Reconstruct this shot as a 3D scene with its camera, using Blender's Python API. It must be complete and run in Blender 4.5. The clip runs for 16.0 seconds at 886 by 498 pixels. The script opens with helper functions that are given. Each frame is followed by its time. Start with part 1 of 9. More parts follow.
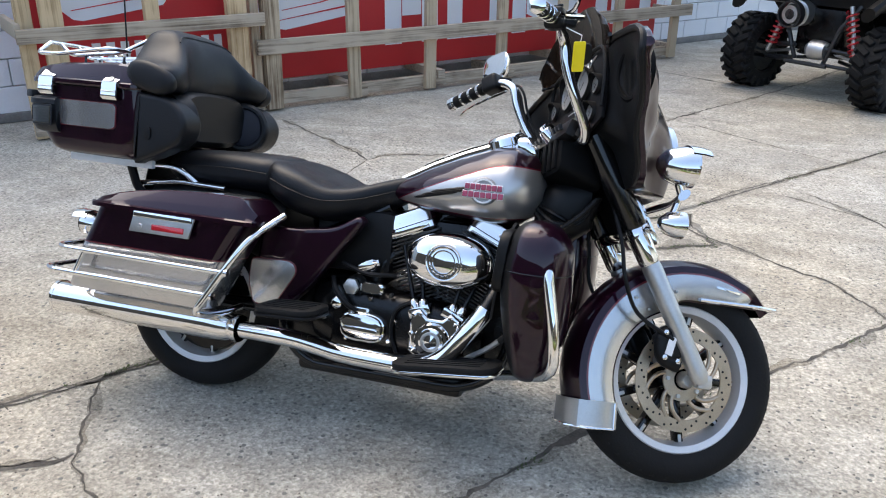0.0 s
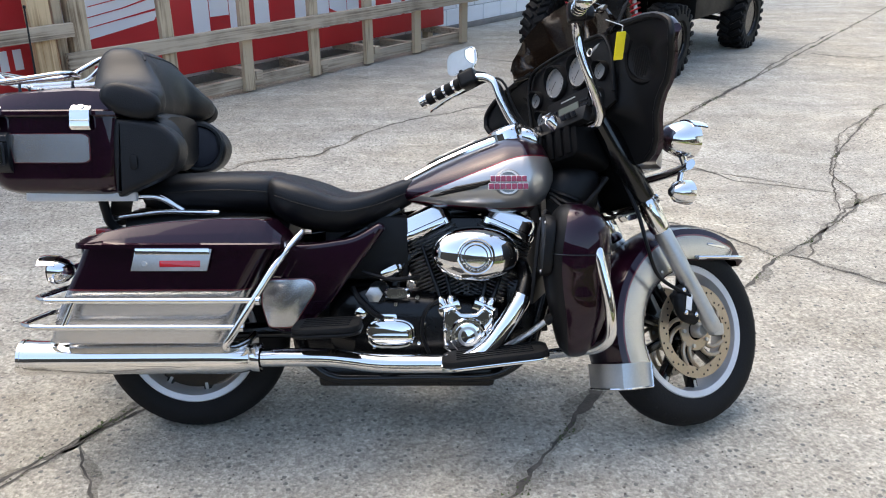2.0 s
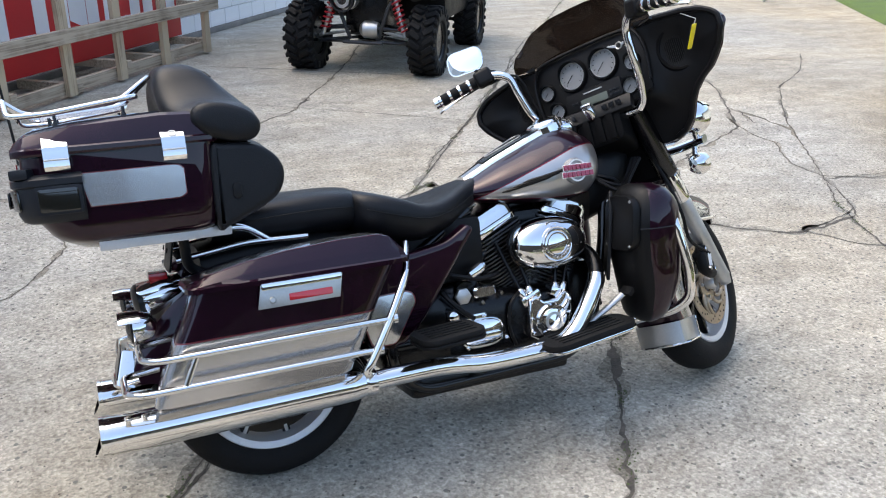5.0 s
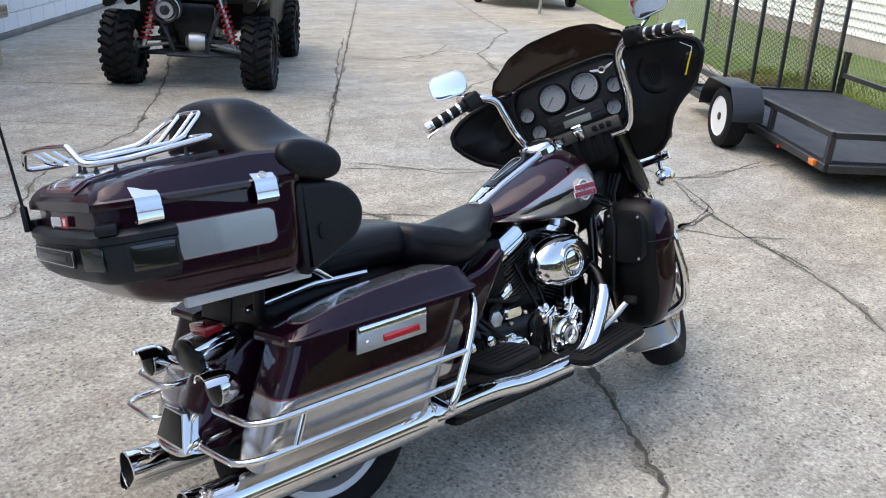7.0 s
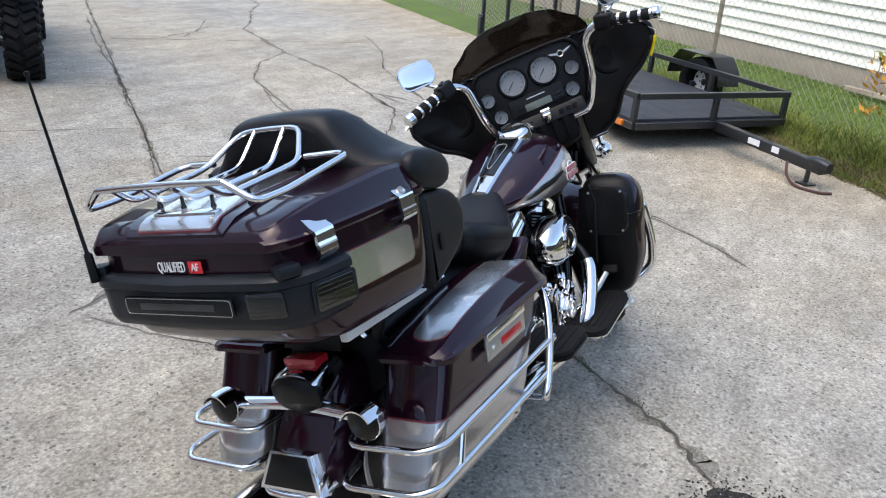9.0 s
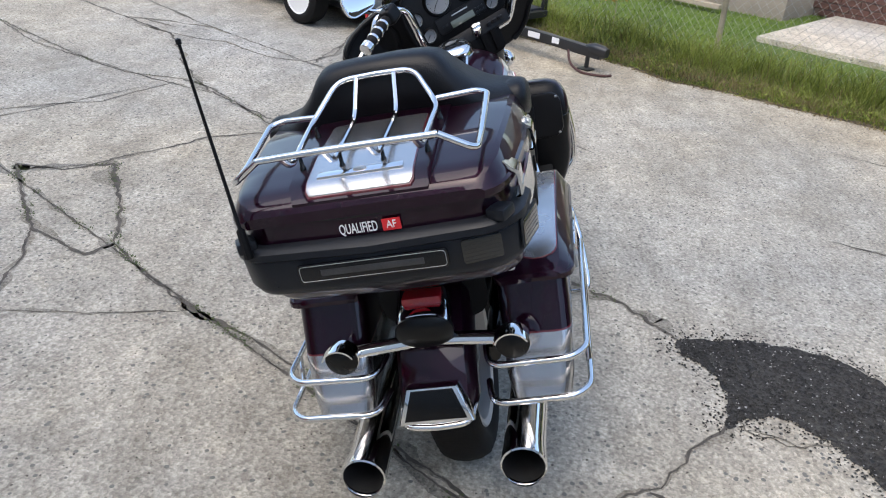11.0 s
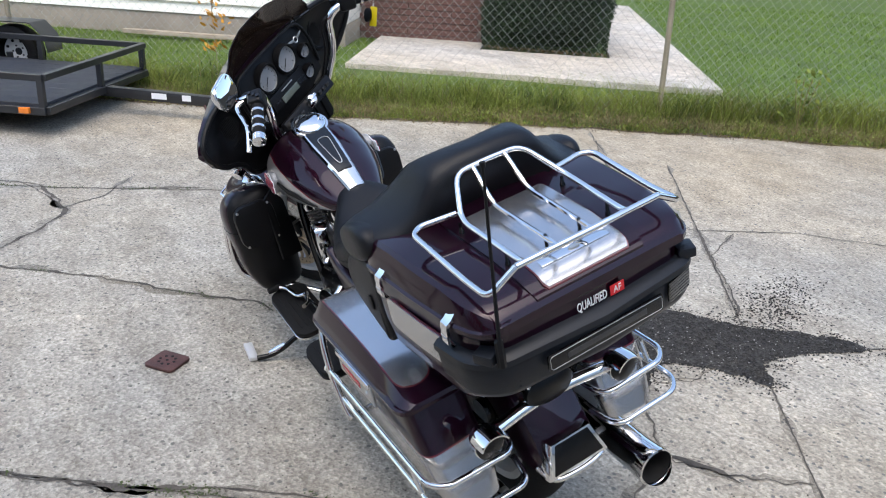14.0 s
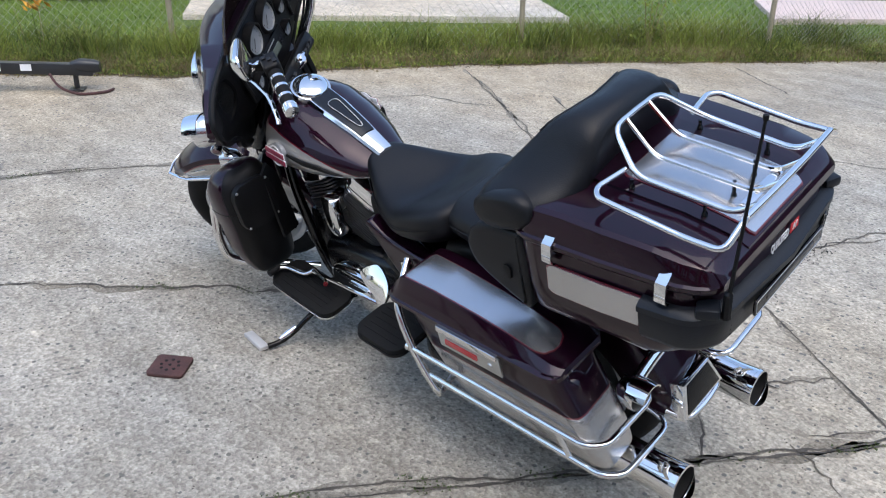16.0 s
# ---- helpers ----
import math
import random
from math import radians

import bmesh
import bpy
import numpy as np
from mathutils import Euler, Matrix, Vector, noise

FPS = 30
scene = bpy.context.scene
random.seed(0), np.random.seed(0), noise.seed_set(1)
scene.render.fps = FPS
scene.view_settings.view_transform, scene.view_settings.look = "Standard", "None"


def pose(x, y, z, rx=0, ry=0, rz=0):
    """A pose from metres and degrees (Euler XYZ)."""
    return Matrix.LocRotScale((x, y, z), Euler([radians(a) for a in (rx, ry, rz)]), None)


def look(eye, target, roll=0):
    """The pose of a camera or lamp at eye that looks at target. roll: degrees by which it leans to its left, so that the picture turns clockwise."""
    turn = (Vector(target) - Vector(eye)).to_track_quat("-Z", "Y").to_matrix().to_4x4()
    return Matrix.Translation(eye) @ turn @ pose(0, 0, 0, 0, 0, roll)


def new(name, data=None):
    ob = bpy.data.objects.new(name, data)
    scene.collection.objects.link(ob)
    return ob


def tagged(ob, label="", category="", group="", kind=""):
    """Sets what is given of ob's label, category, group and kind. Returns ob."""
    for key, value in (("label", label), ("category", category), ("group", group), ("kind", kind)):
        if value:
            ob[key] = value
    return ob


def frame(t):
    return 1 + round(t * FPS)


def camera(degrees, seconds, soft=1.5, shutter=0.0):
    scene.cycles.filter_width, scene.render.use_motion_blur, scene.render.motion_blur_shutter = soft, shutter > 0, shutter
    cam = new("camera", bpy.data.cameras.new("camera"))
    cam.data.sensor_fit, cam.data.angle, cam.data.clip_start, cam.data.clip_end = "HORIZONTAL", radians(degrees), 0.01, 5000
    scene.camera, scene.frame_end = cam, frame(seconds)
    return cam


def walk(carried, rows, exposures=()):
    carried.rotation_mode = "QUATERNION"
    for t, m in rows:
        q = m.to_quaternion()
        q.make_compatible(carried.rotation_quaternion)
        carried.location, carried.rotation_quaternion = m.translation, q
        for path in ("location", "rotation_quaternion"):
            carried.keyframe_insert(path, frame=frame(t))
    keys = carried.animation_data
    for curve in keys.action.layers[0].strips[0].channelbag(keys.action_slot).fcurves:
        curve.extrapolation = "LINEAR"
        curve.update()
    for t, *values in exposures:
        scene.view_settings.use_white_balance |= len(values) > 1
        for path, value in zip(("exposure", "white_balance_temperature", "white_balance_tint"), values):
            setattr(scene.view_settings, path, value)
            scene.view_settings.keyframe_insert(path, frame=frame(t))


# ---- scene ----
cam = camera(56.5, 16.0, soft=1.1)
METRES, EYE, TILT, LEAN, TURN = 6.85, 1.563, 0.0, 0.0, 18.6
ROWS = [
    (0.0, 0.0, 0.0, 0.0, 0.25, -22.84, -0.59),
    (0.5, -0.0284, 0.0059, -0.0012, -4.03, -23.14, 0.08),
    (1.0, -0.0572, 0.0131, 0.0023, -9.64, -23.17, -0.54),
    (1.5, -0.0855, 0.0142, 0.0027, -14.82, -23.07, -0.44),
    (2.0, -0.1144, 0.0147, 0.0032, -18.37, -23.33, 0.16),
    (2.5, -0.1408, 0.0275, 0.001, -22.69, -22.69, -0.03),
    (3.0, -0.1687, 0.042, 0.0041, -27.49, -22.1, -0.61),
    (3.5, -0.1985, 0.0487, 0.003, -32.16, -22.7, -1.13),
    (4.0, -0.2239, 0.0593, 0.0021, -35.17, -23.54, -1.56),
    (4.5, -0.2493, 0.0794, 0.0002, -38.66, -23.24, -1.02),
    (7.0, -0.3418, 0.1929, 0.0043, -59.06, -21.69, -3.52),
    (7.5, -0.3621, 0.2236, 0.0045, -63.44, -22.22, -3.29),
    (8.0, -0.373, 0.2541, 0.0036, -68.54, -22.43, -3.67),
    (10.5, -0.391, 0.4231, 0.0066, -96.0, -25.06, -4.91),
    (11.0, -0.3907, 0.4543, 0.0053, -101.75, -27.04, -4.67),
    (11.5, -0.3794, 0.4819, 0.0055, -107.74, -27.32, -4.09),
    (12.0, -0.3689, 0.5126, 0.006, -113.91, -26.44, -4.42),
    (12.5, -0.3584, 0.5483, 0.0065, -120.99, -26.17, -4.4),
    (13.0, -0.3355, 0.5744, 0.0042, -127.99, -25.15, -4.4),
    (13.5, -0.3114, 0.5969, 0.0075, -134.04, -23.45, -3.72),
    (14.0, -0.2914, 0.6213, 0.0082, -138.76, -22.46, -2.86),
    (14.5, -0.272, 0.633, 0.0072, -143.32, -22.07, -2.77),
    (15.0, -0.242, 0.6401, 0.0067, -147.42, -21.8, -2.72),
    (15.5, -0.2138, 0.6537, 0.0058, -150.37, -23.01, -2.32),
    (16.0, -0.187, 0.6694, 0.0054, -154.6, -25.93, -2.06),
]
walk(cam, [(t, pose(0, 0, EYE, TILT, LEAN, TURN) @ pose(METRES * x, METRES * y, METRES * z, 90 + pitch, roll, yaw)) for t, x, y, z, yaw, pitch, roll in ROWS],
     exposures=[(0, 1.77, 7220, 8), (4.5, 1.73, 7170, 8), (7, 1.52, 7000, 8), (8, 1.55, 6950, 8), (10.5, 1.28, 6850, 8), (11, 1.38, 6830, 8), (11.5, 1.58, 6810, 8), (13, 1.52, 6730, 8), (14.5, 1.42, 6600, 8), (16, 1.37, 6500, 8)])

# ---- light ----
sky_world = bpy.data.worlds.new("sky")
scene.world = sky_world
sky_world.use_nodes = True
_n = sky_world.node_tree.nodes
_sky = _n.new("ShaderNodeTexSky")
_sky.sky_type = 'NISHITA'
_sky.sun_disc = False
_sky.sun_elevation, _sky.sun_rotation = radians(64), radians(307)
_sky.air_density, _sky.dust_density, _sky.ozone_density = 1.0, 2.0, 1.6
sky_world.node_tree.links.new(_sky.outputs[0], _n["Background"].inputs[0])
_n["Background"].inputs[1].default_value = 0.15
sun = new("sun", bpy.data.lights.new("sun", 'SUN'))
sun.data.energy, sun.data.angle, sun.data.color = 0.5, radians(65), (1.0, 0.94, 0.87)
_el, _az = radians(66), radians(307)
sun.matrix_world = look((0, 0, 10), Vector((0, 0, 10)) - Vector((math.sin(_az) * math.cos(_el), math.cos(_az) * math.cos(_el), math.sin(_el))))


# ---- materials ----
def mat(name, color, rough=0.5, metal=0.0, coat=0.0, spread=0.12, scale=6.0, fine=90.0, bump=0.05, spec=0.5, ior=1.5, roughvar=0.08, coat_rough=0.04):
    """A principled surface with large and fine variation of colour, gloss and relief."""
    m = bpy.data.materials.new(name)
    m.use_nodes = True
    nt = m.node_tree
    n, l = nt.nodes, nt.links
    b = n["Principled BSDF"]
    tc = n.new("ShaderNodeTexCoord")
    big, small = n.new("ShaderNodeTexNoise"), n.new("ShaderNodeTexNoise")
    for t, s, d in ((big, scale, 4.0), (small, fine, 2.0)):
        t.inputs["Scale"].default_value, t.inputs["Detail"].default_value = s, d
        l.new(tc.outputs["Object"], t.inputs["Vector"])
    add = n.new("ShaderNodeMath")
    add.operation = 'MULTIPLY_ADD'
    l.new(small.outputs["Fac"], add.inputs[0])
    add.inputs[1].default_value = 0.4
    l.new(big.outputs["Fac"], add.inputs[2])
    ramp = n.new("ShaderNodeValToRGB")
    e = ramp.color_ramp.elements
    e[0].position, e[1].position = 0.45, 0.95
    e[0].color = [c * (1 - spread) for c in color] + [1]
    e[1].color = [min(1, c * (1 + spread)) for c in color] + [1]
    l.new(add.outputs[0], ramp.inputs[0])
    l.new(ramp.outputs[0], b.inputs["Base Color"])
    mr = n.new("ShaderNodeMapRange")
    mr.inputs["To Min"].default_value, mr.inputs["To Max"].default_value = max(0.0, rough - roughvar), min(1.0, rough + roughvar)
    mr.inputs["From Min"].default_value, mr.inputs["From Max"].default_value = 0.3, 0.7
    l.new(big.outputs["Fac"], mr.inputs["Value"])
    l.new(mr.outputs[0], b.inputs["Roughness"])
    b.inputs["Metallic"].default_value = metal
    b.inputs["Coat Weight"].default_value, b.inputs["Coat Roughness"].default_value = coat, coat_rough
    b.inputs["Specular IOR Level"].default_value, b.inputs["IOR"].default_value = spec, ior
    if bump:
        bp = n.new("ShaderNodeBump")
        bp.inputs["Strength"].default_value, bp.inputs["Distance"].default_value = bump, 0.004
        l.new(small.outputs["Fac"], bp.inputs["Height"])
        l.new(bp.outputs[0], b.inputs["Normal"])
    return m


def glassy(name, color, rough, alpha):
    """A tinted see-through sheet."""
    m = bpy.data.materials.new(name)
    m.use_nodes = True
    nt = m.node_tree
    n, l = nt.nodes, nt.links
    b = n["Principled BSDF"]
    b.inputs["Base Color"].default_value = (*color, 1)
    b.inputs["Roughness"].default_value = rough
    tr, mix = n.new("ShaderNodeBsdfTransparent"), n.new("ShaderNodeMixShader")
    tr.inputs[0].default_value = (*[min(1, c * 6 + 0.25) for c in color], 1)
    mix.inputs[0].default_value = alpha
    l.new(tr.outputs[0], mix.inputs[1])
    l.new(b.outputs[0], mix.inputs[2])
    l.new(mix.outputs[0], n["Material Output"].inputs["Surface"])
    return m


def concrete(name, color, speck, scale=1.0, stain=0.25, dirt=False):
    """Worn concrete with exposed aggregate, pits and broad stains."""
    m = bpy.data.materials.new(name)
    m.use_nodes = True
    nt = m.node_tree
    n, l = nt.nodes, nt.links
    b = n["Principled BSDF"]
    tc = n.new("ShaderNodeTexCoord")

    def tex(kind, s, detail=3.0, rough=0.6):
        t = n.new(kind)
        t.inputs["Scale"].default_value = s * scale
        if kind == "ShaderNodeTexNoise":
            t.inputs["Detail"].default_value, t.inputs["Roughness"].default_value = detail, rough
        l.new(tc.outputs["Object"], t.inputs["Vector"])
        return t

    def ramp(src, p0, p1, c0, c1):
        r = n.new("ShaderNodeValToRGB")
        e = r.color_ramp.elements
        e[0].position, e[1].position, e[0].color, e[1].color = p0, p1, (*c0, 1), (*c1, 1)
        l.new(src, r.inputs[0])
        return r.outputs[0]

    def mix(kind, f, a, c):
        x = n.new("ShaderNodeMix")
        x.data_type, x.blend_type = 'RGBA', kind
        if isinstance(f, float):
            x.inputs[0].default_value = f
        else:
            l.new(f, x.inputs[0])
        l.new(a, x.inputs[6])
        l.new(c, x.inputs[7])
        return x.outputs[2]

    broad, mid, grain = tex("ShaderNodeTexNoise", 0.55, 5.0), tex("ShaderNodeTexNoise", 5.0, 6.0, 0.7), tex("ShaderNodeTexNoise", 70.0, 3.0, 0.7)
    stones, pits = tex("ShaderNodeTexVoronoi", 95.0), tex("ShaderNodeTexVoronoi", 38.0)
    base = ramp(broad.outputs["Fac"], 0.3, 0.75, [c * (1 - stain) for c in color], [c * (1 + stain * 0.5) for c in color])
    base = mix('MULTIPLY', 0.75, base, ramp(mid.outputs["Fac"], 0.3, 0.65, (0.70, 0.69, 0.67), (1.08, 1.08, 1.08)))
    base = mix('MULTIPLY', 0.9, base, ramp(grain.outputs["Fac"], 0.33, 0.66, (0.67, 0.66, 0.65), (1.28, 1.27, 1.25)))
    clod = tex("ShaderNodeTexNoise", 26.0, 4.0, 0.75)
    base = mix('MULTIPLY', 0.5, base, ramp(clod.outputs["Fac"], 0.36, 0.62, (0.74, 0.73, 0.71), (1.16, 1.16, 1.15)))
    scrape, stretch = tex("ShaderNodeTexNoise", 2.2, 6.0, 0.72), n.new("ShaderNodeMapping")
    stretch.inputs["Rotation"].default_value, stretch.inputs["Scale"].default_value = (0, 0, radians(-20)), (0.55, 1.6, 1.0)
    l.new(tc.outputs["Object"], stretch.inputs["Vector"])
    l.new(stretch.outputs[0], scrape.inputs["Vector"])
    base = mix('MULTIPLY', 0.85, base, ramp(scrape.outputs["Fac"], 0.36, 0.60, (0.80, 0.785, 0.765), (1.10, 1.10, 1.10)))
    dust, scuff = tex("ShaderNodeTexNoise", 0.38, 4.0, 0.55), tex("ShaderNodeTexNoise", 7.0, 8.0, 0.75)
    base = mix('MULTIPLY', 1.0, base, ramp(dust.outputs["Fac"], 0.38, 0.64, (0.96, 0.98, 1.0), (1.07, 1.02, 0.93)))
    base = mix('MULTIPLY', 0.8, base, ramp(scuff.outputs["Fac"], 0.56, 0.64, (0.97, 0.97, 0.97), (1.22, 1.21, 1.18)))
    if dirt:
        along, wob = n.new("ShaderNodeVectorMath"), n.new("ShaderNodeMath")
        along.operation, wob.operation = 'DOT_PRODUCT', 'MULTIPLY_ADD'
        l.new(tc.outputs["Object"], along.inputs[0])
        along.inputs[1].default_value = (math.sin(radians(53)), -math.cos(radians(53)), 0)
        l.new(dust.outputs["Fac"], wob.inputs[0])
        wob.inputs[1].default_value = 2.2
        l.new(along.outputs["Value"], wob.inputs[2])
        wash = n.new("ShaderNodeMapRange")
        wash.inputs["From Min"].default_value, wash.inputs["From Max"].default_value = 0.4, 2.9
        l.new(wob.outputs[0], wash.inputs["Value"])
        base = mix('MULTIPLY', 1.0, base, ramp(wash.outputs[0], 0.0, 1.0, (1.0, 1.0, 1.0), (1.02, 0.955, 0.86)))
    sep = n.new("ShaderNodeSeparateColor")
    l.new(stones.outputs["Color"], sep.inputs[0])
    base = mix('MULTIPLY', 0.55, base, ramp(sep.outputs[0], 0.0, 0.9, speck, (1.25, 1.24, 1.2)))
    dots = n.new("ShaderNodeSeparateColor")
    l.new(pits.outputs["Color"], dots.inputs[0])
    lone = n.new("ShaderNodeMath")
    lone.operation = 'MULTIPLY'
    near = n.new("ShaderNodeMath")
    near.operation = 'LESS_THAN'
    near.inputs[1].default_value = 0.28
    l.new(pits.outputs["Distance"], near.inputs[0])
    rare = n.new("ShaderNodeMath")
    rare.operation = 'GREATER_THAN'
    rare.inputs[1].default_value = 0.80
    l.new(dots.outputs[1], rare.inputs[0])
    l.new(near.outputs[0], lone.inputs[0])
    l.new(rare.outputs[0], lone.inputs[1])
    dark = n.new("ShaderNodeRGB")
    dark.outputs[0].default_value = (*[c * 0.36 for c in color], 1)
    base = mix('MIX', lone.outputs[0], base, dark.outputs[0])
    l.new(base, b.inputs["Base Color"])
    b.inputs["Roughness"].default_value = 0.88
    b.inputs["Specular IOR Level"].default_value = 0.25
    bp = n.new("ShaderNodeBump")
    bp.inputs["Strength"].default_value, bp.inputs["Distance"].default_value = 0.45, 0.006
    hs = n.new("ShaderNodeMath")
    hs.operation = 'MULTIPLY_ADD'
    hs.inputs[1].default_value = 0.6
    l.new(grain.outputs["Fac"], hs.inputs[0])
    l.new(stones.outputs["Distance"], hs.inputs[2])
    l.new(hs.outputs[0], bp.inputs["Height"])
    l.new(bp.outputs[0], b.inputs["Normal"])
    return m


M_CHERRY = mat("black_cherry_paint", (0.0150, 0.0026, 0.0095), 0.34, 0.5, 0.8, 0.2, 3.0, 900.0, 0.0, spec=0.05, coat_rough=0.015, roughvar=0.05)
M_SILVER = mat("warm_silver_paint", (0.515, 0.513, 0.515), 0.25, 0.92, 1.0, 0.05, 3.0, 900.0, 0.0, coat_rough=0.05, roughvar=0.04)
M_STRIPE = mat("red_pinstripe", (0.12, 0.006, 0.014), 0.35, 0.0, 1.0, 0.05, bump=0.0)
M_CHROME = mat("chrome", (0.80, 0.795, 0.785), 0.05, 1.0, 0.0, 0.03, 8.0, 200.0, 0.0, roughvar=0.03)
M_DULL = mat("brushed_aluminium", (0.52, 0.52, 0.51), 0.38, 0.9, 0.0, 0.10, 10.0, 160.0, 0.06)
M_BLACK = mat("gloss_black_paint", (0.003, 0.003, 0.0033), 0.15, 0.0, 0.0, 0.2, 5.0, 120.0, 0.0)
M_PLASTIC = mat("black_plastic", (0.0045, 0.0045, 0.005), 0.45, 0.0, 0.0, 0.25, 7.0, 260.0, 0.12, spec=0.22)
M_BUMPER = mat("charcoal_plastic", (0.008, 0.010, 0.014), 0.42, 0.0, 0.0, 0.2, 7.0, 260.0, 0.10, spec=0.3)
M_VINYL = mat("black_vinyl", (0.0045, 0.005, 0.0065), 0.42, 0.0, 0.0, 0.22, 5.0, 320.0, 0.20, spec=0.28, roughvar=0.1)
M_RUBBER = mat("tyre_rubber", (0.0065, 0.0065, 0.0068), 0.72, 0.0, 0.0, 0.3, 8.0, 140.0, 0.2, spec=0.22)
M_ENGINE = mat("black_engine_coat", (0.003, 0.003, 0.0035), 0.22, 0.1, 0.0, 0.3, 9.0, 200.0, 0.12, spec=0.35)
M_FIN = mat("fin_edge_metal", (0.085, 0.085, 0.087), 0.32, 0.8, 0.0, 0.3, 9.0, 200.0, 0.1)
M_RIM = mat("rim_band_white_metal", (0.62, 0.62, 0.62), 0.42, 0.35, 0.0, 0.06, 9.0, 160.0, 0.05)
M_DISC = mat("worn_brake_disc", (0.44, 0.355, 0.26), 0.38, 0.85, 0.0, 0.18, 14.0, 240.0, 0.08)
M_REDLENS = mat("red_lens", (0.45, 0.012, 0.02), 0.15, 0.0, 0.8, 0.1, bump=0.0)
M_SMOKE = mat("smoked_lens", (0.007, 0.0075, 0.006), 0.12, 0.0, 0.8, 0.15, bump=0.0)
M_DARKLENS = mat("dark_lens", (0.005, 0.005, 0.005), 0.28, 0.0, 0.0, 0.15, bump=0.0, spec=0.3)
M_MESHCLOTH = mat("grille_cloth", (0.010, 0.011, 0.018), 0.55, 0.0, 0.0, 0.2, 5.0, 400.0, 0.2, spec=0.3)
M_MATTE = mat("matte_black_plastic", (0.003, 0.003, 0.0033), 0.6, 0.0, 0.0, 0.25, 7.0, 260.0, 0.12, spec=0.10)
M_AMBER = mat("amber_lens", (0.75, 0.20, 0.02), 0.25, 0.0, 0.5, 0.1, bump=0.0)
M_GLASS = mat("lamp_glass", (0.60, 0.62, 0.64), 0.08, 0.4, 0.5, 0.08, bump=0.0)
M_TINT = glassy("tinted_windscreen", (0.018, 0.010, 0.006), 0.05, 0.72)
M_MIRROR = mat("mirror_glass", (0.88, 0.88, 0.89), 0.02, 1.0, 0.0, 0.01, bump=0.0, roughvar=0.01)
M_DIAL = mat("silver_dial_face", (0.26, 0.26, 0.26), 0.45, 0.3, 0.0, 0.05, bump=0.0)
M_LCD = mat("radio_display", (0.10, 0.115, 0.095), 0.25, 0.0, 0.3, 0.05, bump=0.0)
M_YELLOW = mat("yellow_tag", (0.85, 0.66, 0.01), 0.5, 0.0, 0.0, 0.06)
M_WHITE = mat("white_lettering", (0.78, 0.78, 0.78), 0.5, 0.0, 0.0, 0.03, bump=0.0)
M_RED = mat("red_print", (0.60, 0.02, 0.025), 0.5, 0.0, 0.0, 0.05, bump=0.0)
M_CREAM = mat("emblem_maroon", (0.30, 0.02, 0.06), 0.3, 0.2, 0.6, 0.05, bump=0.0)


def timber(name, dark, pale, axis, fresh=0.0):
    """Sawn lumber with grain along one axis; each plank takes its own tone."""
    m = bpy.data.materials.new(name)
    m.use_nodes = True
    n, l = m.node_tree.nodes, m.node_tree.links
    b = n["Principled BSDF"]
    tc, mp, grain, blot, info = n.new("ShaderNodeTexCoord"), n.new("ShaderNodeMapping"), n.new("ShaderNodeTexNoise"), n.new("ShaderNodeTexNoise"), n.new("ShaderNodeObjectInfo")
    mp.inputs["Scale"].default_value = [1.6 if i == axis else 60.0 for i in range(3)]
    l.new(tc.outputs["Object"], mp.inputs["Vector"])
    l.new(mp.outputs[0], grain.inputs["Vector"])
    grain.inputs["Scale"].default_value, grain.inputs["Detail"].default_value, grain.inputs["Distortion"].default_value = 1.0, 5.0, 0.6
    blot.inputs["Scale"].default_value, blot.inputs["Detail"].default_value = 4.0, 4.0
    l.new(tc.outputs["Object"], blot.inputs["Vector"])
    mix1, mix2 = n.new("ShaderNodeMath"), n.new("ShaderNodeMath")
    mix1.operation = mix2.operation = 'MULTIPLY_ADD'
    l.new(blot.outputs["Fac"], mix1.inputs[0])
    mix1.inputs[1].default_value = 0.7
    l.new(grain.outputs["Fac"], mix1.inputs[2])
    l.new(info.outputs["Random"], mix2.inputs[0])
    mix2.inputs[1].default_value = 0.30
    l.new(mix1.outputs[0], mix2.inputs[2])
    ramp = n.new("ShaderNodeValToRGB")
    e = ramp.color_ramp.elements
    e[0].position, e[1].position, e[0].color, e[1].color = 0.62, 1.20, (*dark, 1), (*pale, 1)
    l.new(mix2.outputs[0], ramp.inputs[0])
    l.new(ramp.outputs[0], b.inputs["Base Color"])
    b.inputs["Roughness"].default_value, b.inputs["Specular IOR Level"].default_value = 0.8, 0.2
    bump = n.new("ShaderNodeBump")
    bump.inputs["Strength"].default_value, bump.inputs["Distance"].default_value = 0.5, 0.004
    l.new(grain.outputs["Fac"], bump.inputs["Height"])
    l.new(bump.outputs[0], b.inputs["Normal"])
    return m


M_WOOD = timber("weathered_rail_lumber", (0.12, 0.085, 0.058), (0.46, 0.38, 0.29), 0)
M_WOODV = timber("weathered_upright_lumber", (0.15, 0.10, 0.062), (0.50, 0.40, 0.28), 2)
M_WOODL = timber("fresh_upright_lumber", (0.27, 0.165, 0.080), (0.62, 0.46, 0.28), 2)
M_BANNER = mat("red_banner_cloth", (0.50, 0.018, 0.022), 0.55, 0.0, 0.0, 0.10, 2.0, 200.0, 0.05)
M_BANWHITE = mat("white_banner_print", (0.72, 0.72, 0.73), 0.55, 0.0, 0.0, 0.04, 2.0, 200.0, 0.05)
M_PAINTWALL = mat("white_painted_block", (0.80, 0.81, 0.83), 0.75, 0.0, 0.0, 0.06, 1.5, 60.0, 0.35)
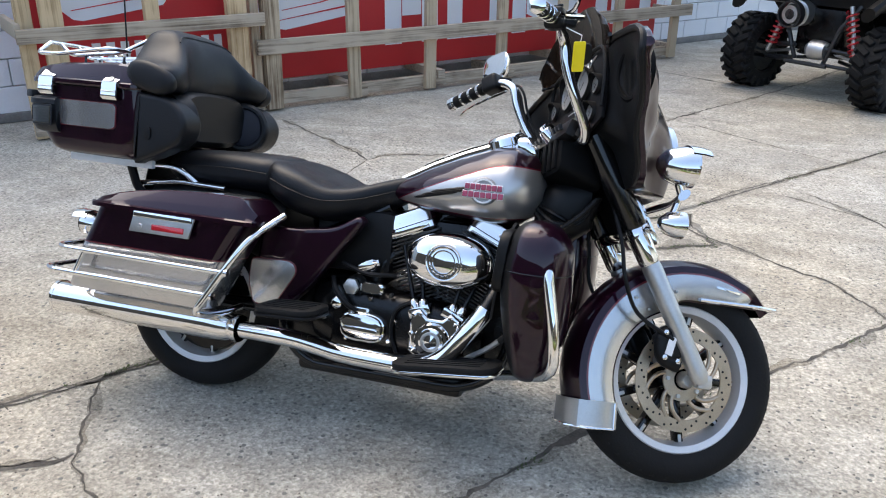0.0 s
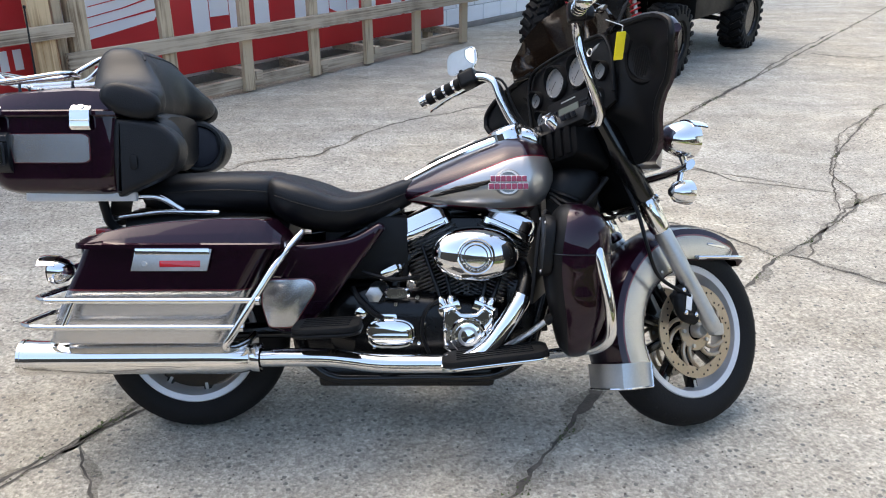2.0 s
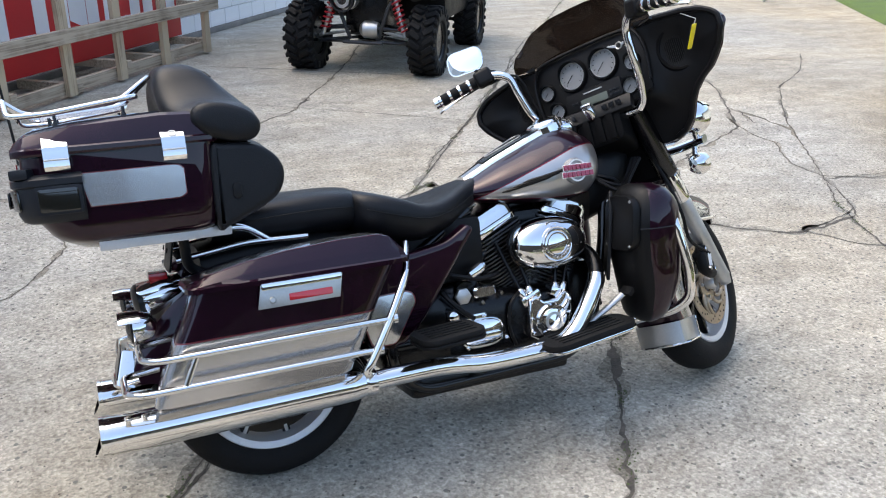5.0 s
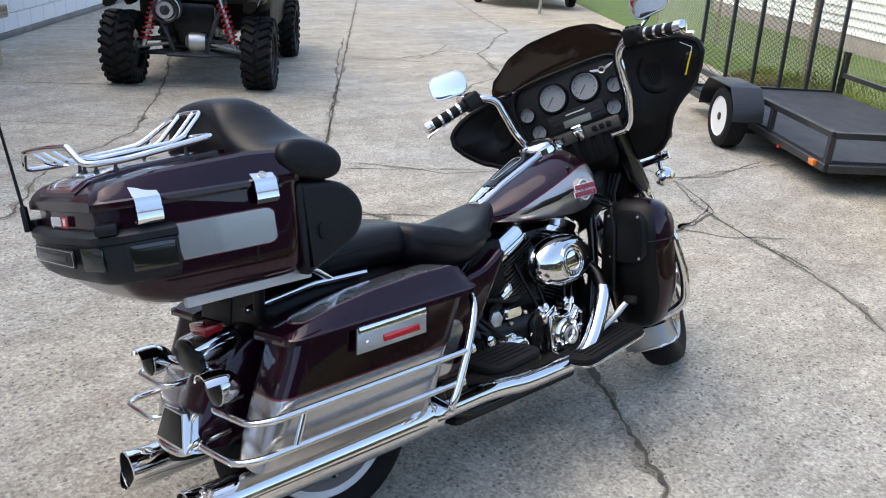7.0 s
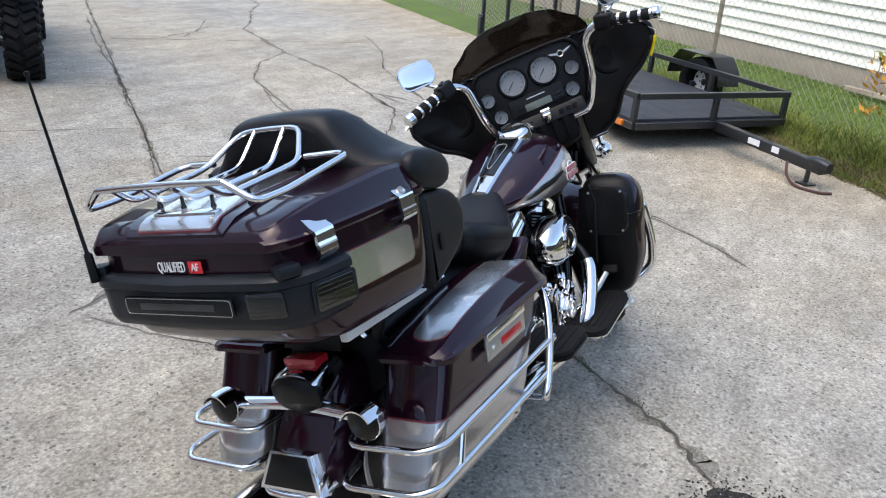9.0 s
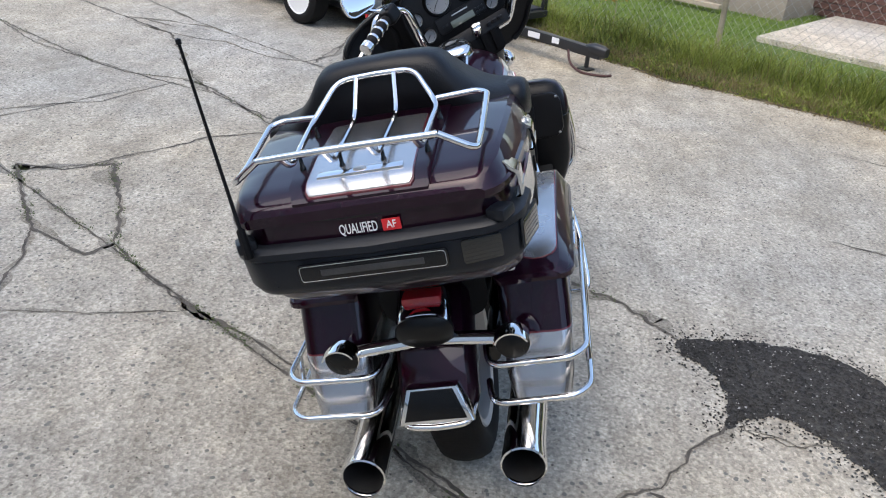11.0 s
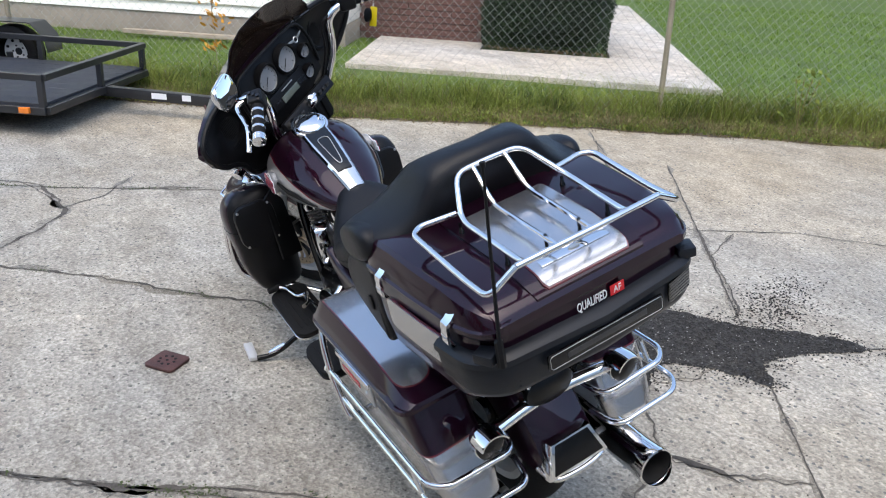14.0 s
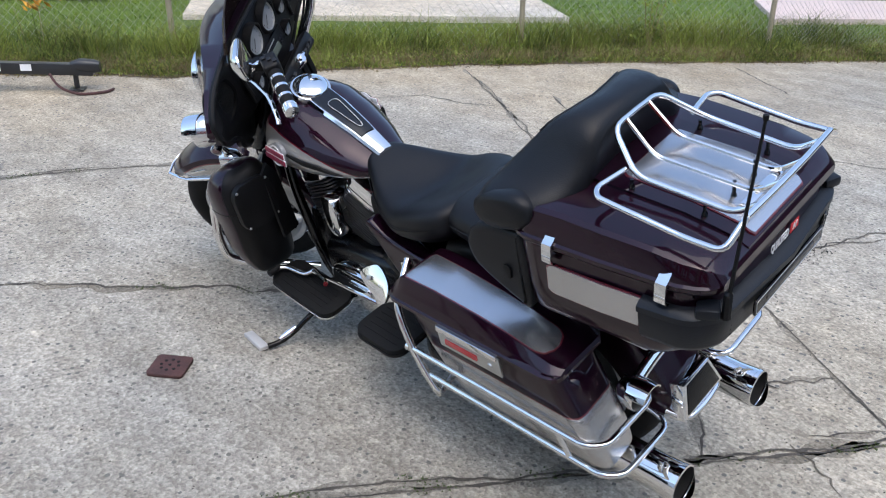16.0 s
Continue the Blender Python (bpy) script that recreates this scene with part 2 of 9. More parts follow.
M_JOINT = mat("painted_mortar_joint", (0.50, 0.52, 0.54), 0.85, 0.0, 0.0, 0.10, 3.0, 60.0, 0.3)
M_PLINTH = mat("dark_wall_foot", (0.20, 0.19, 0.18), 0.9, 0.0, 0.0, 0.3, 4.0, 60.0, 0.5)
M_STEEL = mat("black_trailer_steel", (0.014, 0.015, 0.017), 0.42, 0.0, 0.2, 0.25, 5.0, 150.0, 0.12)
M_DECK = mat("dark_plank_deck", (0.024, 0.027, 0.034), 0.6, 0.0, 0.0, 0.25, 4.0, 90.0, 0.3)
M_GALV = mat("galvanised_wire", (0.42, 0.42, 0.38), 0.5, 0.6, 0.0, 0.12, 9.0, 100.0, 0.05)
M_POST = mat("weathered_fence_post", (0.36, 0.31, 0.22), 0.6, 0.3, 0.0, 0.22, 5.0, 80.0, 0.2)
M_SIDING = mat("cream_siding", (0.86, 0.83, 0.72), 0.6, 0.0, 0.0, 0.04, 1.5, 60.0, 0.05)
M_FOUND = mat("block_foundation", (0.33, 0.28, 0.22), 0.85, 0.0, 0.0, 0.18, 3.0, 60.0, 0.4)
M_PATH = concrete("pale_path_concrete", (0.58, 0.55, 0.51), (0.85, 0.84, 0.82), 1.0, 0.10)
M_GROUND = concrete("worn_concrete", (0.43, 0.414, 0.379), (0.50, 0.49, 0.47), 1.0, 0.20, True)
M_CRACK = mat("crack_dirt", (0.075, 0.066, 0.055), 0.95, 0.0, 0.0, 0.6, 12.0, 120.0, 0.6)
M_MOSS = mat("crack_moss", (0.055, 0.075, 0.025), 0.95, 0.0, 0.0, 0.4, 14.0, 120.0, 0.6)
M_ASPHALT = concrete("asphalt_patch", (0.050, 0.050, 0.051), (0.20, 0.20, 0.20), 0.9, 0.35)
M_STONE = mat("loose_aggregate", (0.26, 0.25, 0.24), 0.85, 0.0, 0.0, 0.5, 60.0, 200.0, 0.0)
M_SPALL = concrete("spalled_concrete", (0.285, 0.272, 0.245), (0.5, 0.49, 0.47), 1.3, 0.25)
M_LAWN = mat("lawn_soil_grass", (0.076, 0.118, 0.018), 0.9, 0.0, 0.0, 0.30, 2.5, 80.0, 0.6)


def blade_paint(name, dark, pale):
    """Blades that differ one from another, with slow drifts over the lawn."""
    m = bpy.data.materials.new(name)
    m.use_nodes = True
    n, l = m.node_tree.nodes, m.node_tree.links
    b = n["Principled BSDF"]
    geo, tc, drift = n.new("ShaderNodeNewGeometry"), n.new("ShaderNodeTexCoord"), n.new("ShaderNodeTexNoise")
    drift.inputs["Scale"].default_value, drift.inputs["Detail"].default_value = 1.3, 4.0
    l.new(tc.outputs["Object"], drift.inputs["Vector"])
    add = n.new("ShaderNodeMath")
    add.operation = 'MULTIPLY_ADD'
    l.new(geo.outputs["Random Per Island"], add.inputs[0])
    add.inputs[1].default_value = 0.55
    l.new(drift.outputs["Fac"], add.inputs[2])
    ramp = n.new("ShaderNodeValToRGB")
    e = ramp.color_ramp.elements
    e[0].position, e[1].position, e[0].color, e[1].color = 0.42, 1.12, (*dark, 1), (*pale, 1)
    l.new(add.outputs[0], ramp.inputs[0])
    l.new(ramp.outputs[0], b.inputs["Base Color"])
    b.inputs["Roughness"].default_value, b.inputs["Specular IOR Level"].default_value = 0.6, 0.25
    return m


M_BLADE = blade_paint("grass_blades", (0.034, 0.058, 0.009), (0.25, 0.29, 0.055))
M_TURF = blade_paint("lawn_blades", (0.070, 0.128, 0.010), (0.195, 0.285, 0.032))
M_DRY = blade_paint("dry_grass_blades", (0.075, 0.052, 0.028), (0.27, 0.21, 0.10))
M_SOIL = mat("litter_soil", (0.085, 0.065, 0.042), 0.95, 0.0, 0.0, 0.5, 14.0, 120.0, 0.8)
M_LEAF = mat("hedge_leaves", (0.020, 0.036, 0.012), 0.55, 0.0, 0.0, 0.45, 3.0, 40.0, 0.0, spec=0.3)
M_SPRING = mat("red_spring_paint", (0.42, 0.012, 0.02), 0.35, 0.0, 0.4, 0.15)
M_RUST = mat("rusty_red_plate", (0.075, 0.035, 0.032), 0.75, 0.1, 0.0, 0.3, 20.0, 120.0, 0.4)
M_WHEELW = mat("white_wheel_paint", (0.75, 0.75, 0.74), 0.4, 0.0, 0.4, 0.06)


# ---- mesh helpers ----
def part(name, bm, material, parent=None, label="", m=None, sharp=38.0, fix=True):
    """Links a bmesh as one mesh object under a thing or a part."""
    if m is not None:
        bm.transform(m)
    if fix:
        bmesh.ops.recalc_face_normals(bm, faces=bm.faces)
    lim = radians(sharp)
    for f in bm.faces:
        f.smooth = True
    for e in bm.edges:
        if len(e.link_faces) == 2 and e.calc_face_angle(0.0) > lim:
            e.smooth = False
    me = bpy.data.meshes.new(name)
    bm.to_mesh(me)
    bm.free()
    for x in material if isinstance(material, (list, tuple)) else [material]:
        me.materials.append(x)
    ob = new(name, me)
    if parent is not None:
        ob.parent = parent
    if label:
        tagged(ob, label)
    return ob


def catmull(pts, res=5, closed=False):
    pts = [Vector(p) for p in pts]
    n, out = len(pts), []
    for i in range(n if closed else n - 1):
        if closed:
            a, b, c, d = (pts[(i + k) % n] for k in (-1, 0, 1, 2))
        else:
            a, b, c, d = pts[max(i - 1, 0)], pts[i], pts[i + 1], pts[min(i + 2, n - 1)]
        for k in range(res):
            t = k / res
            out.append(0.5 * (2 * b + (c - a) * t + (2 * a - 5 * b + 4 * c - d) * t * t + (3 * b - a - 3 * c + d) * t ** 3))
    if not closed:
        out.append(pts[-1])
    return out


def rounded(pts, r=0.03, k=4):
    """A polyline with its inner corners rounded off."""
    pts = [Vector(p) for p in pts]
    out = [pts[0]]
    for a, b, c in zip(pts, pts[1:], pts[2:]):
        ra = min(r, (a - b).length * 0.45, (c - b).length * 0.45)
        p, q = b + (a - b).normalized() * ra, b + (c - b).normalized() * ra
        out += [p * (1 - t) ** 2 + b * 2 * t * (1 - t) + q * t * t for t in [i / k for i in range(k + 1)]]
    return out + [pts[-1]]


def tube(path, r, n=10, bm=None, closed=False, flat=1.0, cap=True):
    """A pipe along the points; r is one radius or a list."""
    bm = bm or bmesh.new()
    path = [Vector(p) for p in path]
    rr = r if isinstance(r, (list, tuple)) else [r] * len(path)
    up, rings = None, []
    for i, p in enumerate(path):
        a = path[i - 1] if i or closed else p
        b = path[(i + 1) % len(path)] if i + 1 < len(path) or closed else p
        d = (b - a).normalized()
        if up is None:
            up = d.orthogonal().normalized()
        up = (up - d * up.dot(d)).normalized()
        side = d.cross(up)
        rings.append([bm.verts.new(p + rr[i] * (up * math.cos(2 * math.pi * k / n) + side * math.sin(2 * math.pi * k / n) * flat)) for k in range(n)])
    stitch(bm, rings, closed)
    if cap and not closed:
        bm.faces.new(rings[0])
        bm.faces.new(rings[-1])
    return bm


def stitch(bm, rings, closed=False, ring_closed=True, index=None):
    for i in range(len(rings) if closed else len(rings) - 1):
        a, b = rings[i], rings[(i + 1) % len(rings)]
        n = len(a)
        for k in range(n if ring_closed else n - 1):
            f = bm.faces.new((a[k], a[(k + 1) % n], b[(k + 1) % n], b[k]))
            if index:
                f.material_index = index(i, k)


def loft(rings, cap=True, index=None, bm=None, capindex=(0, 0)):
    """A skin through rings of points."""
    bm = bm or bmesh.new()
    vs = [[bm.verts.new(p) for p in r] for r in rings]
    stitch(bm, vs, index=index)
    if cap:
        bm.faces.new(vs[0]).material_index = capindex[0]
        bm.faces.new(vs[-1]).material_index = capindex[1]
    return bm


def oval(n=32, e=2.5):
    """Points of a superellipse of half sizes 1."""
    out = []
    for k in range(n):
        t = 2 * math.pi * (k + 0.5) / n
        c, s = math.cos(t), math.sin(t)
        out.append((math.copysign(abs(c) ** (2 / e), c), math.copysign(abs(s) ** (2 / e), s)))
    return out


def hull_x(sections, n=32, e=2.6, bm=None):
    """A body lofted along X from (x, half width, top, bottom[, y centre])."""
    rings = []
    for s in sections:
        x, w, t, b = s[:4]
        yc = s[4] if len(s) > 4 else 0.0
        zc, h = (t + b) / 2, (t - b) / 2
        rings.append([(x, yc + w * c, zc + h * d) for c, d in oval(n, e)])
    return loft(rings, bm=bm)


def lathe(profile, m=None, n=32, bm=None, closed=False, index=None):
    """A turned body: (radius, height) pairs about local Z, then moved by m."""
    bm = bm or bmesh.new()
    m = m or Matrix()
    rings = []
    for r, h in profile:
        rings.append([bm.verts.new(m @ Vector((r * math.cos(2 * math.pi * k / n), r * math.sin(2 * math.pi * k / n), h))) for k in range(n)])
    stitch(bm, rings, closed, index=index)
    if not closed:
        for g in (rings[0], rings[-1]):
            bm.faces.new(g)
    return bm


def block(sx, sy, sz, m=None, bevel=0.004, bm=None, seg=2):
    """A box with rounded edges, centred on m."""
    b = bmesh.new()
    bmesh.ops.create_cube(b, size=1.0)
    b.transform(Matrix.Diagonal((sx, sy, sz, 1)))
    if bevel:
        bmesh.ops.bevel(b, geom=b.edges[:], offset=min(bevel, sx * 0.45, sy * 0.45, sz * 0.45), segments=seg, profile=0.6, affect='EDGES')
    if m is not None:
        b.transform(m)
    return merge(bm, b)


def merge(bm, b):
    if bm is None:
        return b
    me = bpy.data.meshes.new("tmp")
    b.to_mesh(me)
    b.free()
    bm.from_mesh(me)
    bpy.data.meshes.remove(me)
    return bm


def slab(poly, h, m=None, bevel=0.004, bm=None, seg=2):
    """A flat polygon (x, y) raised by h along local Z, with rounded edges."""
    b = bmesh.new()
    lo = [b.verts.new((x, y, 0)) for x, y in poly]
    f = b.faces.new(lo)
    top = bmesh.ops.extrude_face_region(b, geom=[f])
    bmesh.ops.translate(b, verts=[v for v in top["geom"] if isinstance(v, bmesh.types.BMVert)], vec=(0, 0, h))
    if bevel:
        bmesh.ops.bevel(b, geom=[e for e in b.edges if abs(e.verts[0].co.z - e.verts[1].co.z) < 1e-6], offset=bevel, segments=seg, profile=0.6, affect='EDGES')
    if m is not None:
        b.transform(m)
    return merge(bm, b)


def roundrect(w, h, r, k=5):
    out = []
    for cx, cy, a0 in ((w / 2 - r, h / 2 - r, 0), (-w / 2 + r, h / 2 - r, 90), (-w / 2 + r, -h / 2 + r, 180), (w / 2 - r, -h / 2 + r, 270)):
        out += [(cx + r * math.cos(radians(a0 + 90 * i / k)), cy + r * math.sin(radians(a0 + 90 * i / k))) for i in range(k + 1)]
    return out


def rod(a, b, r, n=12, bm=None, r2=None):
    return tube([a, b], [r, r if r2 is None else r2], n, bm)


def aim(p, d, up=(0, 0, 1)):
    """A frame at p whose local Z points along d and whose local Y lies near up."""
    z = Vector(d).normalized()
    x = Vector(up).cross(z)
    x = x.normalized() if x.length > 1e-4 else Vector((1, 0, 0))
    y = z.cross(x)
    m = Matrix((x, y, z)).transposed().to_4x4()
    m.translation = p
    return m


def lerp(table, x):
    for (a, p), (b, q) in zip(table, table[1:]):
        if x <= b:
            return p if x <= a else p + (q - p) * (x - a) / (b - a)
    return table[-1][1]


def text_mesh(words, size, m, depth=0.0008):
    """Letters as a bmesh, centred on m."""
    cu = bpy.data.curves.new("words", 'FONT')
    cu.body, cu.size, cu.extrude, cu.align_x, cu.align_y, cu.resolution_u = words, size, depth, 'CENTER', 'CENTER', 3
    ob = bpy.data.objects.new("words", cu)
    me = bpy.data.meshes.new_from_object(ob)
    b = bmesh.new()
    b.from_mesh(me)
    b.transform(m)
    bpy.data.objects.remove(ob)
    bpy.data.meshes.remove(me)
    bpy.data.curves.remove(cu)
    return b


def thing(name, label, category, m=None, group=""):
    ob = new(name)
    ob.empty_display_size = 0.1
    if m is not None:
        ob.matrix_world = m
    return tagged(ob, label, category, group)

# ---- the yard ----
# the lane runs along local x of ALLEY; local y points to the white building, -y to the fence
ALLEY = Matrix.Rotation(radians(53), 4, 'Z')


def struct(name, bm, material, parent=None, m=None, sharp=38.0, label="", category=""):
    return tagged(part(name, bm, material, parent, label, m, sharp), "", category, "", "structure")


bm = bmesh.new()
bmesh.ops.create_grid(bm, x_segments=8, y_segments=8, size=150)
tagged(struct("ground", bm, M_GROUND), "worn grey concrete yard with cracks and stains", "ground")

# white painted block building
WY = 6.865
bm = block(30, 0.25, 4.2, Matrix.Translation((4.0, WY + 0.135, 2.1)), 0.0)
wall = tagged(struct("wall_north", bm, M_JOINT, None, ALLEY), "white painted block wall of the shop", "wall")
tagged(struct("wall_foot", block(30, 0.05, 0.07, Matrix.Translation((4.0, WY - 0.012, 0.035)), 0.012), M_PLINTH, None, ALLEY), "dark footing along the white wall", "wall")
blk = bmesh.new()
block(0.392, 0.03, 0.192, None, 0.006, blk, 1)
block_mesh = bpy.data.meshes.new("block")
bmesh.ops.recalc_face_normals(blk, faces=blk.faces)
blk.to_mesh(block_mesh)
blk.free()
block_mesh.materials.append(M_PAINTWALL)

# plain dark walls added out of sight, to darken reflections and cut low sky
M_FARWALL = mat("unseen_dark_wall", (0.045, 0.038, 0.032), 0.9, spread=0.25, scale=0.8, bump=0.2)
tagged(struct("wall_south", block(45, 0.4, 6.0, Matrix.Translation((-18.0, -22.0, 3.0)), 0.0), M_FARWALL, None, ALLEY), "unseen plain dark wall added behind the lawn to darken reflections", "wall")
tagged(struct("wall_west", block(0.4, 40, 6.0, Matrix.Translation((-15.0, -2.0, 3.0)), 0.0), M_FARWALL, None, ALLEY), "unseen plain dark wall added across the lane to darken reflections", "wall")

# house behind the fence
HV = -4.62
house = thing("house", "cream sided house on a block foundation behind the fence", "house", ALLEY)
part("foundation", block(14.0, 6.0, 0.42, Matrix.Translation((9.9, HV - 3.0, 0.17)), 0.01), M_FOUND, house, "tan block foundation")
body = part("wall", block(14.0, 5.96, 3.0, Matrix.Translation((9.9, HV - 3.03, 1.86)), 0.0), M_SIDING, house, "cream lap siding")
for k in range(24):
    bm = bmesh.new()
    z = 0.375 + k * 0.125
    q = [bm.verts.new(p) for p in ((2.88, HV - 0.02, z + 0.13), (2.88, HV + 0.018, z), (16.92, HV + 0.018, z), (16.92, HV - 0.02, z + 0.13))]
    r = [bm.verts.new(p) for p in ((2.88, HV - 0.06, z + 0.13), (2.88, HV - 0.06, z), (16.92, HV - 0.06, z), (16.92, HV - 0.06, z + 0.13))]
    bm.faces.new(q)
    for i in range(4):
        bm.faces.new((q[i], r[i], r[(i + 1) % 4], q[(i + 1) % 4]))
    part("siding_board", bm, M_SIDING, body)
bm = bmesh.new()
v = [bm.verts.new(p) for p in ((2.5, HV + 0.45, 3.3), (17.3, HV + 0.45, 3.3), (17.3, HV - 3.0, 4.9), (2.5, HV - 3.0, 4.9), (2.5, HV - 6.5, 3.3), (17.3, HV - 6.5, 3.3))]
for f in ((0, 1, 2, 3), (3, 2, 5, 4)):
    bm.faces.new([v[i] for i in f])
bmesh.ops.solidify(bm, geom=bm.faces[:], thickness=0.12)
part("roof", bm, M_PLINTH, house, "dark shingle roof")
plank = part("loose_plank", block(1.9, 0.09, 0.045, Matrix.Translation((4.40, HV + 0.30, 0.185)), 0.006), M_WOOD)
plank.matrix_world = ALLEY
tagged(plank, "weathered plank lying along the house foundation", "plank")

# brown brick stoop beside the hedge
stoop = thing("brick_stoop", "brown brick stoop beside the hedge", "stoop", ALLEY)
part("stoop_core", block(1.45, 1.5, 0.95, Matrix.Translation((2.16, -6.13, 0.60)), 0.0), mat("stoop_mortar", (0.16, 0.12, 0.10), 0.9, spread=0.2), stoop)
M_BRICK = mat("brown_brick", (0.13, 0.065, 0.05), 0.85, spread=0.3, scale=9.0)
bm = block(0.20, 0.02, 0.062, None, 0.004, None, 1)
bmesh.ops.recalc_face_normals(bm, faces=bm.faces)
brick_mesh = bpy.data.meshes.new("brick")
bm.to_mesh(brick_mesh)
bm.free()
brick_mesh.materials.append(M_BRICK)
for r in range(12):
    for c in range(7):
        b = new("brick", brick_mesh)
        b.parent = stoop
        b.location = (1.54 + 0.208 * c + (0.104 if r % 2 else 0.0) - 0.06, -5.374, 0.17 + 0.072 * r)

# pale concrete path
PATH_Z = 0.165
bm = slab([(-1.02, -3.40), (-0.80, -11.0), (-0.06, -11.0), (-0.06, -4.86), (1.40, -4.86), (1.40, -6.0), (2.65, -6.0), (2.62, -3.40)], 0.10, Matrix.Translation((0, 0, PATH_Z - 0.10)), 0.008)
tagged(struct("path", bm, M_PATH, None, ALLEY), "pale clean concrete path with a raised edge", "path")
bm = slab([(-3.20, -3.42), (-8.0, -3.42), (-8.0, -4.6), (-3.6, -4.6)], 0.10, Matrix.Translation((0, 0, PATH_Z - 0.10)), 0.008)
tagged(struct("pavement", bm, mat("pinkish_concrete", (0.62, 0.50, 0.45), 0.8, spread=0.08, scale=2.0, bump=0.2), None, ALLEY), "pinkish pale concrete walk beyond the lawn", "path")


# lawn sheet
def lawn_edge(u):
    return -(lerp([(-6, 2.25), (-2.5, 2.24), (-1.0, 2.22), (0.8, 2.08), (2.5, 1.82), (4, 1.85), (8, 1.95), (30, 2.1)], u) + 0.05 * noise.noise((u * 1.7, 0.3, 0)) + 0.03 * noise.noise((u * 6.0, 2.3, 0)))


def lawn_z(u, d):
    """Height at d metres behind the lawn's edge."""
    return lerp([(0, 0.0), (0.05, 0.025), (0.3, 0.06), (0.9, 0.085), (1.6, 0.115), (60, 0.15)], d) + 0.012 * noise.noise((u * 1.3, d * 1.3, 1.0))


bm = bmesh.new()
cols = []
DS = [0, 0.05, 0.12, 0.25, 0.45, 0.7, 1.0, 1.4, 2.0, 3.0, 5.0, 9.0, 20.0, 60.0]
US = [-40, -20, -10] + [-6 + 0.15 * k for k in range(121)] + [14, 18, 24, 40, 80]
for u in US:
    e = lawn_edge(u)
    cols.append([bm.verts.new((u, e - d, lawn_z(u, d) + (0.004 if d else -0.01))) for d in DS])
stitch(bm, cols, ring_closed=False)
tagged(struct("lawn", bm, M_LAWN, None, ALLEY, 180), "green mown lawn with a rough edge", "lawn")


# chain-link fence
FY = -2.596
fence = thing("chain_link_fence", "galvanised chain-link fence with weathered posts along the lawn", "fence", ALLEY)
for u in (-2.68, -0.34, 2.60, 5.55, 8.5, 11.4, 14.3):
    p = part("post", lathe([(0.024, -0.1), (0.024, 1.24), (0.028, 1.25), (0.026, 1.28), (0.0, 1.29)], Matrix.Translation((u, FY, 0.03)) @ Matrix.Rotation(radians(1.5), 4, 'Y'), 14), M_POST, fence)
part("top_rail", rod((-2.68, FY - 0.01, 1.24), (14.3, FY - 0.01, 1.24), 0.018, 12), M_POST, fence)


def chain(u0, u1, z0, z1, pitch, r, y):
    """Woven diamond wire as bent strands."""
    verts, faces = [], []
    n = int((u1 - u0) / pitch)
    steps = int((z1 - z0) / (pitch * 0.52))
    for i in range(n + 1):
        x0 = u0 + i * pitch
        prev = None
        for k in range(steps + 1):
            x = x0 + (pitch * 0.5 if k % 2 else 0.0) + 0.006 * noise.noise((x0 * 3, k * 0.7, 0))
            z = z0 + k * (z1 - z0) / steps
            yy = y + (0.004 if k % 2 else -0.004) + 0.03 * noise.noise((x * 0.8, z * 1.2, 4.0))
            b = len(verts)
            verts.extend([(x - r, yy - r, z), (x + r, yy - r, z), (x, yy + r, z)])
            if prev is not None:
                for q in range(3):
                    a = (q + 1) % 3
                    faces.append((prev + q, prev + a, b + a, b + q))
            prev = b
    for i in range(n + 1):
        x0 = u0 + i * pitch
        prev = None
        for k in range(steps + 1):
            x = x0 + (-pitch * 0.5 if k % 2 else 0.0) + 0.006 * noise.noise((x0 * 3, k * 0.7, 0))
            z = z0 + k * (z1 - z0) / steps
            yy = y + (-0.004 if k % 2 else 0.004) + 0.03 * noise.noise((x * 0.8, z * 1.2, 4.0))
            b = len(verts)
            verts.extend([(x - r, yy - r, z), (x + r, yy - r, z), (x, yy + r, z)])
            if prev is not None:
                for q in range(3):
                    a = (q + 1) % 3
                    faces.append((prev + q, prev + a, b + a, b + q))
            prev = b
    me = bpy.data.meshes.new("wire_mesh")
    me.from_pydata(verts, [], faces)
    return me


me = chain(-2.68, 14.3, 0.03, 1.23, 0.078, 0.0014, FY)
me.materials.append(M_GALV)
w = tagged(new("wire_mesh", me), "woven diamond wire", "", "", "stuff")
w.parent = fence
me = chain(-6.5, -2.70, 0.03, 1.23, 0.046, 0.0014, FY)
me.materials.append(M_GALV)
w = tagged(new("wire_mesh", me), "finer woven wire", "", "", "stuff")
w.parent = fence

# ---- wooden crates with red banner panels ----
def plank_box(sx, sy, sz, c, parent, name, material, seed=0):
    rnd = random.Random(seed)
    m = Matrix.Translation(c) @ Matrix.Rotation(radians(rnd.uniform(-0.8, 0.8)), 4, 'Y') @ Matrix.Rotation(radians(rnd.uniform(-0.5, 0.5)), 4, 'Z')
    return part(name, block(sx, sy, sz, m, 0.004, None, 1), material, parent)


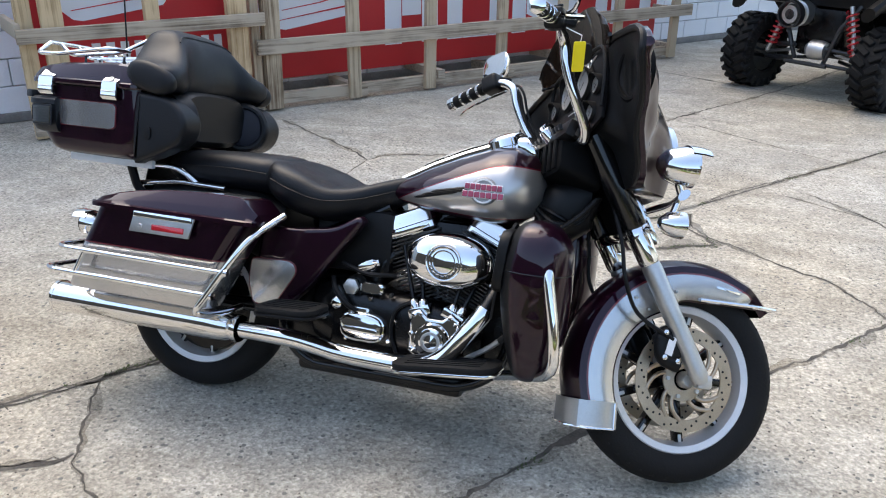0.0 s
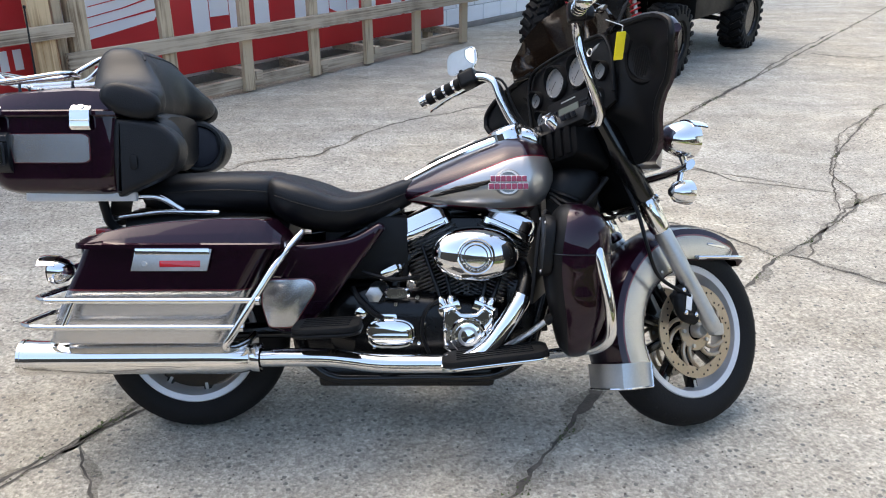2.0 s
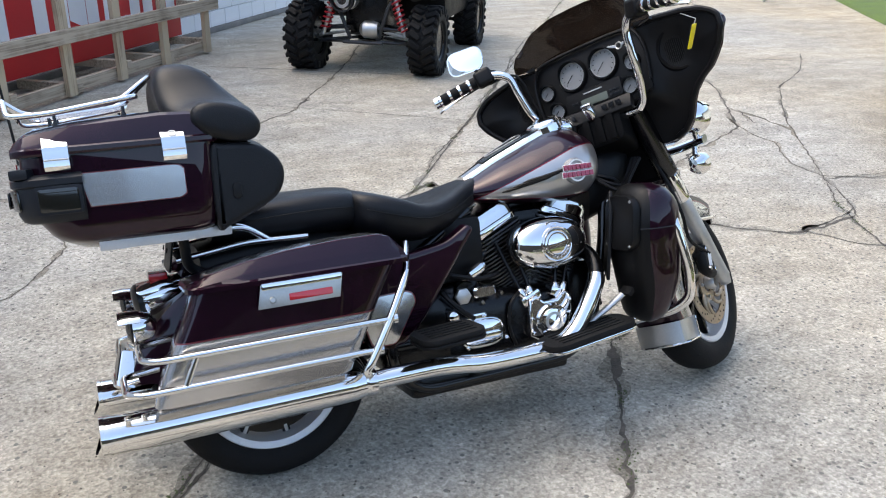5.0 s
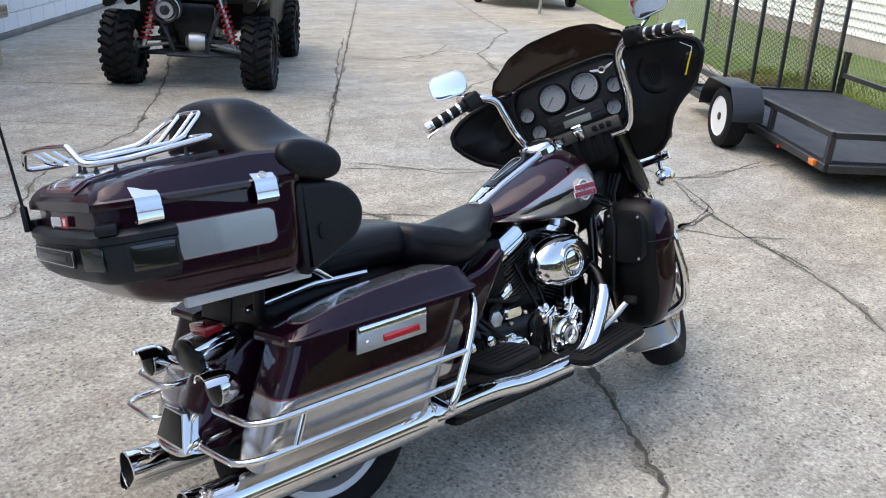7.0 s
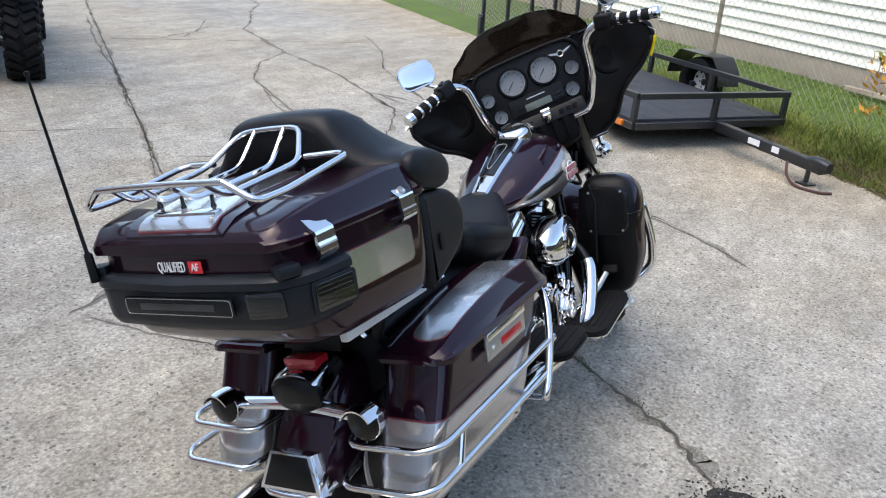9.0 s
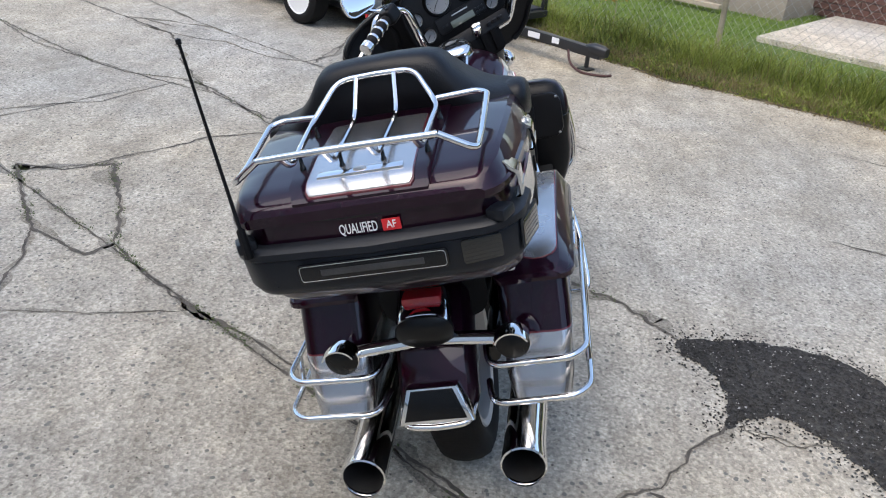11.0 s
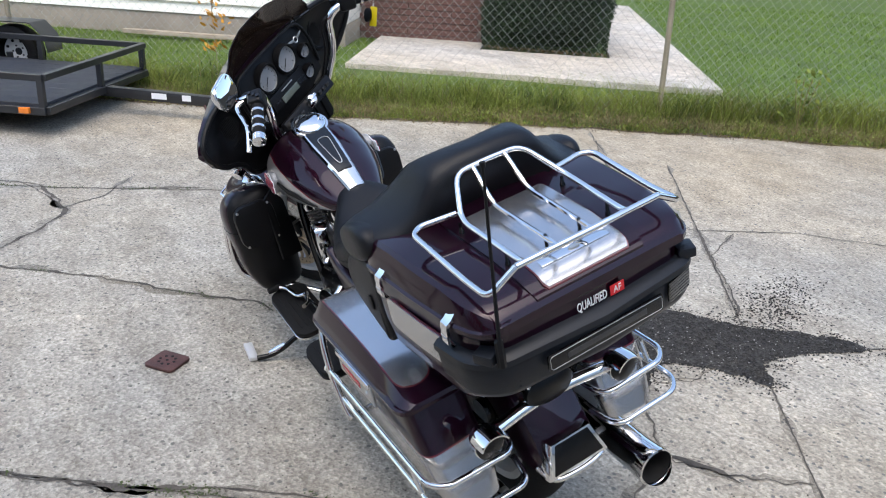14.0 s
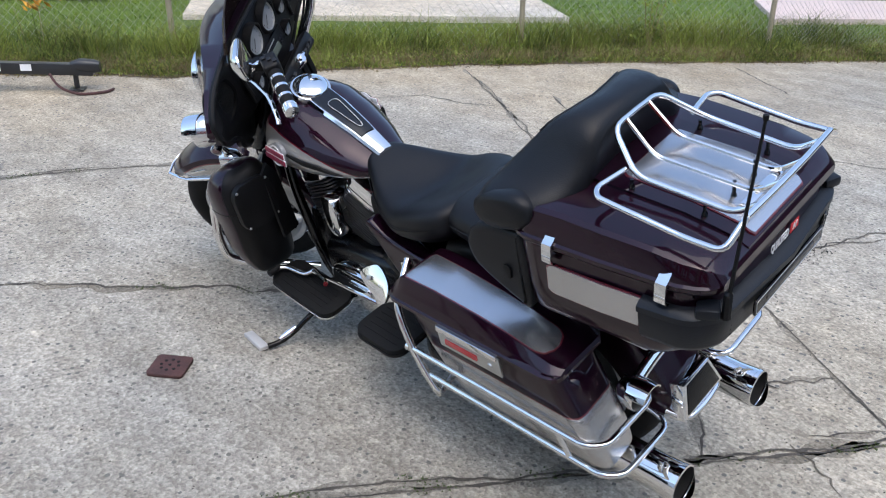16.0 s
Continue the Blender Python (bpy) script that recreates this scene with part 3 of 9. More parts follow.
CF = 6.123
crate = thing("shipping_crate", "weathered timber crate frame with a red printed panel inside", "crate", ALLEY)
for k, u in enumerate((2.58, 3.30, 4.07, 4.86, 5.60, 6.37, 7.22)):
    plank_box(0.11 if u != 2.58 else 0.13, 0.045 if u != 2.58 else 0.09, 1.45, (u, CF + 0.05, 0.725 + 0.02), crate, "upright", M_WOODV, k)
plank_box(4.98, 0.040, 0.115, (4.93, CF, 0.515), crate, "front_rail", M_WOOD, 11)
plank_box(4.75, 0.045, 0.095, (4.93, CF + 0.10, 0.085), crate, "bottom_rail", M_WOOD, 12)
plank_box(4.75, 0.045, 0.10, (4.93, CF + 0.58, 0.20), crate, "back_rail", M_WOOD, 13)
plank_box(4.75, 0.045, 0.10, (4.93, CF, 1.38), crate, "top_rail", M_WOOD, 14)
for k, u in enumerate((2.62, 3.4, 4.2, 5.0, 5.75, 6.5, 7.2)):
    plank_box(0.075, 0.60, 0.075, (u, CF + 0.36, 0.060 if k % 2 else 0.13), crate, "skid", M_WOOD, 20 + k)
for u in (2.62, 7.22):
    plank_box(0.04, 0.55, 0.10, (u + 0.02, CF + 0.33, 0.50), crate, "end_rail", M_WOOD, 30)
plank_box(0.09, 0.09, 1.45, (7.22, CF + 0.58, 0.74), crate, "upright", M_WOODV, 31)
ban = part("banner_panel", block(4.58, 0.012, 1.30, Matrix.Translation((4.99, CF + 0.385, 0.83)), 0.002), M_BANNER, crate, "red panel with white printed shapes")
BY = CF + 0.385 - 0.0075


def print_shape(pts, parent, y=BY, material=M_BANWHITE, lift=0.0):
    bm = bmesh.new()
    f = bm.faces.new([bm.verts.new((a, y - lift, b)) for a, b in pts])
    ex = bmesh.ops.extrude_face_region(bm, geom=[f])
    bmesh.ops.translate(bm, verts=[q for q in ex["geom"] if isinstance(q, bmesh.types.BMVert)], vec=(0, -0.002, 0))
    part("printed_shape", bm, material, parent)


for k, (a, b) in enumerate(((3.80, 4.36), (4.47, 5.13), (5.24, 5.84), (5.93, 6.52), (6.58, 7.18))):
    print_shape([(a, 0.375), (a + 0.17, 0.375), (a + 0.17, 1.06), (a, 1.06)], ban)
    print_shape([(b - 0.17, 0.375), (b, 0.375), (b, 1.06), (b - 0.17, 1.06)], ban)
    print_shape([(a + 0.18, 0.62 if k in (0, 4) else 0.375 if k in (1, 3) else 0.55), (b - 0.18, 0.62 if k in (0, 4) else 0.375 if k in (1, 3) else 0.45), (b - 0.18, 0.76 if k in (0, 4) else 0.50 if k in (1, 3) else 0.75), (a + 0.18, 0.76 if k in (0, 4) else 0.50 if k in (1, 3) else 0.85)], ban)


def printed_wing(parent, y, u, z, k=1.0):
    """A white swept shape cut by thin red slits."""
    print_shape([(u + a * k, z + b * k) for a, b in ((0.0, 0.165), (0.03, 0.085), (0.11, 0.012), (0.18, 0.0), (0.40, 0.03), (0.78, 0.085), (0.84, 0.16), (0.885, 0.215), (0.93, 0.32), (0.97, 0.45), (1.0, 0.62), (0.62, 0.53), (0.26, 0.38), (0.06, 0.24))], parent, y)
    for i in range(4):
        a0, b0 = 0.10 + 0.05 * i, 0.075 + 0.085 * i
        a1, b1 = 0.83 + 0.045 * i, 0.165 + 0.115 * i
        print_shape([(u + a0 * k, z + b0 * k), (u + (a0 + 0.35) * k, z + (b0 + 0.045) * k), (u + a1 * k, z + b1 * k), (u + a1 * k, z + (b1 + 0.018) * k), (u + (a0 + 0.35) * k, z + (b0 + 0.054) * k), (u + a0 * k, z + (b0 + 0.006) * k)], parent, y, M_BANNER, 0.003)


printed_wing(ban, BY, 2.68, 0.575, 0.96)
print_shape([(2.95, 0.392), (3.72, 0.392), (3.72, 0.41), (2.95, 0.41)], ban)

crate2 = thing("shipping_crate", "lighter timber crate frame with a red printed panel inside", "crate", ALLEY)
for k, (u, wd) in enumerate(((0.86, 0.10), (1.02, 0.14), (1.68, 0.10), (2.30, 0.15), (2.46, 0.07))):
    plank_box(wd, 0.07, 1.75, (u, CF + 0.02 + 0.07 * (k == 0 or k == 4), 0.875 + 0.01), crate2, "upright", M_WOODL if wd > 0.09 else M_WOODV, 40 + k)
plank_box(1.72, 0.040, 0.095, (1.64, CF - 0.04, 0.725), crate2, "front_rail", M_WOOD, 51)
plank_box(1.66, 0.050, 0.10, (1.64, CF + 0.06, 0.07), crate2, "bottom_rail", M_WOOD, 52)
plank_box(0.04, 0.60, 0.10, (0.80, CF + 0.30, 0.75), crate2, "end_rail", M_WOOD, 53)
plank_box(1.70, 0.040, 0.095, (1.64, CF - 0.02, 1.60), crate2, "top_rail", M_WOOD, 54)
ban2 = part("banner_panel", block(1.52, 0.012, 1.45, Matrix.Translation((1.68, CF + 0.27, 0.90)), 0.002), M_BANNER, crate2, "red panel with white printed shapes")
B2 = CF + 0.27 - 0.0075
printed_wing(ban2, B2, 1.10, 0.76, 0.95)
for k in range(5):
    a = 1.30 + 0.20 * k
    print_shape([(a, 0.46), (a + 0.06, 0.46), (a + 0.06, 0.60), (a, 0.60)], ban2, B2)
    print_shape([(a + 0.10, 0.46), (a + 0.16, 0.46), (a + 0.16, 0.60), (a + 0.10, 0.60)], ban2, B2)

# ---- the motorcycle ----
BIKE = pose(0, 2.092, 0, -16.0, 0, 0)
bike = thing("motorcycle", "black cherry and silver touring motorcycle leaning on its side stand", "motorcycle", BIKE)
FA, RA, TR = Vector((-0.025, 0, 0.300)), Vector((-1.579, 0, 0.298)), 0.300
PIVOT, RAKE = Vector((-0.014, 0, 0.333)), Vector((-math.sin(radians(27)), 0, math.cos(radians(27))))
STEER = Matrix.Translation(PIVOT) @ Matrix.Rotation(radians(32.5), 4, RAKE) @ Matrix.Translation(-PIVOT)
TURNED = Matrix.Translation(FA + Vector((0, 0.014, 0))) @ Matrix.Rotation(radians(31), 4, RAKE) @ Matrix.Translation(-FA)
SIDEWAYS = Matrix.Rotation(radians(90), 4, 'X')
HOLE = mat("dark_hole", (0.006, 0.006, 0.006), 0.9, bump=0.0)


def bp(name, bm, material, parent=None, label="", steer=False, sharp=38.0):
    return part(name, bm, material, parent or bike, label, (TURNED if steer == "wheel" else STEER) if steer else None, sharp)


def mirrored(y):
    return Matrix.Diagonal((1, 1 if y > 0 else -1, 1, 1))


def wheel(name, c, steer, width, discs, label):
    """A cast wheel: tyre with tread cuts, bright rim band, black spokes, hub and brake discs."""
    at = Matrix.Translation(c) @ SIDEWAYS
    w = width / 2
    tyre_profile = [(0.203, -w * 0.70), (0.212, -w * 0.84), (0.238, -w), (0.264, -w * 0.98), (0.284, -w * 0.82), (0.295, -w * 0.5), (TR, 0),
                    (0.295, w * 0.5), (0.284, w * 0.82), (0.264, w * 0.98), (0.238, w), (0.212, w * 0.84), (0.203, w * 0.70)]
    top = bp(name, lathe(tyre_profile, at, 72, closed=True), M_RUBBER, None, label, steer)
    # tread blocks
    bm = bmesh.new()
    for i in range(44):
        for s in (-1, 1):
            a = 2 * math.pi * (i + (0.5 if s > 0 else 0)) / 44
            m = at @ Matrix.Rotation(a, 4, 'Z') @ Matrix.Translation((TR - 0.0138, 0, s * w * 0.50)) @ Matrix.Rotation(s * -0.33, 4, 'Y') @ Matrix.Rotation(s * 0.5, 4, 'X')
            block(0.010, 0.027, w * 0.66, m, 0.002, bm, 1)
    bp("tread_block_band", bm, M_RUBBER, top, "", steer)
    rim = [(0.208, -w * 0.72), (0.212, -w * 0.82), (0.208, -w * 0.88), (0.190, -w * 0.80), (0.186, -w * 0.5), (0.180, 0), (0.186, w * 0.5), (0.190, w * 0.80), (0.208, w * 0.88), (0.212, w * 0.82), (0.208, w * 0.72), (0.192, 0.0)]
    bp("rim", lathe(rim, at, 64, closed=True), M_RIM, top, "bright machined rim band", steer)
    bm = bmesh.new()
    lathe([(0.0, -0.05), (0.040, -0.05), (0.046, -0.035), (0.046, 0.035), (0.040, 0.05), (0.0, 0.05)], at, 24, bm)
    bp("hub", bm, M_BLACK, top, "", steer)
    for i in range(9):
        m = at @ Matrix.Rotation(2 * math.pi * i / 9, 4, 'Z') @ Matrix.Translation((0.112, 0, 0))
        sp = bp("spoke", block(0.150, 0.024, 0.036, m, 0.006), M_BLACK, top, "", steer)
        for q in (-1, 1):
            bp("spoke_edge", block(0.022, 0.010, 0.003, m @ Matrix.Translation((0.060, 0, q * 0.0185)), 0.001), M_DULL, sp, "", steer)
    for s in discs:
        z = s * 0.072
        disc = bmesh.new()
        lathe([(0.148, -0.0025), (0.148, 0.0025), (0.113, 0.0025), (0.113, -0.0025)], at @ Matrix.Translation((0, 0, z)), 56, disc, closed=True)
        d = bp("brake_disc", disc, M_DISC, top, "heat-tinted drilled steel disc", steer)
        for ring_r, cnt, off in ((0.139, 13, 0.0), (0.131, 13, 0.14), (0.122, 13, 0.28)):
            for i in range(cnt):
                m = at @ Matrix.Translation((0, 0, z)) @ Matrix.Rotation(2 * math.pi * i / cnt + off, 4, 'Z') @ Matrix.Translation((ring_r, 0, 0))
                bp("drill_hole", lathe([(0.0, -0.0031), (0.0036, -0.0031), (0.0036, 0.0031), (0.0, 0.0031)], m, 8), HOLE, d, "", steer)
        carrier = bmesh.new()
        lathe([(0.030, -0.004), (0.062, -0.003), (0.062, 0.003), (0.030, 0.004)], at @ Matrix.Translation((0, 0, z * 0.97)), 40, carrier, closed=True)
        bp("disc_carrier", carrier, M_DISC, d, "", steer)
        for i in range(5):
            for turn_by in (0.0, 0.062):
                pts = [at @ Matrix.Translation((0, 0, z)) @ Matrix.Rotation(2 * math.pi * (i / 5 + turn_by + 0.085 * (k / 5) ** 1.4), 4, 'Z') @ Vector((0.058 + 0.0115 * k, 0, 0)) for k in range(6)]
                bp("carrier_arm", tube(pts, 0.0065, 8), M_DISC, d, "", steer)
            bp("carrier_bolt", lathe([(0, -0.008), (0.006, -0.008), (0.006, 0.008), (0, 0.008)], at @ Matrix.Translation((0, 0, z)) @ Matrix.Rotation(2 * math.pi * (i + 0.5) / 5, 4, 'Z') @ Matrix.Translation((0.050, 0, 0)), 8), M_DULL, d, "", steer)
        lathe_axle = lathe([(0, z), (0.024, z), (0.024, z + s * 0.025), (0.017, z + s * 0.034), (0, z + s * 0.034)], at, 16)
        bp("axle_nut", lathe_axle, M_DULL, top, "", steer)
    return top


wheel("front_wheel", FA, "wheel", 0.130, (-1, 1), "black tyre on a cast wheel")
wheel("rear_wheel", RA, False, 0.135, (), "black tyre on a cast wheel")
# added black disc that stands in for the rear wheel's dark inside
bp("wheel_dish", lathe([(0.0, 0.030), (0.06, 0.028), (0.172, 0.018), (0.178, 0.0), (0.172, -0.018), (0.06, -0.028), (0.0, -0.030)], Matrix.Translation(RA) @ SIDEWAYS, 40), M_ENGINE, bike.children[-1])


# front mudguard
def mudguard(c, arch, w, a0, a1, inner, steps, tip):
    """An arched guard round c from angle a0 to a1; inner(a) is the lower edge's radius."""
    bm = bmesh.new()
    rings = []
    for i in range(steps + 1):
        a = radians(a0 + (a1 - a0) * i / steps)
        ri = inner(math.degrees(a))
        r = arch(math.degrees(a))
        k = min(1.0, 0.55 + 0.45 * min(i, 4) / 4) if tip else 1.0
        ww = w * k
        rr = r - (0.022 * (1 - k) if tip else 0)
        prof = [(ri, ww), (ri + (rr - 0.035 - ri) * 0.5, ww * 1.02), (rr - 0.042, ww), (rr - 0.037, ww * 0.995), (rr - 0.018, ww * 0.93), (rr - 0.004, ww * 0.62), (rr + 0.004, ww * 0.25)]
        prof = prof + [(q, -y) for q, y in reversed(prof)]
        prof += [(q - 0.005, y * 0.97) for q, y in reversed(prof)]
        rings.append([bm.verts.new(Vector(c) + Vector((q * math.cos(a), y, q * math.sin(a)))) for q, y in prof])
    n = len(rings[0])

    def idx(i, k):
        if k in (0, 1, 11, 12) and (not tip or 3 <= i):
            return 1
        if k in (2, 10) and (not tip or 3 <= i):
            return 2
        return 0
    stitch(bm, rings, index=idx)
    bm.faces.new(rings[0]), bm.faces.new(rings[-1])
    return bm


def front_inner(a):
    if a < 97:
        return max(0.200, min(0.345, 0.226 / max(0.3, math.sin(radians(a)))))
    return lerp([(97, 0.226), (112, 0.205), (150, 0.215), (220, 0.225)], a)


def front_arch(a):
    return lerp([(38, 0.372), (60, 0.352), (90, 0.342), (150, 0.335), (215, 0.330)], a)


guard = bp("front_mudguard", mudguard(FA, front_arch, 0.083, 40, 206, front_inner, 40, True), [M_CHERRY, M_SILVER, M_STRIPE], None, "cherry front mudguard with silver sides and a red pinstripe", "wheel")
for s in (-1, 1):
    edge = [FA + Vector((0.283 - 0.26 * k, s * 0.088 * (0.56 + 0.44 * min(1.0, k * 3.0)), 0.230)) for k in [i / 8 for i in range(9)]]
    bp("mudguard_trim", tube(edge, 0.006, 8, flat=1.0), M_CHROME, guard, "chrome edge trim", "wheel")
    # script badge as a plain bright bar
    m = Matrix.Translation(FA + Vector((0.110, s * 0.0862, 0.268))) @ Matrix.Rotation(radians(9), 4, 'Y')
    bp("script_badge", block(0.075, 0.002, 0.008, m, 0.0008), M_CHROME, guard, "", "wheel")
    for dx, dz in ((-0.05, 0.245), (-0.13, 0.185), (-0.17, 0.215)):
        bp("rivet", lathe([(0, 0), (0.005, 0), (0.004, 0.003), (0, 0.004)], aim(FA + Vector((dx, s * 0.088, dz)), (0, s, 0)), 8), M_DULL, guard, "", "wheel")
bp("mudguard_nose_trim", tube([FA + Vector((0.290 - abs(y) * 0.15, y, 0.231)) for y in (-0.047, -0.03, 0, 0.03, 0.047)], 0.006, 8), M_CHROME, guard, "", "wheel")
flap = bmesh.new()
rings = []
for i in range(9):
    h = -0.084 - 0.074 * i / 8
    prof = [(0.225, 0.0885), (0.295, 0.0895), (0.318, 0.082), (0.336, 0.05), (0.341, 0), (0.336, -0.05), (0.318, -0.082), (0.295, -0.0895), (0.225, -0.0885)]
    prof += [(q - 0.004, y * 0.97) for q, y in reversed(prof)]
    rings.append([flap.verts.new(FA + Vector((-0.202 - 1.16 * (q - 0.225), y, h))) for q, y in prof])
stitch(flap, rings)
flap.faces.new(rings[0]), flap.faces.new(rings[-1])
fl = bp("mudflap_cover", flap, M_DULL, guard, "brushed steel mudflap cover", "wheel")
bp("mudflap_rim", tube([FA + Vector((-0.202 - 1.16 * (q - 0.225), y, h)) for h, q, y in
                        [(-0.086, 0.23, -0.091), (-0.157, 0.23, -0.091), (-0.158, 0.30, -0.092), (-0.158, 0.339, -0.05), (-0.158, 0.344, 0), (-0.158, 0.339, 0.05), (-0.158, 0.30, 0.092), (-0.157, 0.23, 0.091), (-0.086, 0.23, 0.091)]], 0.0045, 8), M_CHROME, fl, "", "wheel")

# fork
for s in (-1, 1):
    y = s * 0.106
    lo, mid, hi = Vector((0.006, y, 0.300)), Vector((-0.176, y, 0.612)), Vector((-0.375, y, 0.945))
    bm = tube([lo + (mid - lo) * t for t in (0, 0.06, 0.12, 0.5, 0.96, 1)], [0.020, 0.027, 0.0255, 0.0265, 0.0275, 0.025], 20)
    block(0.046, 0.030, 0.040, Matrix.Translation(lo + Vector((0.004, 0, 0.004))), 0.010, bm)
    leg = bp("fork_leg", bm, M_DULL, None, "dull grey alloy fork leg", True)
    d = (hi - mid).normalized()
    bp("fork_collar", tube([mid, mid + d * 0.012, mid + d * 0.10, mid + d * 0.112], [0.027, 0.031, 0.031, 0.028], 20), M_CHROME, leg, "chrome collar", True)
    bp("fork_cover", tube([mid + d * 0.105, mid + d * 0.115, mid + d * 0.30, hi], [0.028, 0.035, 0.036, 0.036], 20), M_BLACK, leg, "black fork cover", True)
    bm = tube(rounded([lo + Vector((-0.080, -s * 0.012, 0.140)), lo + Vector((-0.128, -s * 0.012, 0.125)), lo + Vector((-0.122, -s * 0.012, 0.055)), lo + Vector((-0.07, -s * 0.012, 0.040))], 0.03), 0.020, 10)
    block(0.062, 0.046, 0.085, Matrix.Translation(lo + Vector((-0.104, -s * 0.016, 0.092))) @ Matrix.Rotation(radians(-25), 4, 'Y'), 0.015, bm, 3)
    cal = bp("brake_caliper", bm, M_PLASTIC, None, "black brake caliper", True)
    bp("caliper_badge", block(0.022, 0.004, 0.052, Matrix.Translation(lo + Vector((-0.106, s * 0.010, 0.092))) @ Matrix.Rotation(radians(14), 4, 'Y'), 0.003), M_WHITE, cal, "", True)
    for k, (dx, dz) in enumerate(((-0.122, 0.060), (-0.082, 0.052), (-0.122, 0.128))):
        bp("bolt", lathe([(0, 0), (0.008, 0), (0.008, 0.006), (0.005, 0.008), (0, 0.008)], aim(lo + Vector((dx, s * 0.006, dz)), (0, s, 0)), 6), M_CHROME, cal, "", True)
    bp("brake_hose", tube(catmull([lo + Vector((-0.10, s * 0.01, 0.11)), (-0.20, s * 0.105, 0.47), (-0.255, s * 0.125, 0.56), (-0.27, s * 0.115, 0.66), (-0.30, s * 0.09, 0.78)]), 0.006, 8), M_PLASTIC, cal, "", True)
bm = block(0.06, 0.27, 0.032, Matrix.Translation((-0.222, 0, 0.695)) @ Matrix.Rotation(radians(-31), 4, 'Y'), 0.01)
bp("lower_fork_bridge", bm, M_CHROME, None, "chrome fork bridge", True)
bm = block(0.05, 0.15, 0.20, Matrix.Translation((-0.262, 0, 0.80)) @ Matrix.Rotation(radians(-31), 4, 'Y'), 0.02)
bp("steering_head_cover", bm, M_MATTE, None, "", True)
bm = block(0.02, 0.19, 0.15, Matrix.Translation((-0.190, 0, 0.735)) @ Matrix.Rotation(radians(-31), 4, 'Y'), 0.02)
bp("fork_nacelle_plate", bm, M_CHROME, None, "chrome plate between the fork legs", True)


# fairing
def fair_bottom(a):
    return lerp([(0, 0.815), (0.10, 0.805), (0.171, 0.800), (0.21, 0.804), (0.25, 0.824), (0.272, 0.850), (0.29, 0.882), (0.308, 0.914), (0.352, 0.950), (0.39, 0.970), (0.415, 0.992), (0.445, 1.024), (0.472, 1.075)], a)


def fair_top(a):
    return lerp([(0, 1.188), (0.20, 1.186), (0.27, 1.180), (0.36, 1.165), (0.42, 1.146), (0.455, 1.122), (0.472, 1.098)], a)


def ease(lo, hi, v):
    t = max(0.0, min(1.0, (v - lo) / (hi - lo)))
    return t * t * (3 - 2 * t)


def fair_rear(a, z):
    """How far back the inner face lies: an upright dash, with wings whose edges sweep forward as they go down."""
    wing = -0.392 - 0.022 * (a / 0.47) ** 2 + 0.42 * max(0.0, 1.06 - z)
    bowl = 0.045 * math.exp(-((a - 0.305) / 0.075) ** 2 - ((z - 1.07) / 0.065) ** 2)
    k = max(ease(0.185, 0.25, a), 1 - ease(0.90, 0.96, z))
    return -0.388 + (wing + bowl + 0.388) * k


bm = bmesh.new()
NU, NV = 64, 20
front, back = [], []
for i in range(NU + 1):
    s = -1 + 2 * i / NU
    a = abs(s)
    y = math.copysign(0.472 * math.sin(min(1, a) * math.pi / 2), s)
    a = abs(y)
    fr, bk = [], []
    for j in range(NV + 1):
        v = j / NV
        z = fair_bottom(a) + (fair_top(a) - fair_bottom(a)) * v
        rear = fair_rear(a, z)
        nose = -0.100 - 0.24 * max(0, v - 0.35) ** 1.3 - 0.06 * max(0, 0.30 - v)
        deep = lerp([(0, 1.0), (0.05, 0.95), (0.10, 0.83), (0.15, 0.67), (0.20, 0.51), (0.25, 0.36), (0.30, 0.22), (0.36, 0.10), (0.40, 0.06), (0.44, 0.04), (0.46, 0.03), (0.472, 0.02)], a)
        edge = 0.007 * math.sin(math.pi * v) ** 0.5
        deep *= 1 - ease(0.10, 0.22, a) * 0.85 * (1 - ease(0.0, 0.55, v))
        x = rear + 0.012 + edge + (nose - rear) * deep * (0.82 + 0.18 * math.sin(math.pi * (0.15 + 0.75 * v)))
        fr.append(bm.verts.new((x, y, z)))
        bk.append(bm.verts.new((rear, y * 0.985, z)))
    front.append(fr), back.append(bk)
for i in range(NU):
    for j in range(NV):
        bm.faces.new((front[i][j], front[i + 1][j], front[i + 1][j + 1], front[i][j + 1]))
        bm.faces.new((back[i][j], back[i][j + 1], back[i + 1][j + 1], back[i + 1][j])).material_index = 1
    for q in (0, NV):
        bm.faces.new((front[i][q], front[i + 1][q], back[i + 1][q], back[i][q])).material_index = 0
for i in (0, NU):
    for j in range(NV):
        bm.faces.new((front[i][j], front[i][j + 1], back[i][j + 1], back[i][j]))
fairing = bp("fairing", bm, [M_CHERRY, M_PLASTIC], None, "dark glossy batwing fairing with a black inner panel", True, 60)


def dash(y, z, out=0.0):
    return Vector((-0.388 - out, y, z))


DN = Vector((-1, 0, 0.04))
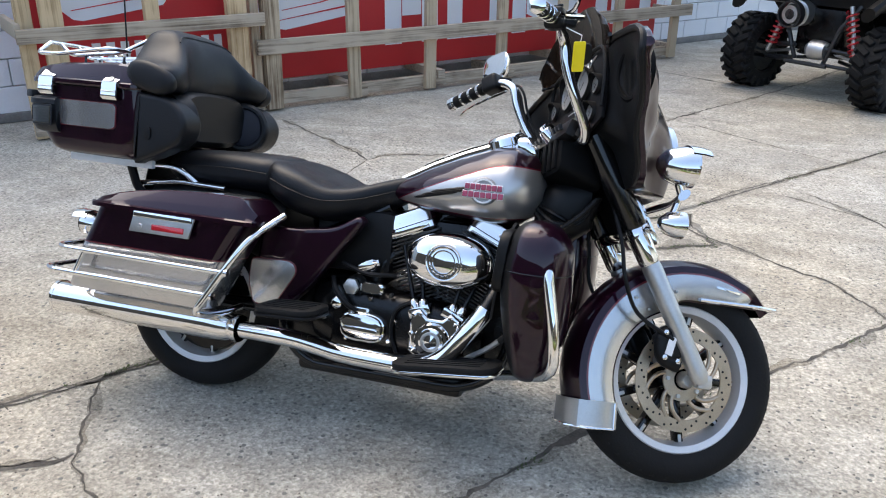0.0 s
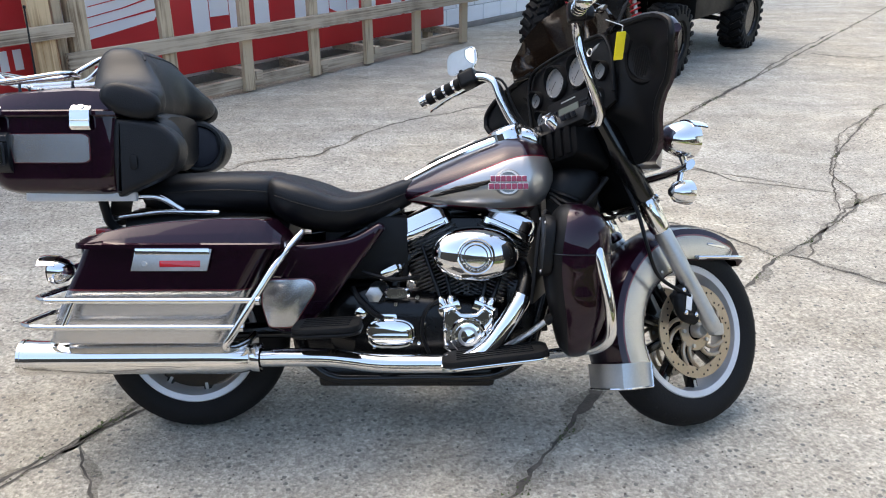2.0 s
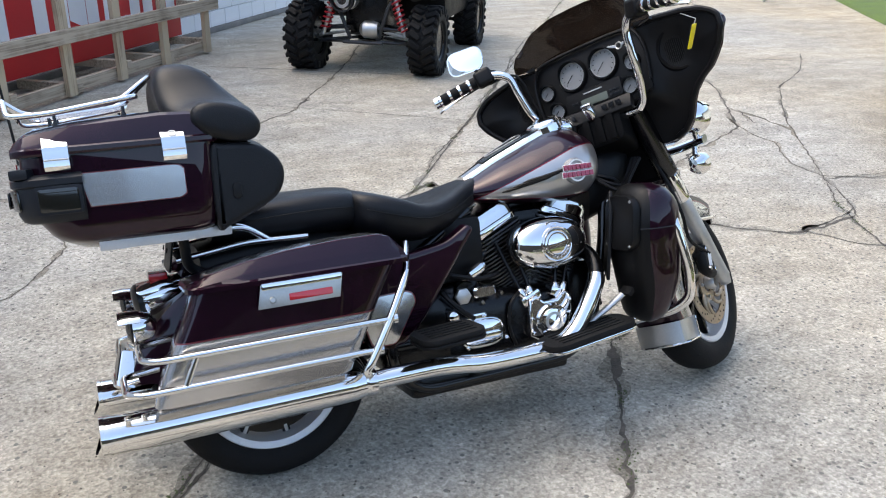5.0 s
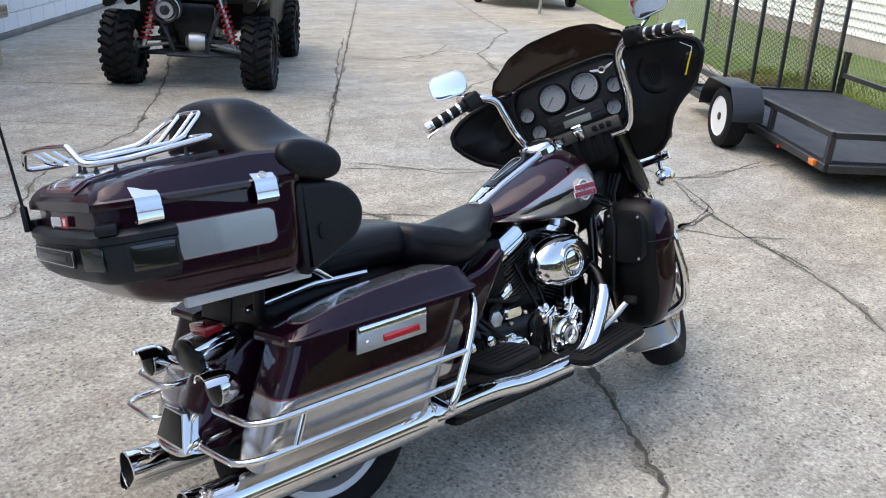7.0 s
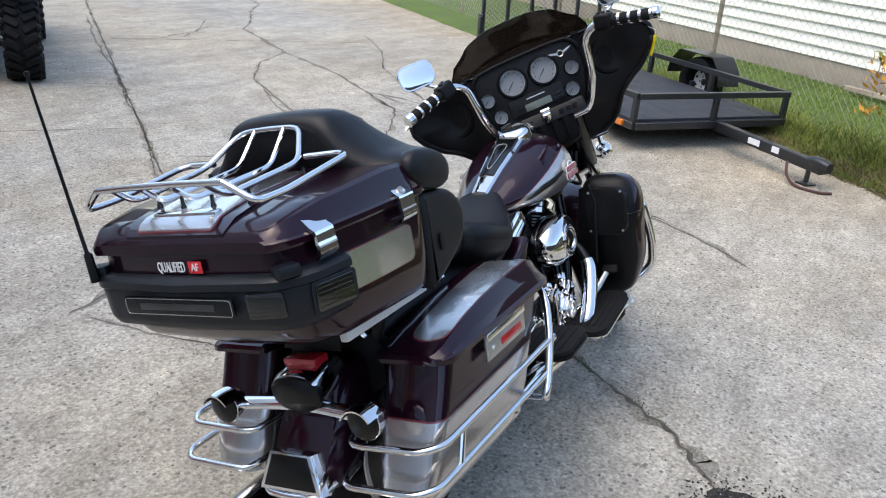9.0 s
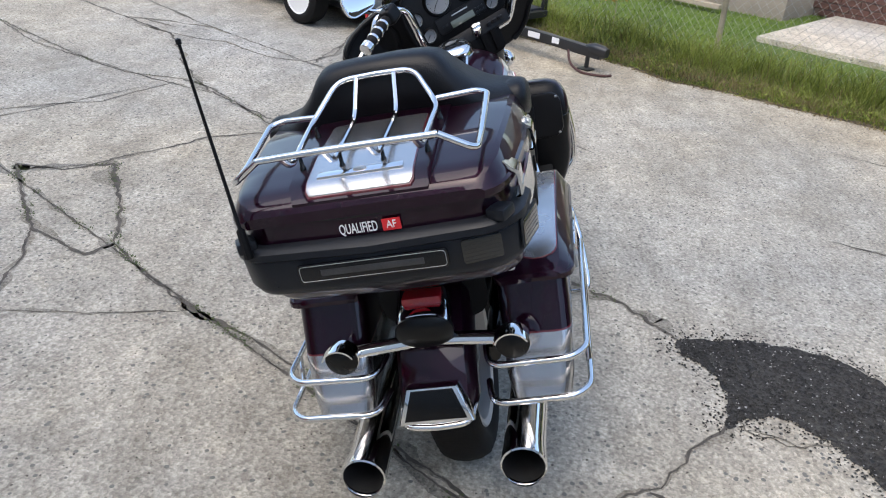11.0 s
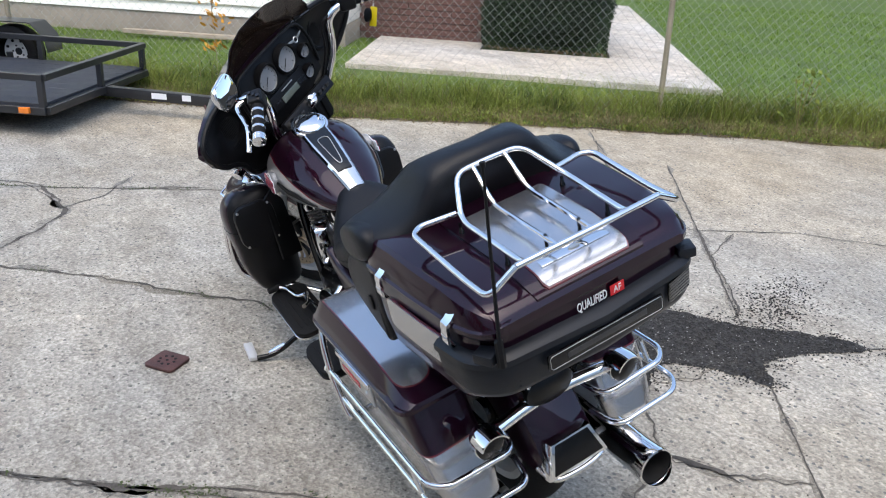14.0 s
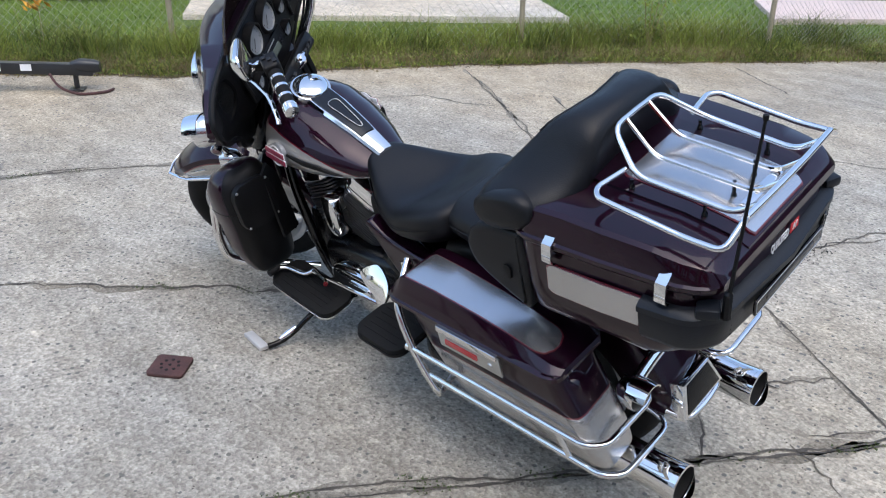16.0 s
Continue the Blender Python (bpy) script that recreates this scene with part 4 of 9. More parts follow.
# raised dash panel with twin hoods
bm = slab([(-0.205, -0.105), (-0.205, 0.03), (-0.185, 0.085), (-0.15, 0.104), (-0.06, 0.110), (0, 0.104), (0.06, 0.110), (0.15, 0.104), (0.185, 0.085), (0.205, 0.03), (0.205, -0.105), (0.10, -0.135), (-0.10, -0.135)], 0.012,
          aim(dash(0, 1.075, -0.004), DN), 0.005)
bp("dash_panel", bm, M_PLASTIC, fairing, "black dash panel", True)
bp("dash_rim", tube(catmull([(-0.402, y, z) for y, z in ((-0.205, 1.00), (-0.21, 1.10), (-0.185, 1.168), (-0.12, 1.184), (0, 1.186), (0.12, 1.184), (0.185, 1.168), (0.21, 1.10), (0.205, 1.00))], 5), 0.006, 8), M_PLASTIC, fairing, "", True)
for s in (-1, 1):
    rim_pts = []
    for k in range(25):
        a = 0.20 + 0.268 * math.sin(math.pi / 2 * min(1.0, k / 12)) if k <= 12 else 0.20 + 0.268 * math.sin(math.pi / 2 * (24 - k) / 12)
        z = fair_bottom(a) + 0.004 if k <= 12 else fair_top(a) - 0.004
        rim_pts.append((fair_rear(a, z) - 0.002, s * a * 0.985, z))
    bp("wing_rim", tube(rim_pts, 0.010, 8), M_PLASTIC, fairing, "", True)


def gauge(y, z, r, name):
    m = aim(dash(y, z, 0.010), DN)
    g = bp(name, lathe([(r * 1.0, 0.002), (r * 1.03, 0.008), (r * 1.07, 0.008), (r * 1.10, 0.0), (r * 1.10, -0.01)], m, 36), M_DULL, fairing, "round gauge with a silver face and thin bezel", True)
    bp("dial_face", lathe([(0, 0.002), (r, 0.002), (r, 0.0035), (0, 0.004)], m, 32), M_DIAL, g, "silver dial face", True)
    bm = bmesh.new()
    for k in range(11 if r > 0.04 else 5):
        a = radians(225 - 270 * k / (10 if r > 0.04 else 4))
        block(r * 0.12, 0.0014, 0.0006, m @ Matrix.Rotation(a, 4, 'Z') @ Matrix.Translation((r * 0.84, 0, 0.0046)), 0, bm)
    bp("dial_marks", bm, M_BLACK, g, "", True)
    bp("needle", block(r * 0.8, 0.0018, 0.001, m @ Matrix.Rotation(radians(222), 4, 'Z') @ Matrix.Translation((r * 0.3, 0, 0.0065)), 0.0004), M_BLACK, g, "", True)
    rr = [[m @ Vector((r * q * math.cos(radians(a)), r * q * math.sin(radians(a)), h * (0.35 + 0.65 * max(0, math.sin(radians(a)))))) for a in range(0, 360, 12)] for q, h in ((1.11, 0.0), (1.13, 0.030), (1.22, 0.030), (1.34, 0.0))]
    bp("gauge_hood", loft(rr, cap=False), M_PLASTIC, g, "", True)


for y in (-0.060, 0.060):
    gauge(y, 1.105, 0.0425, "large_gauge")
for y, z in ((0.166, 1.080), (0.143, 1.008), (-0.158, 1.074), (-0.133, 1.002)):
    gauge(y, z, 0.0225, "small_gauge")
m = aim(dash(0, 1.014, 0.008), DN)
radio = bp("radio", slab(roundrect(0.21, 0.062, 0.008), 0.010, m, 0.003), M_PLASTIC, fairing, "black radio with a grey display", True)
bp("radio_display", slab(roundrect(0.100, 0.026, 0.003), 0.003, m @ Matrix.Translation((0.0, -0.013, 0.009)), 0.001), M_LCD, radio, "grey liquid crystal display", True)
for k in range(8):
    bp("radio_button", slab(roundrect(0.010, 0.007, 0.002), 0.004, m @ Matrix.Translation(((0.064 + 0.013 * (k % 3)) if k < 6 else -0.066 - 0.014 * (k - 6), -0.004 - 0.014 * (k // 3 if k < 6 else 0), 0.009)), 0.001), M_BUMPER, radio, "", True)
bp("radio_brand_bar", block(0.07, 0.004, 0.001, m @ Matrix.Translation((0, 0.018, 0.0105)), 0), M_DULL, radio, "", True)
m = aim((-0.465, 0, 0.952), DN)
bm = block(0.30, 0.030, 0.05, Matrix.Translation((-0.455, 0, 0.945)) @ Matrix.Rotation(radians(90), 4, 'Z') @ Matrix.Rotation(radians(20), 4, 'X'), 0.01)
sw = bp("switch_panel", bm, M_PLASTIC, fairing, "", True)
for k in range(6):
    y = (-0.11, -0.085, -0.06, 0.06, 0.085, 0.11)[k]
    bp("rocker_switch", block(0.008, 0.018, 0.016, Matrix.Translation((-0.478, y, 0.952)) @ Matrix.Rotation(radians(-20), 4, 'Y'), 0.003), M_BUMPER, sw, "", True)
ig = bp("ignition_switch", lathe([(0.020, -0.03), (0.020, 0.004), (0.016, 0.010), (0, 0.011)], aim((-0.482, -0.005, 0.962), (-0.7, 0, 0.7)), 20), M_CHROME, None, "chrome ignition switch", True)
bp("ignition_lever", block(0.034, 0.012, 0.012, aim((-0.492, -0.005, 0.974), (-0.7, 0, 0.7)), 0.003), M_CHROME, ig, "", True)
# black cover below the dash, inner skirt
cap = bp("inner_fairing_cap", loft([[(x, w * a, z + h * b) for a, b in oval(32, 7)] for x, w, z, h in ((-0.466, 0.088, 0.895, 0.050), (-0.462, 0.096, 0.895, 0.058), (-0.42, 0.102, 0.885, 0.062), (-0.33, 0.075, 0.865, 0.062))]), M_MATTE, fairing, "ribbed black steering cover", True)
for y in (-0.064, -0.022, 0.022, 0.064):
    bp("cover_rib", block(0.012, 0.026, 0.096, Matrix.Translation((-0.468, y, 0.893)), 0.005), M_MATTE, cap, "", True)
for s in (-1, 1):
    ring_m = aim((fair_rear(0.305, 1.068) - 0.004, s * 0.305, 1.068), Vector((-1, s * 0.10, -0.10)))
    sp = bp("fairing_speaker", lathe([(0.0, 0.001), (0.060, 0.001), (0.063, 0.010), (0.070, 0.012), (0.079, 0.004), (0.081, -0.012)], ring_m, 40), M_MATTE, fairing, "round black speaker grille", True)
    grill = bmesh.new()
    for k in range(-9, 10):
        L = math.sqrt(0.056 ** 2 - (k * 0.006) ** 2)
        block(0.002, 2 * L, 0.002, ring_m @ Matrix.Translation((k * 0.006, 0, 0.003)), 0, grill)
    bp("speaker_mesh", grill, HOLE, sp, "", True)

orn = bp("dash_ornament", lathe([(0.008, 0.0), (0.011, 0.002), (0.013, 0.0), (0.011, -0.002)], aim(dash(-0.135, 1.135, 0.030), DN), 20, closed=True), M_DULL, fairing, "small winged metal ornament", True)
for q in (-1, 1):
    wing_pts = [(0.010, -0.004), (0.030, 0.002), (0.046, 0.012), (0.034, 0.011), (0.012, 0.006)]
    bp("ornament_wing", slab([(q * x, y) for x, y in wing_pts], 0.003, aim(dash(-0.135, 1.135, 0.028), DN), 0.0008), M_DULL, orn, "", True)
# windscreen
bm = bmesh.new()
rings = []
for i in range(33):
    s = -1 + 2 * i / 32
    a = abs(s)
    yb, yt = 0.262 * s, 0.252 * s
    xb = -0.345 - 0.070 * a ** 2
    zb = 1.172
    xt = -0.425 - 0.010 * a ** 2
    zt = lerp([(0, 1.316), (0.30, 1.314), (0.50, 1.302), (0.66, 1.288), (0.76, 1.266), (0.84, 1.250), (0.93, 1.238), (0.98, 1.226), (1.0, 1.205)], a)
    rings.append([(xb + (xt - xb) * v, yb + (yt - yb) * v, zb + (zt - zb) * v + 0.012 * math.sin(math.pi * v)) for v in [j / 8 for j in range(9)]])
outer = [[bm.verts.new(p) for p in r] for r in rings]
inner = [[bm.verts.new(Vector(p) + Vector((-0.004, 0, -0.001))) for p in r] for r in rings]
for g in (outer, inner):
    stitch(bm, g, ring_closed=False)
for i in range(32):
    for q in (0, 8):
        bm.faces.new((outer[i][q], outer[i + 1][q], inner[i + 1][q], inner[i][q]))
ws = bp("windscreen", bm, M_TINT, fairing, "smoky brown tinted short windscreen", True)
bp("windscreen_trim", tube([Vector(r[0]) + Vector((-0.004, 0, 0.004)) for r in rings], 0.006, 8), M_BLACK, fairing, "", True)

# headlamp and auxiliary lamps
hl = bp("headlamp", lathe([(0.0, 0.02), (0.07, 0.016), (0.084, 0.004), (0.094, 0.0), (0.096, -0.03), (0.08, -0.08)], aim((-0.115, 0, 0.945), (1, 0, 0)), 36), M_CHROME, None, "round headlamp in a chrome ring", True)
bp("headlamp_glass", lathe([(0, 0.026), (0.05, 0.022), (0.082, 0.008), (0.08, 0.0)], aim((-0.113, 0, 0.945), (1, 0, 0)), 32), M_GLASS, hl, "clear ribbed glass", True)
bm = tube(rounded([(-0.155, -0.23, 0.79), (-0.13, -0.12, 0.785), (-0.12, 0, 0.79), (-0.13, 0.12, 0.785), (-0.155, 0.23, 0.79)], 0.05), 0.020, 12, flat=0.6)
lampbar = bp("lamp_bracket", bm, M_CHROME, None, "chrome auxiliary lamp bracket", True)
for s in (-1, 1):
    c = Vector((-0.150, s * 0.205, 0.872))
    lamp = bp("passing_lamp", lathe([(0, -0.075), (0.018, -0.074), (0.040, -0.055), (0.054, -0.015), (0.058, 0.010), (0.058, 0.022), (0.050, 0.026)], aim(c, (1, 0, 0)), 28), M_CHROME, None, "chrome passing lamp with a small visor", True)
    bp("lamp_glass", lathe([(0, 0.036), (0.030, 0.032), (0.050, 0.024), (0.048, 0.015)], aim(c, (1, 0, 0)), 24), M_GLASS, lamp, "clear lamp glass", True)
    bm = bmesh.new()
    rr = [[aim(c, (1, 0, 0)) @ Vector((q * math.cos(radians(a)), q * math.sin(radians(a)), h)) for a in range(30, 151, 12)] for q, h in ((0.060, 0.0), (0.061, 0.03), (0.058, 0.058), (0.054, 0.058), (0.056, 0.03), (0.056, 0.0))]
    stitch(bm, [[bm.verts.new(p) for p in r] for r in rr], closed=True, ring_closed=False)
    bp("lamp_visor", bm, M_CHROME, lamp, "", True)
    bp("lamp_stem", rod(c + Vector((-0.01, 0, -0.05)), (-0.145, s * 0.20, 0.79), 0.012), M_CHROME, lamp, "", True)
    c = Vector((-0.150, s * 0.185, 0.716))
    ts = bp("turn_signal", lathe([(0, -0.05), (0.014, -0.048), (0.030, -0.030), (0.037, 0.0), (0.038, 0.018), (0.032, 0.022)], aim(c, (1, 0, 0)), 24), M_CHROME, None, "chrome bullet turn signal", True)
    bp("signal_lens", lathe([(0, 0.030), (0.02, 0.028), (0.033, 0.02), (0.03, 0.01)], aim(c, (1, 0, 0)), 20), M_SMOKE, ts, "smoked lens", True)
    bp("signal_stem", rod(c + Vector((-0.01, 0, 0.03)), (-0.147, s * 0.19, 0.79), 0.010), M_CHROME, ts, "", True)

# handlebar
bar = [(-0.425, 0.150, 0.915), (-0.434, 0.176, 0.944), (-0.482, 0.203, 1.020), (-0.513, 0.212, 1.090), (-0.533, 0.226, 1.155), (-0.580, 0.290, 1.175), (-0.676, 0.440, 1.132)]
hb = bp("handlebar", tube(rounded([(-0.425, -0.150, 0.915), (-0.425, 0.150, 0.915)], 0.02), 0.0135, 12), M_CHROME, None, "chrome touring handlebar", True)
for s in (-1, 1):
    path = [Vector((x, s * y, z)) for x, y, z in catmull(bar, 6)]
    bp("bar_tube", tube(path, 0.0135, 14), M_CHROME, hb, "", True)
    a, b = Vector((-0.580, s * 0.288, 1.176)), Vector((-0.676, s * 0.440, 1.132))
    d = (b - a).normalized()
    grip = bp("grip", tube([a + d * 0.03, a + d * 0.032, b - d * 0.006, b], [0.016, 0.0195, 0.0195, 0.017], 18), M_RUBBER, hb, "black rubber grip with chrome bands", True)
    L = (b - a).length
    for k in range(4):
        p = a + d * (0.052 + k * (L - 0.075) / 3)
        bp("grip_band", tube([p, p + d * 0.001, p + d * 0.010, p + d * 0.011], [0.019, 0.0212, 0.0212, 0.019], 18), M_CHROME, grip, "", True)
    bp("grip_cap", tube([b - d * 0.012, b - d * 0.010, b + d * 0.004, b + d * 0.010], [0.019, 0.0220, 0.0215, 0.012], 18), M_CHROME, grip, "chrome end cap", True)
    hm = aim(a + d * 0.002, d)
    hs = bp("switch_housing", block(0.050, 0.056, 0.062, hm, 0.014, None, 3), M_PLASTIC, hb, "black switch housing", True)
    for k in range(3):
        bp("switch_button", block(0.012, 0.006, 0.012, hm @ Matrix.Translation((-0.012 + 0.014 * k, -s * 0.0 + 0.030, -0.012 + 0.012 * k)), 0.002), M_BUMPER, hs, "", True)
    bp("lever_perch", block(0.045, 0.030, 0.036, Matrix.Translation(a + Vector((0.035, -s * 0.006, 0.006))), 0.008), M_PLASTIC, hs, "", True)
    lp = [a + Vector((0.055, s * 0.005, 0.004)), a + Vector((0.060, s * 0.04, 0.0)), a + d * 0.10 + Vector((0.046, s * 0.012, -0.008)), a + d * 0.17 + Vector((0.044, s * 0.014, -0.016)), a + d * 0.20 + Vector((0.05, s * 0.012, -0.02))]
    bp("hand_lever", tube(catmull(lp, 4), 0.0075, 8, flat=0.65), M_CHROME, hb, "chrome lever", True)
    # mirror
    c = Vector((-0.560, s * 0.362, 1.262))
    mm = aim(c, (-0.93, -s * 0.33, 0.03))
    mir = bp("mirror", loft([[mm @ Vector((x * k, y * k, h)) for x, y in roundrect(0.132, 0.088, 0.032)] for k, h in ((0.35, -0.030), (0.75, -0.024), (0.96, -0.010), (1.0, 0.0), (0.97, 0.003))]), M_CHROME, hb, "chrome-backed rounded mirror", True)
    bp("mirror_glass", slab(roundrect(0.120, 0.076, 0.027), 0.002, mm @ Matrix.Translation((0, 0, 0.002)), 0.0006), M_MIRROR, mir, "clear mirror glass", True)
    bp("mirror_stem", tube(catmull([c + Vector((0.02, -s * 0.01, -0.035)), c + Vector((0.02, -s * 0.045, -0.06)), a + Vector((0.03, s * 0.005, 0.02))]), 0.006, 8), M_CHROME, mir, "", True)
    # cables
    for q in (0.0, 0.018):
        run = [path[k] + Vector((0.017 + q * 0.4, -s * (0.004 + q), -0.006)) for k in (26, 22, 18, 14, 10, 6)]
        bp("control_cable", tube(catmull([a + Vector((0.02, 0, -0.022))] + run + [(-0.40, s * 0.10, 0.92)]), 0.0042 if q else 0.005, 8), M_PLASTIC, hb, "", True)

# ---- tank, seats, luggage ----
TOP = [(-0.93, 0.770), (-0.86, 0.806), (-0.80, 0.838), (-0.70, 0.882), (-0.60, 0.920), (-0.54, 0.925), (-0.48, 0.900), (-0.452, 0.845)]
BOT = [(-0.93, 0.730), (-0.88, 0.716), (-0.80, 0.700), (-0.70, 0.690), (-0.58, 0.685), (-0.52, 0.690), (-0.47, 0.730), (-0.452, 0.770)]
HW = [(-0.93, 0.062), (-0.88, 0.098), (-0.80, 0.138), (-0.70, 0.172), (-0.60, 0.188), (-0.53, 0.184), (-0.48, 0.145), (-0.452, 0.08)]
rings = []
N = 40
for i in range(25):
    x = -0.93 + 0.478 * (1 - (1 - i / 24) ** 1.25)
    t, b, w = lerp(TOP, x), lerp(BOT, x), lerp(HW, x)
    zc, h = b + (t - b) * 0.46, 0
    ring = []
    for c, d in oval(N, 2.35):
        up = (t - zc) if d > 0 else (zc - b)
        ring.append((x, w * c * (1.0 - 0.10 * max(0, d)), zc + up * d))
    rings.append(ring)


# the two-tone panel follows object coordinates of the bike
def two_tone(name, x0, x1, low, high, tip):
    """Silver between two lines that meet at a point at the rear, with a red line round it; cherry elsewhere."""
    m = bpy.data.materials.new(name)
    m.use_nodes = True
    nt = m.node_tree
    n, l = nt.nodes, nt.links
    b = n["Principled BSDF"]
    tc, sep = n.new("ShaderNodeTexCoord"), n.new("ShaderNodeSeparateXYZ")
    l.new(tc.outputs["Object"], sep.inputs[0])

    def curve(table):
        f = n.new("ShaderNodeFloatCurve")
        c = f.mapping.curves[0]
        pts = [((x - x0) / (x1 - x0), (z - 0.6) / 0.4) for x, z in table]
        c.points[0].location, c.points[1].location = pts[0], pts[-1]
        for p in pts[1:-1]:
            c.points.new(*p)
        f.mapping.update()
        l.new(u.outputs[0], f.inputs[1])
        return f.outputs[0]

    u, zz = n.new("ShaderNodeMapRange"), n.new("ShaderNodeMapRange")
    u.inputs[1].default_value, u.inputs[2].default_value = x0, x1
    zz.inputs[1].default_value, zz.inputs[2].default_value = 0.6, 1.0
    l.new(sep.outputs[0], u.inputs[0])
    l.new(sep.outputs[2], zz.inputs[0])

    def math2(op, a, c):
        q = n.new("ShaderNodeMath")
        q.operation = op
        for k, v in enumerate((a, c)):
            if isinstance(v, float):
                q.inputs[k].default_value = v
            else:
                l.new(v, q.inputs[k])
        return q.outputs[0]

    over, under = math2('SUBTRACT', zz.outputs[0], curve(low)), math2('SUBTRACT', curve(high), zz.outputs[0])
    d = math2('MINIMUM', over, under)
    ends = math2('MINIMUM', math2('MULTIPLY', math2('SUBTRACT', sep.outputs[0], x0), 2.5), math2('MULTIPLY', math2('SUBTRACT', x1, sep.outputs[0]), 2.5))
    d = math2('MINIMUM', d, ends)
    inside, line = math2('GREATER_THAN', d, 0.008), math2('GREATER_THAN', d, 0.0)
    mix1, mix2 = n.new("ShaderNodeMix"), n.new("ShaderNodeMix")
    for x in (mix1, mix2):
        x.data_type = 'RGBA'
    mix1.inputs[6].default_value, mix1.inputs[7].default_value = (0.0150, 0.0027, 0.0092, 1), (0.17, 0.008, 0.022, 1)
    l.new(line, mix1.inputs[0])
    l.new(mix1.outputs[2], mix2.inputs[6])
    mix2.inputs[7].default_value = (0.46, 0.455, 0.45, 1)
    l.new(inside, mix2.inputs[0])
    l.new(mix2.outputs[2], b.inputs["Base Color"])
    l.new(math2('MAXIMUM', math2('MULTIPLY', inside, 0.8), 0.5), b.inputs["Metallic"])
    b.inputs["Specular IOR Level"].default_value = 0.05
    b.inputs["Roughness"].default_value = 0.32
    b.inputs["Coat Weight"].default_value, b.inputs["Coat Roughness"].default_value = 0.85, 0.015
    return m


M_TANK = two_tone("tank_two_tone_paint", -0.90, -0.44,
                  [(-0.90, 0.728), (-0.85, 0.724), (-0.75, 0.715), (-0.62, 0.708), (-0.53, 0.712), (-0.44, 0.72)],
                  [(-0.90, 0.730), (-0.85, 0.752), (-0.77, 0.787), (-0.66, 0.832), (-0.56, 0.866), (-0.50, 0.868), (-0.44, 0.855)], True)
tank = bp("fuel_tank", loft(rings), M_TANK, None, "cherry tank with silver teardrop panels edged in red")
# speed lines and emblem on both sides
for s in (-1, 1):
    def side(x, z, out=0.002):
        t, b, w = lerp(TOP, x), lerp(BOT, x), lerp(HW, x)
        zc = b + (t - b) * 0.46
        d = max(-0.98, min(0.98, (z - zc) / ((t - zc) if z > zc else (zc - b))))
        c = (1 - abs(d) ** 2.35) ** (1 / 2.35)
        return Vector((x, s * (w * c * (1.0 - 0.10 * max(0, d)) + out), z))
    for k in range(3):
        bm = bmesh.new()
        r0 = [side(-0.825 + 0.03 * k + 0.145 * t, 0.745 + 0.012 * k + (0.034 - 0.002 * k) * t) for t in [i / 8 for i in range(9)]]
        tube(r0, [0.0015] + [0.0050] * 7 + [0.0034], 6, bm)
        bp("speed_line", bm, M_PLASTIC, tank)
    em = aim(side(-0.597, 0.790, 0.0), (0.10, s, 0.10))
    e = bp("tank_emblem", lathe([(0, 0.008), (0.036, 0.008), (0.040, 0.003), (0.040, -0.010)], em, 32), M_DIAL, tank, "round maroon and silver tank emblem")
    bp("emblem_ring", lathe([(0.030, 0.008), (0.030, 0.0105), (0.035, 0.0105), (0.035, 0.008)], em, 32, closed=True), M_WHITE, e)
    for dz, w in ((0.010, 0.108), (-0.012, 0.118)):
        for k in range(7):
            bm = bmesh.new()
            block(w / 7 * 0.86, 0.016, 0.006, em @ Matrix.Translation(((k - 3) * w / 7, dz, 0.0125)), 0.001, bm, 1)
            bp("emblem_bar_block", bm, M_CREAM, e)
        bp("emblem_bar", block(w, 0.020, 0.004, em @ Matrix.Translation((0, dz, 0.010)), 0.002), M_WHITE, e)
# console, strap and cap
def tank_top(x):
    return lerp(TOP, x)


bm = bmesh.new()
rr = []
for i in range(15):
    x = -0.905 + 0.36 * i / 14
    w = 0.030 + 0.020 * min(1.0, (x + 0.905) / 0.2)
    z = tank_top(x) - 0.004
    rr.append([(x, y, z + h) for y, h in ((-w, -0.03), (-w, 0.010), (-w + 0.006, 0.018), (0, 0.022), (w - 0.006, 0.018), (w, 0.010), (w, -0.03))])
console = bp("tank_console", loft(rr, bm=bm), M_CHROME, tank, "chrome tank console strip with a black inlay")
bm = bmesh.new()
rr = []
for i in range(11):
    x = -0.835 + 0.20 * i / 10
    w = 0.026 + 0.012 * min(1.0, (x + 0.835) / 0.15)
    z = tank_top(x) + 0.015
    rr.append([(x, y, z + h) for y, h in ((-w, -0.01), (-w, 0.004), (0, 0.0075), (w, 0.004), (w, -0.01))])
inlay = bp("console_inlay", loft(rr, bm=bm), M_BLACK, console, "black console inlay")
bp("inlay_loop", tube(catmull([(x, y, tank_top(x) + 0.0235) for x, y in ((-0.690, -0.018), (-0.74, -0.016), (-0.80, -0.009), (-0.812, 0), (-0.80, 0.009), (-0.74, 0.016), (-0.690, 0.018))], 4, True), 0.0015, 6, closed=True), M_DULL, inlay)
bp("fuel_cap", lathe([(0, 0.018), (0.030, 0.017), (0.050, 0.012), (0.056, 0.006), (0.058, -0.004), (0.060, -0.03)], Matrix.Translation((-0.592, 0, 0.938)) @ Matrix.Rotation(radians(-20), 4, 'Y'), 40), M_CHROME, console, "round chrome fuel cap")
bm = bmesh.new()
lathe([(0.050, 0.0), (0.064, 0.0), (0.066, -0.02), (0.048, -0.02)], Matrix.Translation((-0.592, 0, 0.938)) @ Matrix.Rotation(radians(-20), 4, 'Y'), 40, bm, closed=True)
bp("cap_bezel", bm, M_CHROME, console)
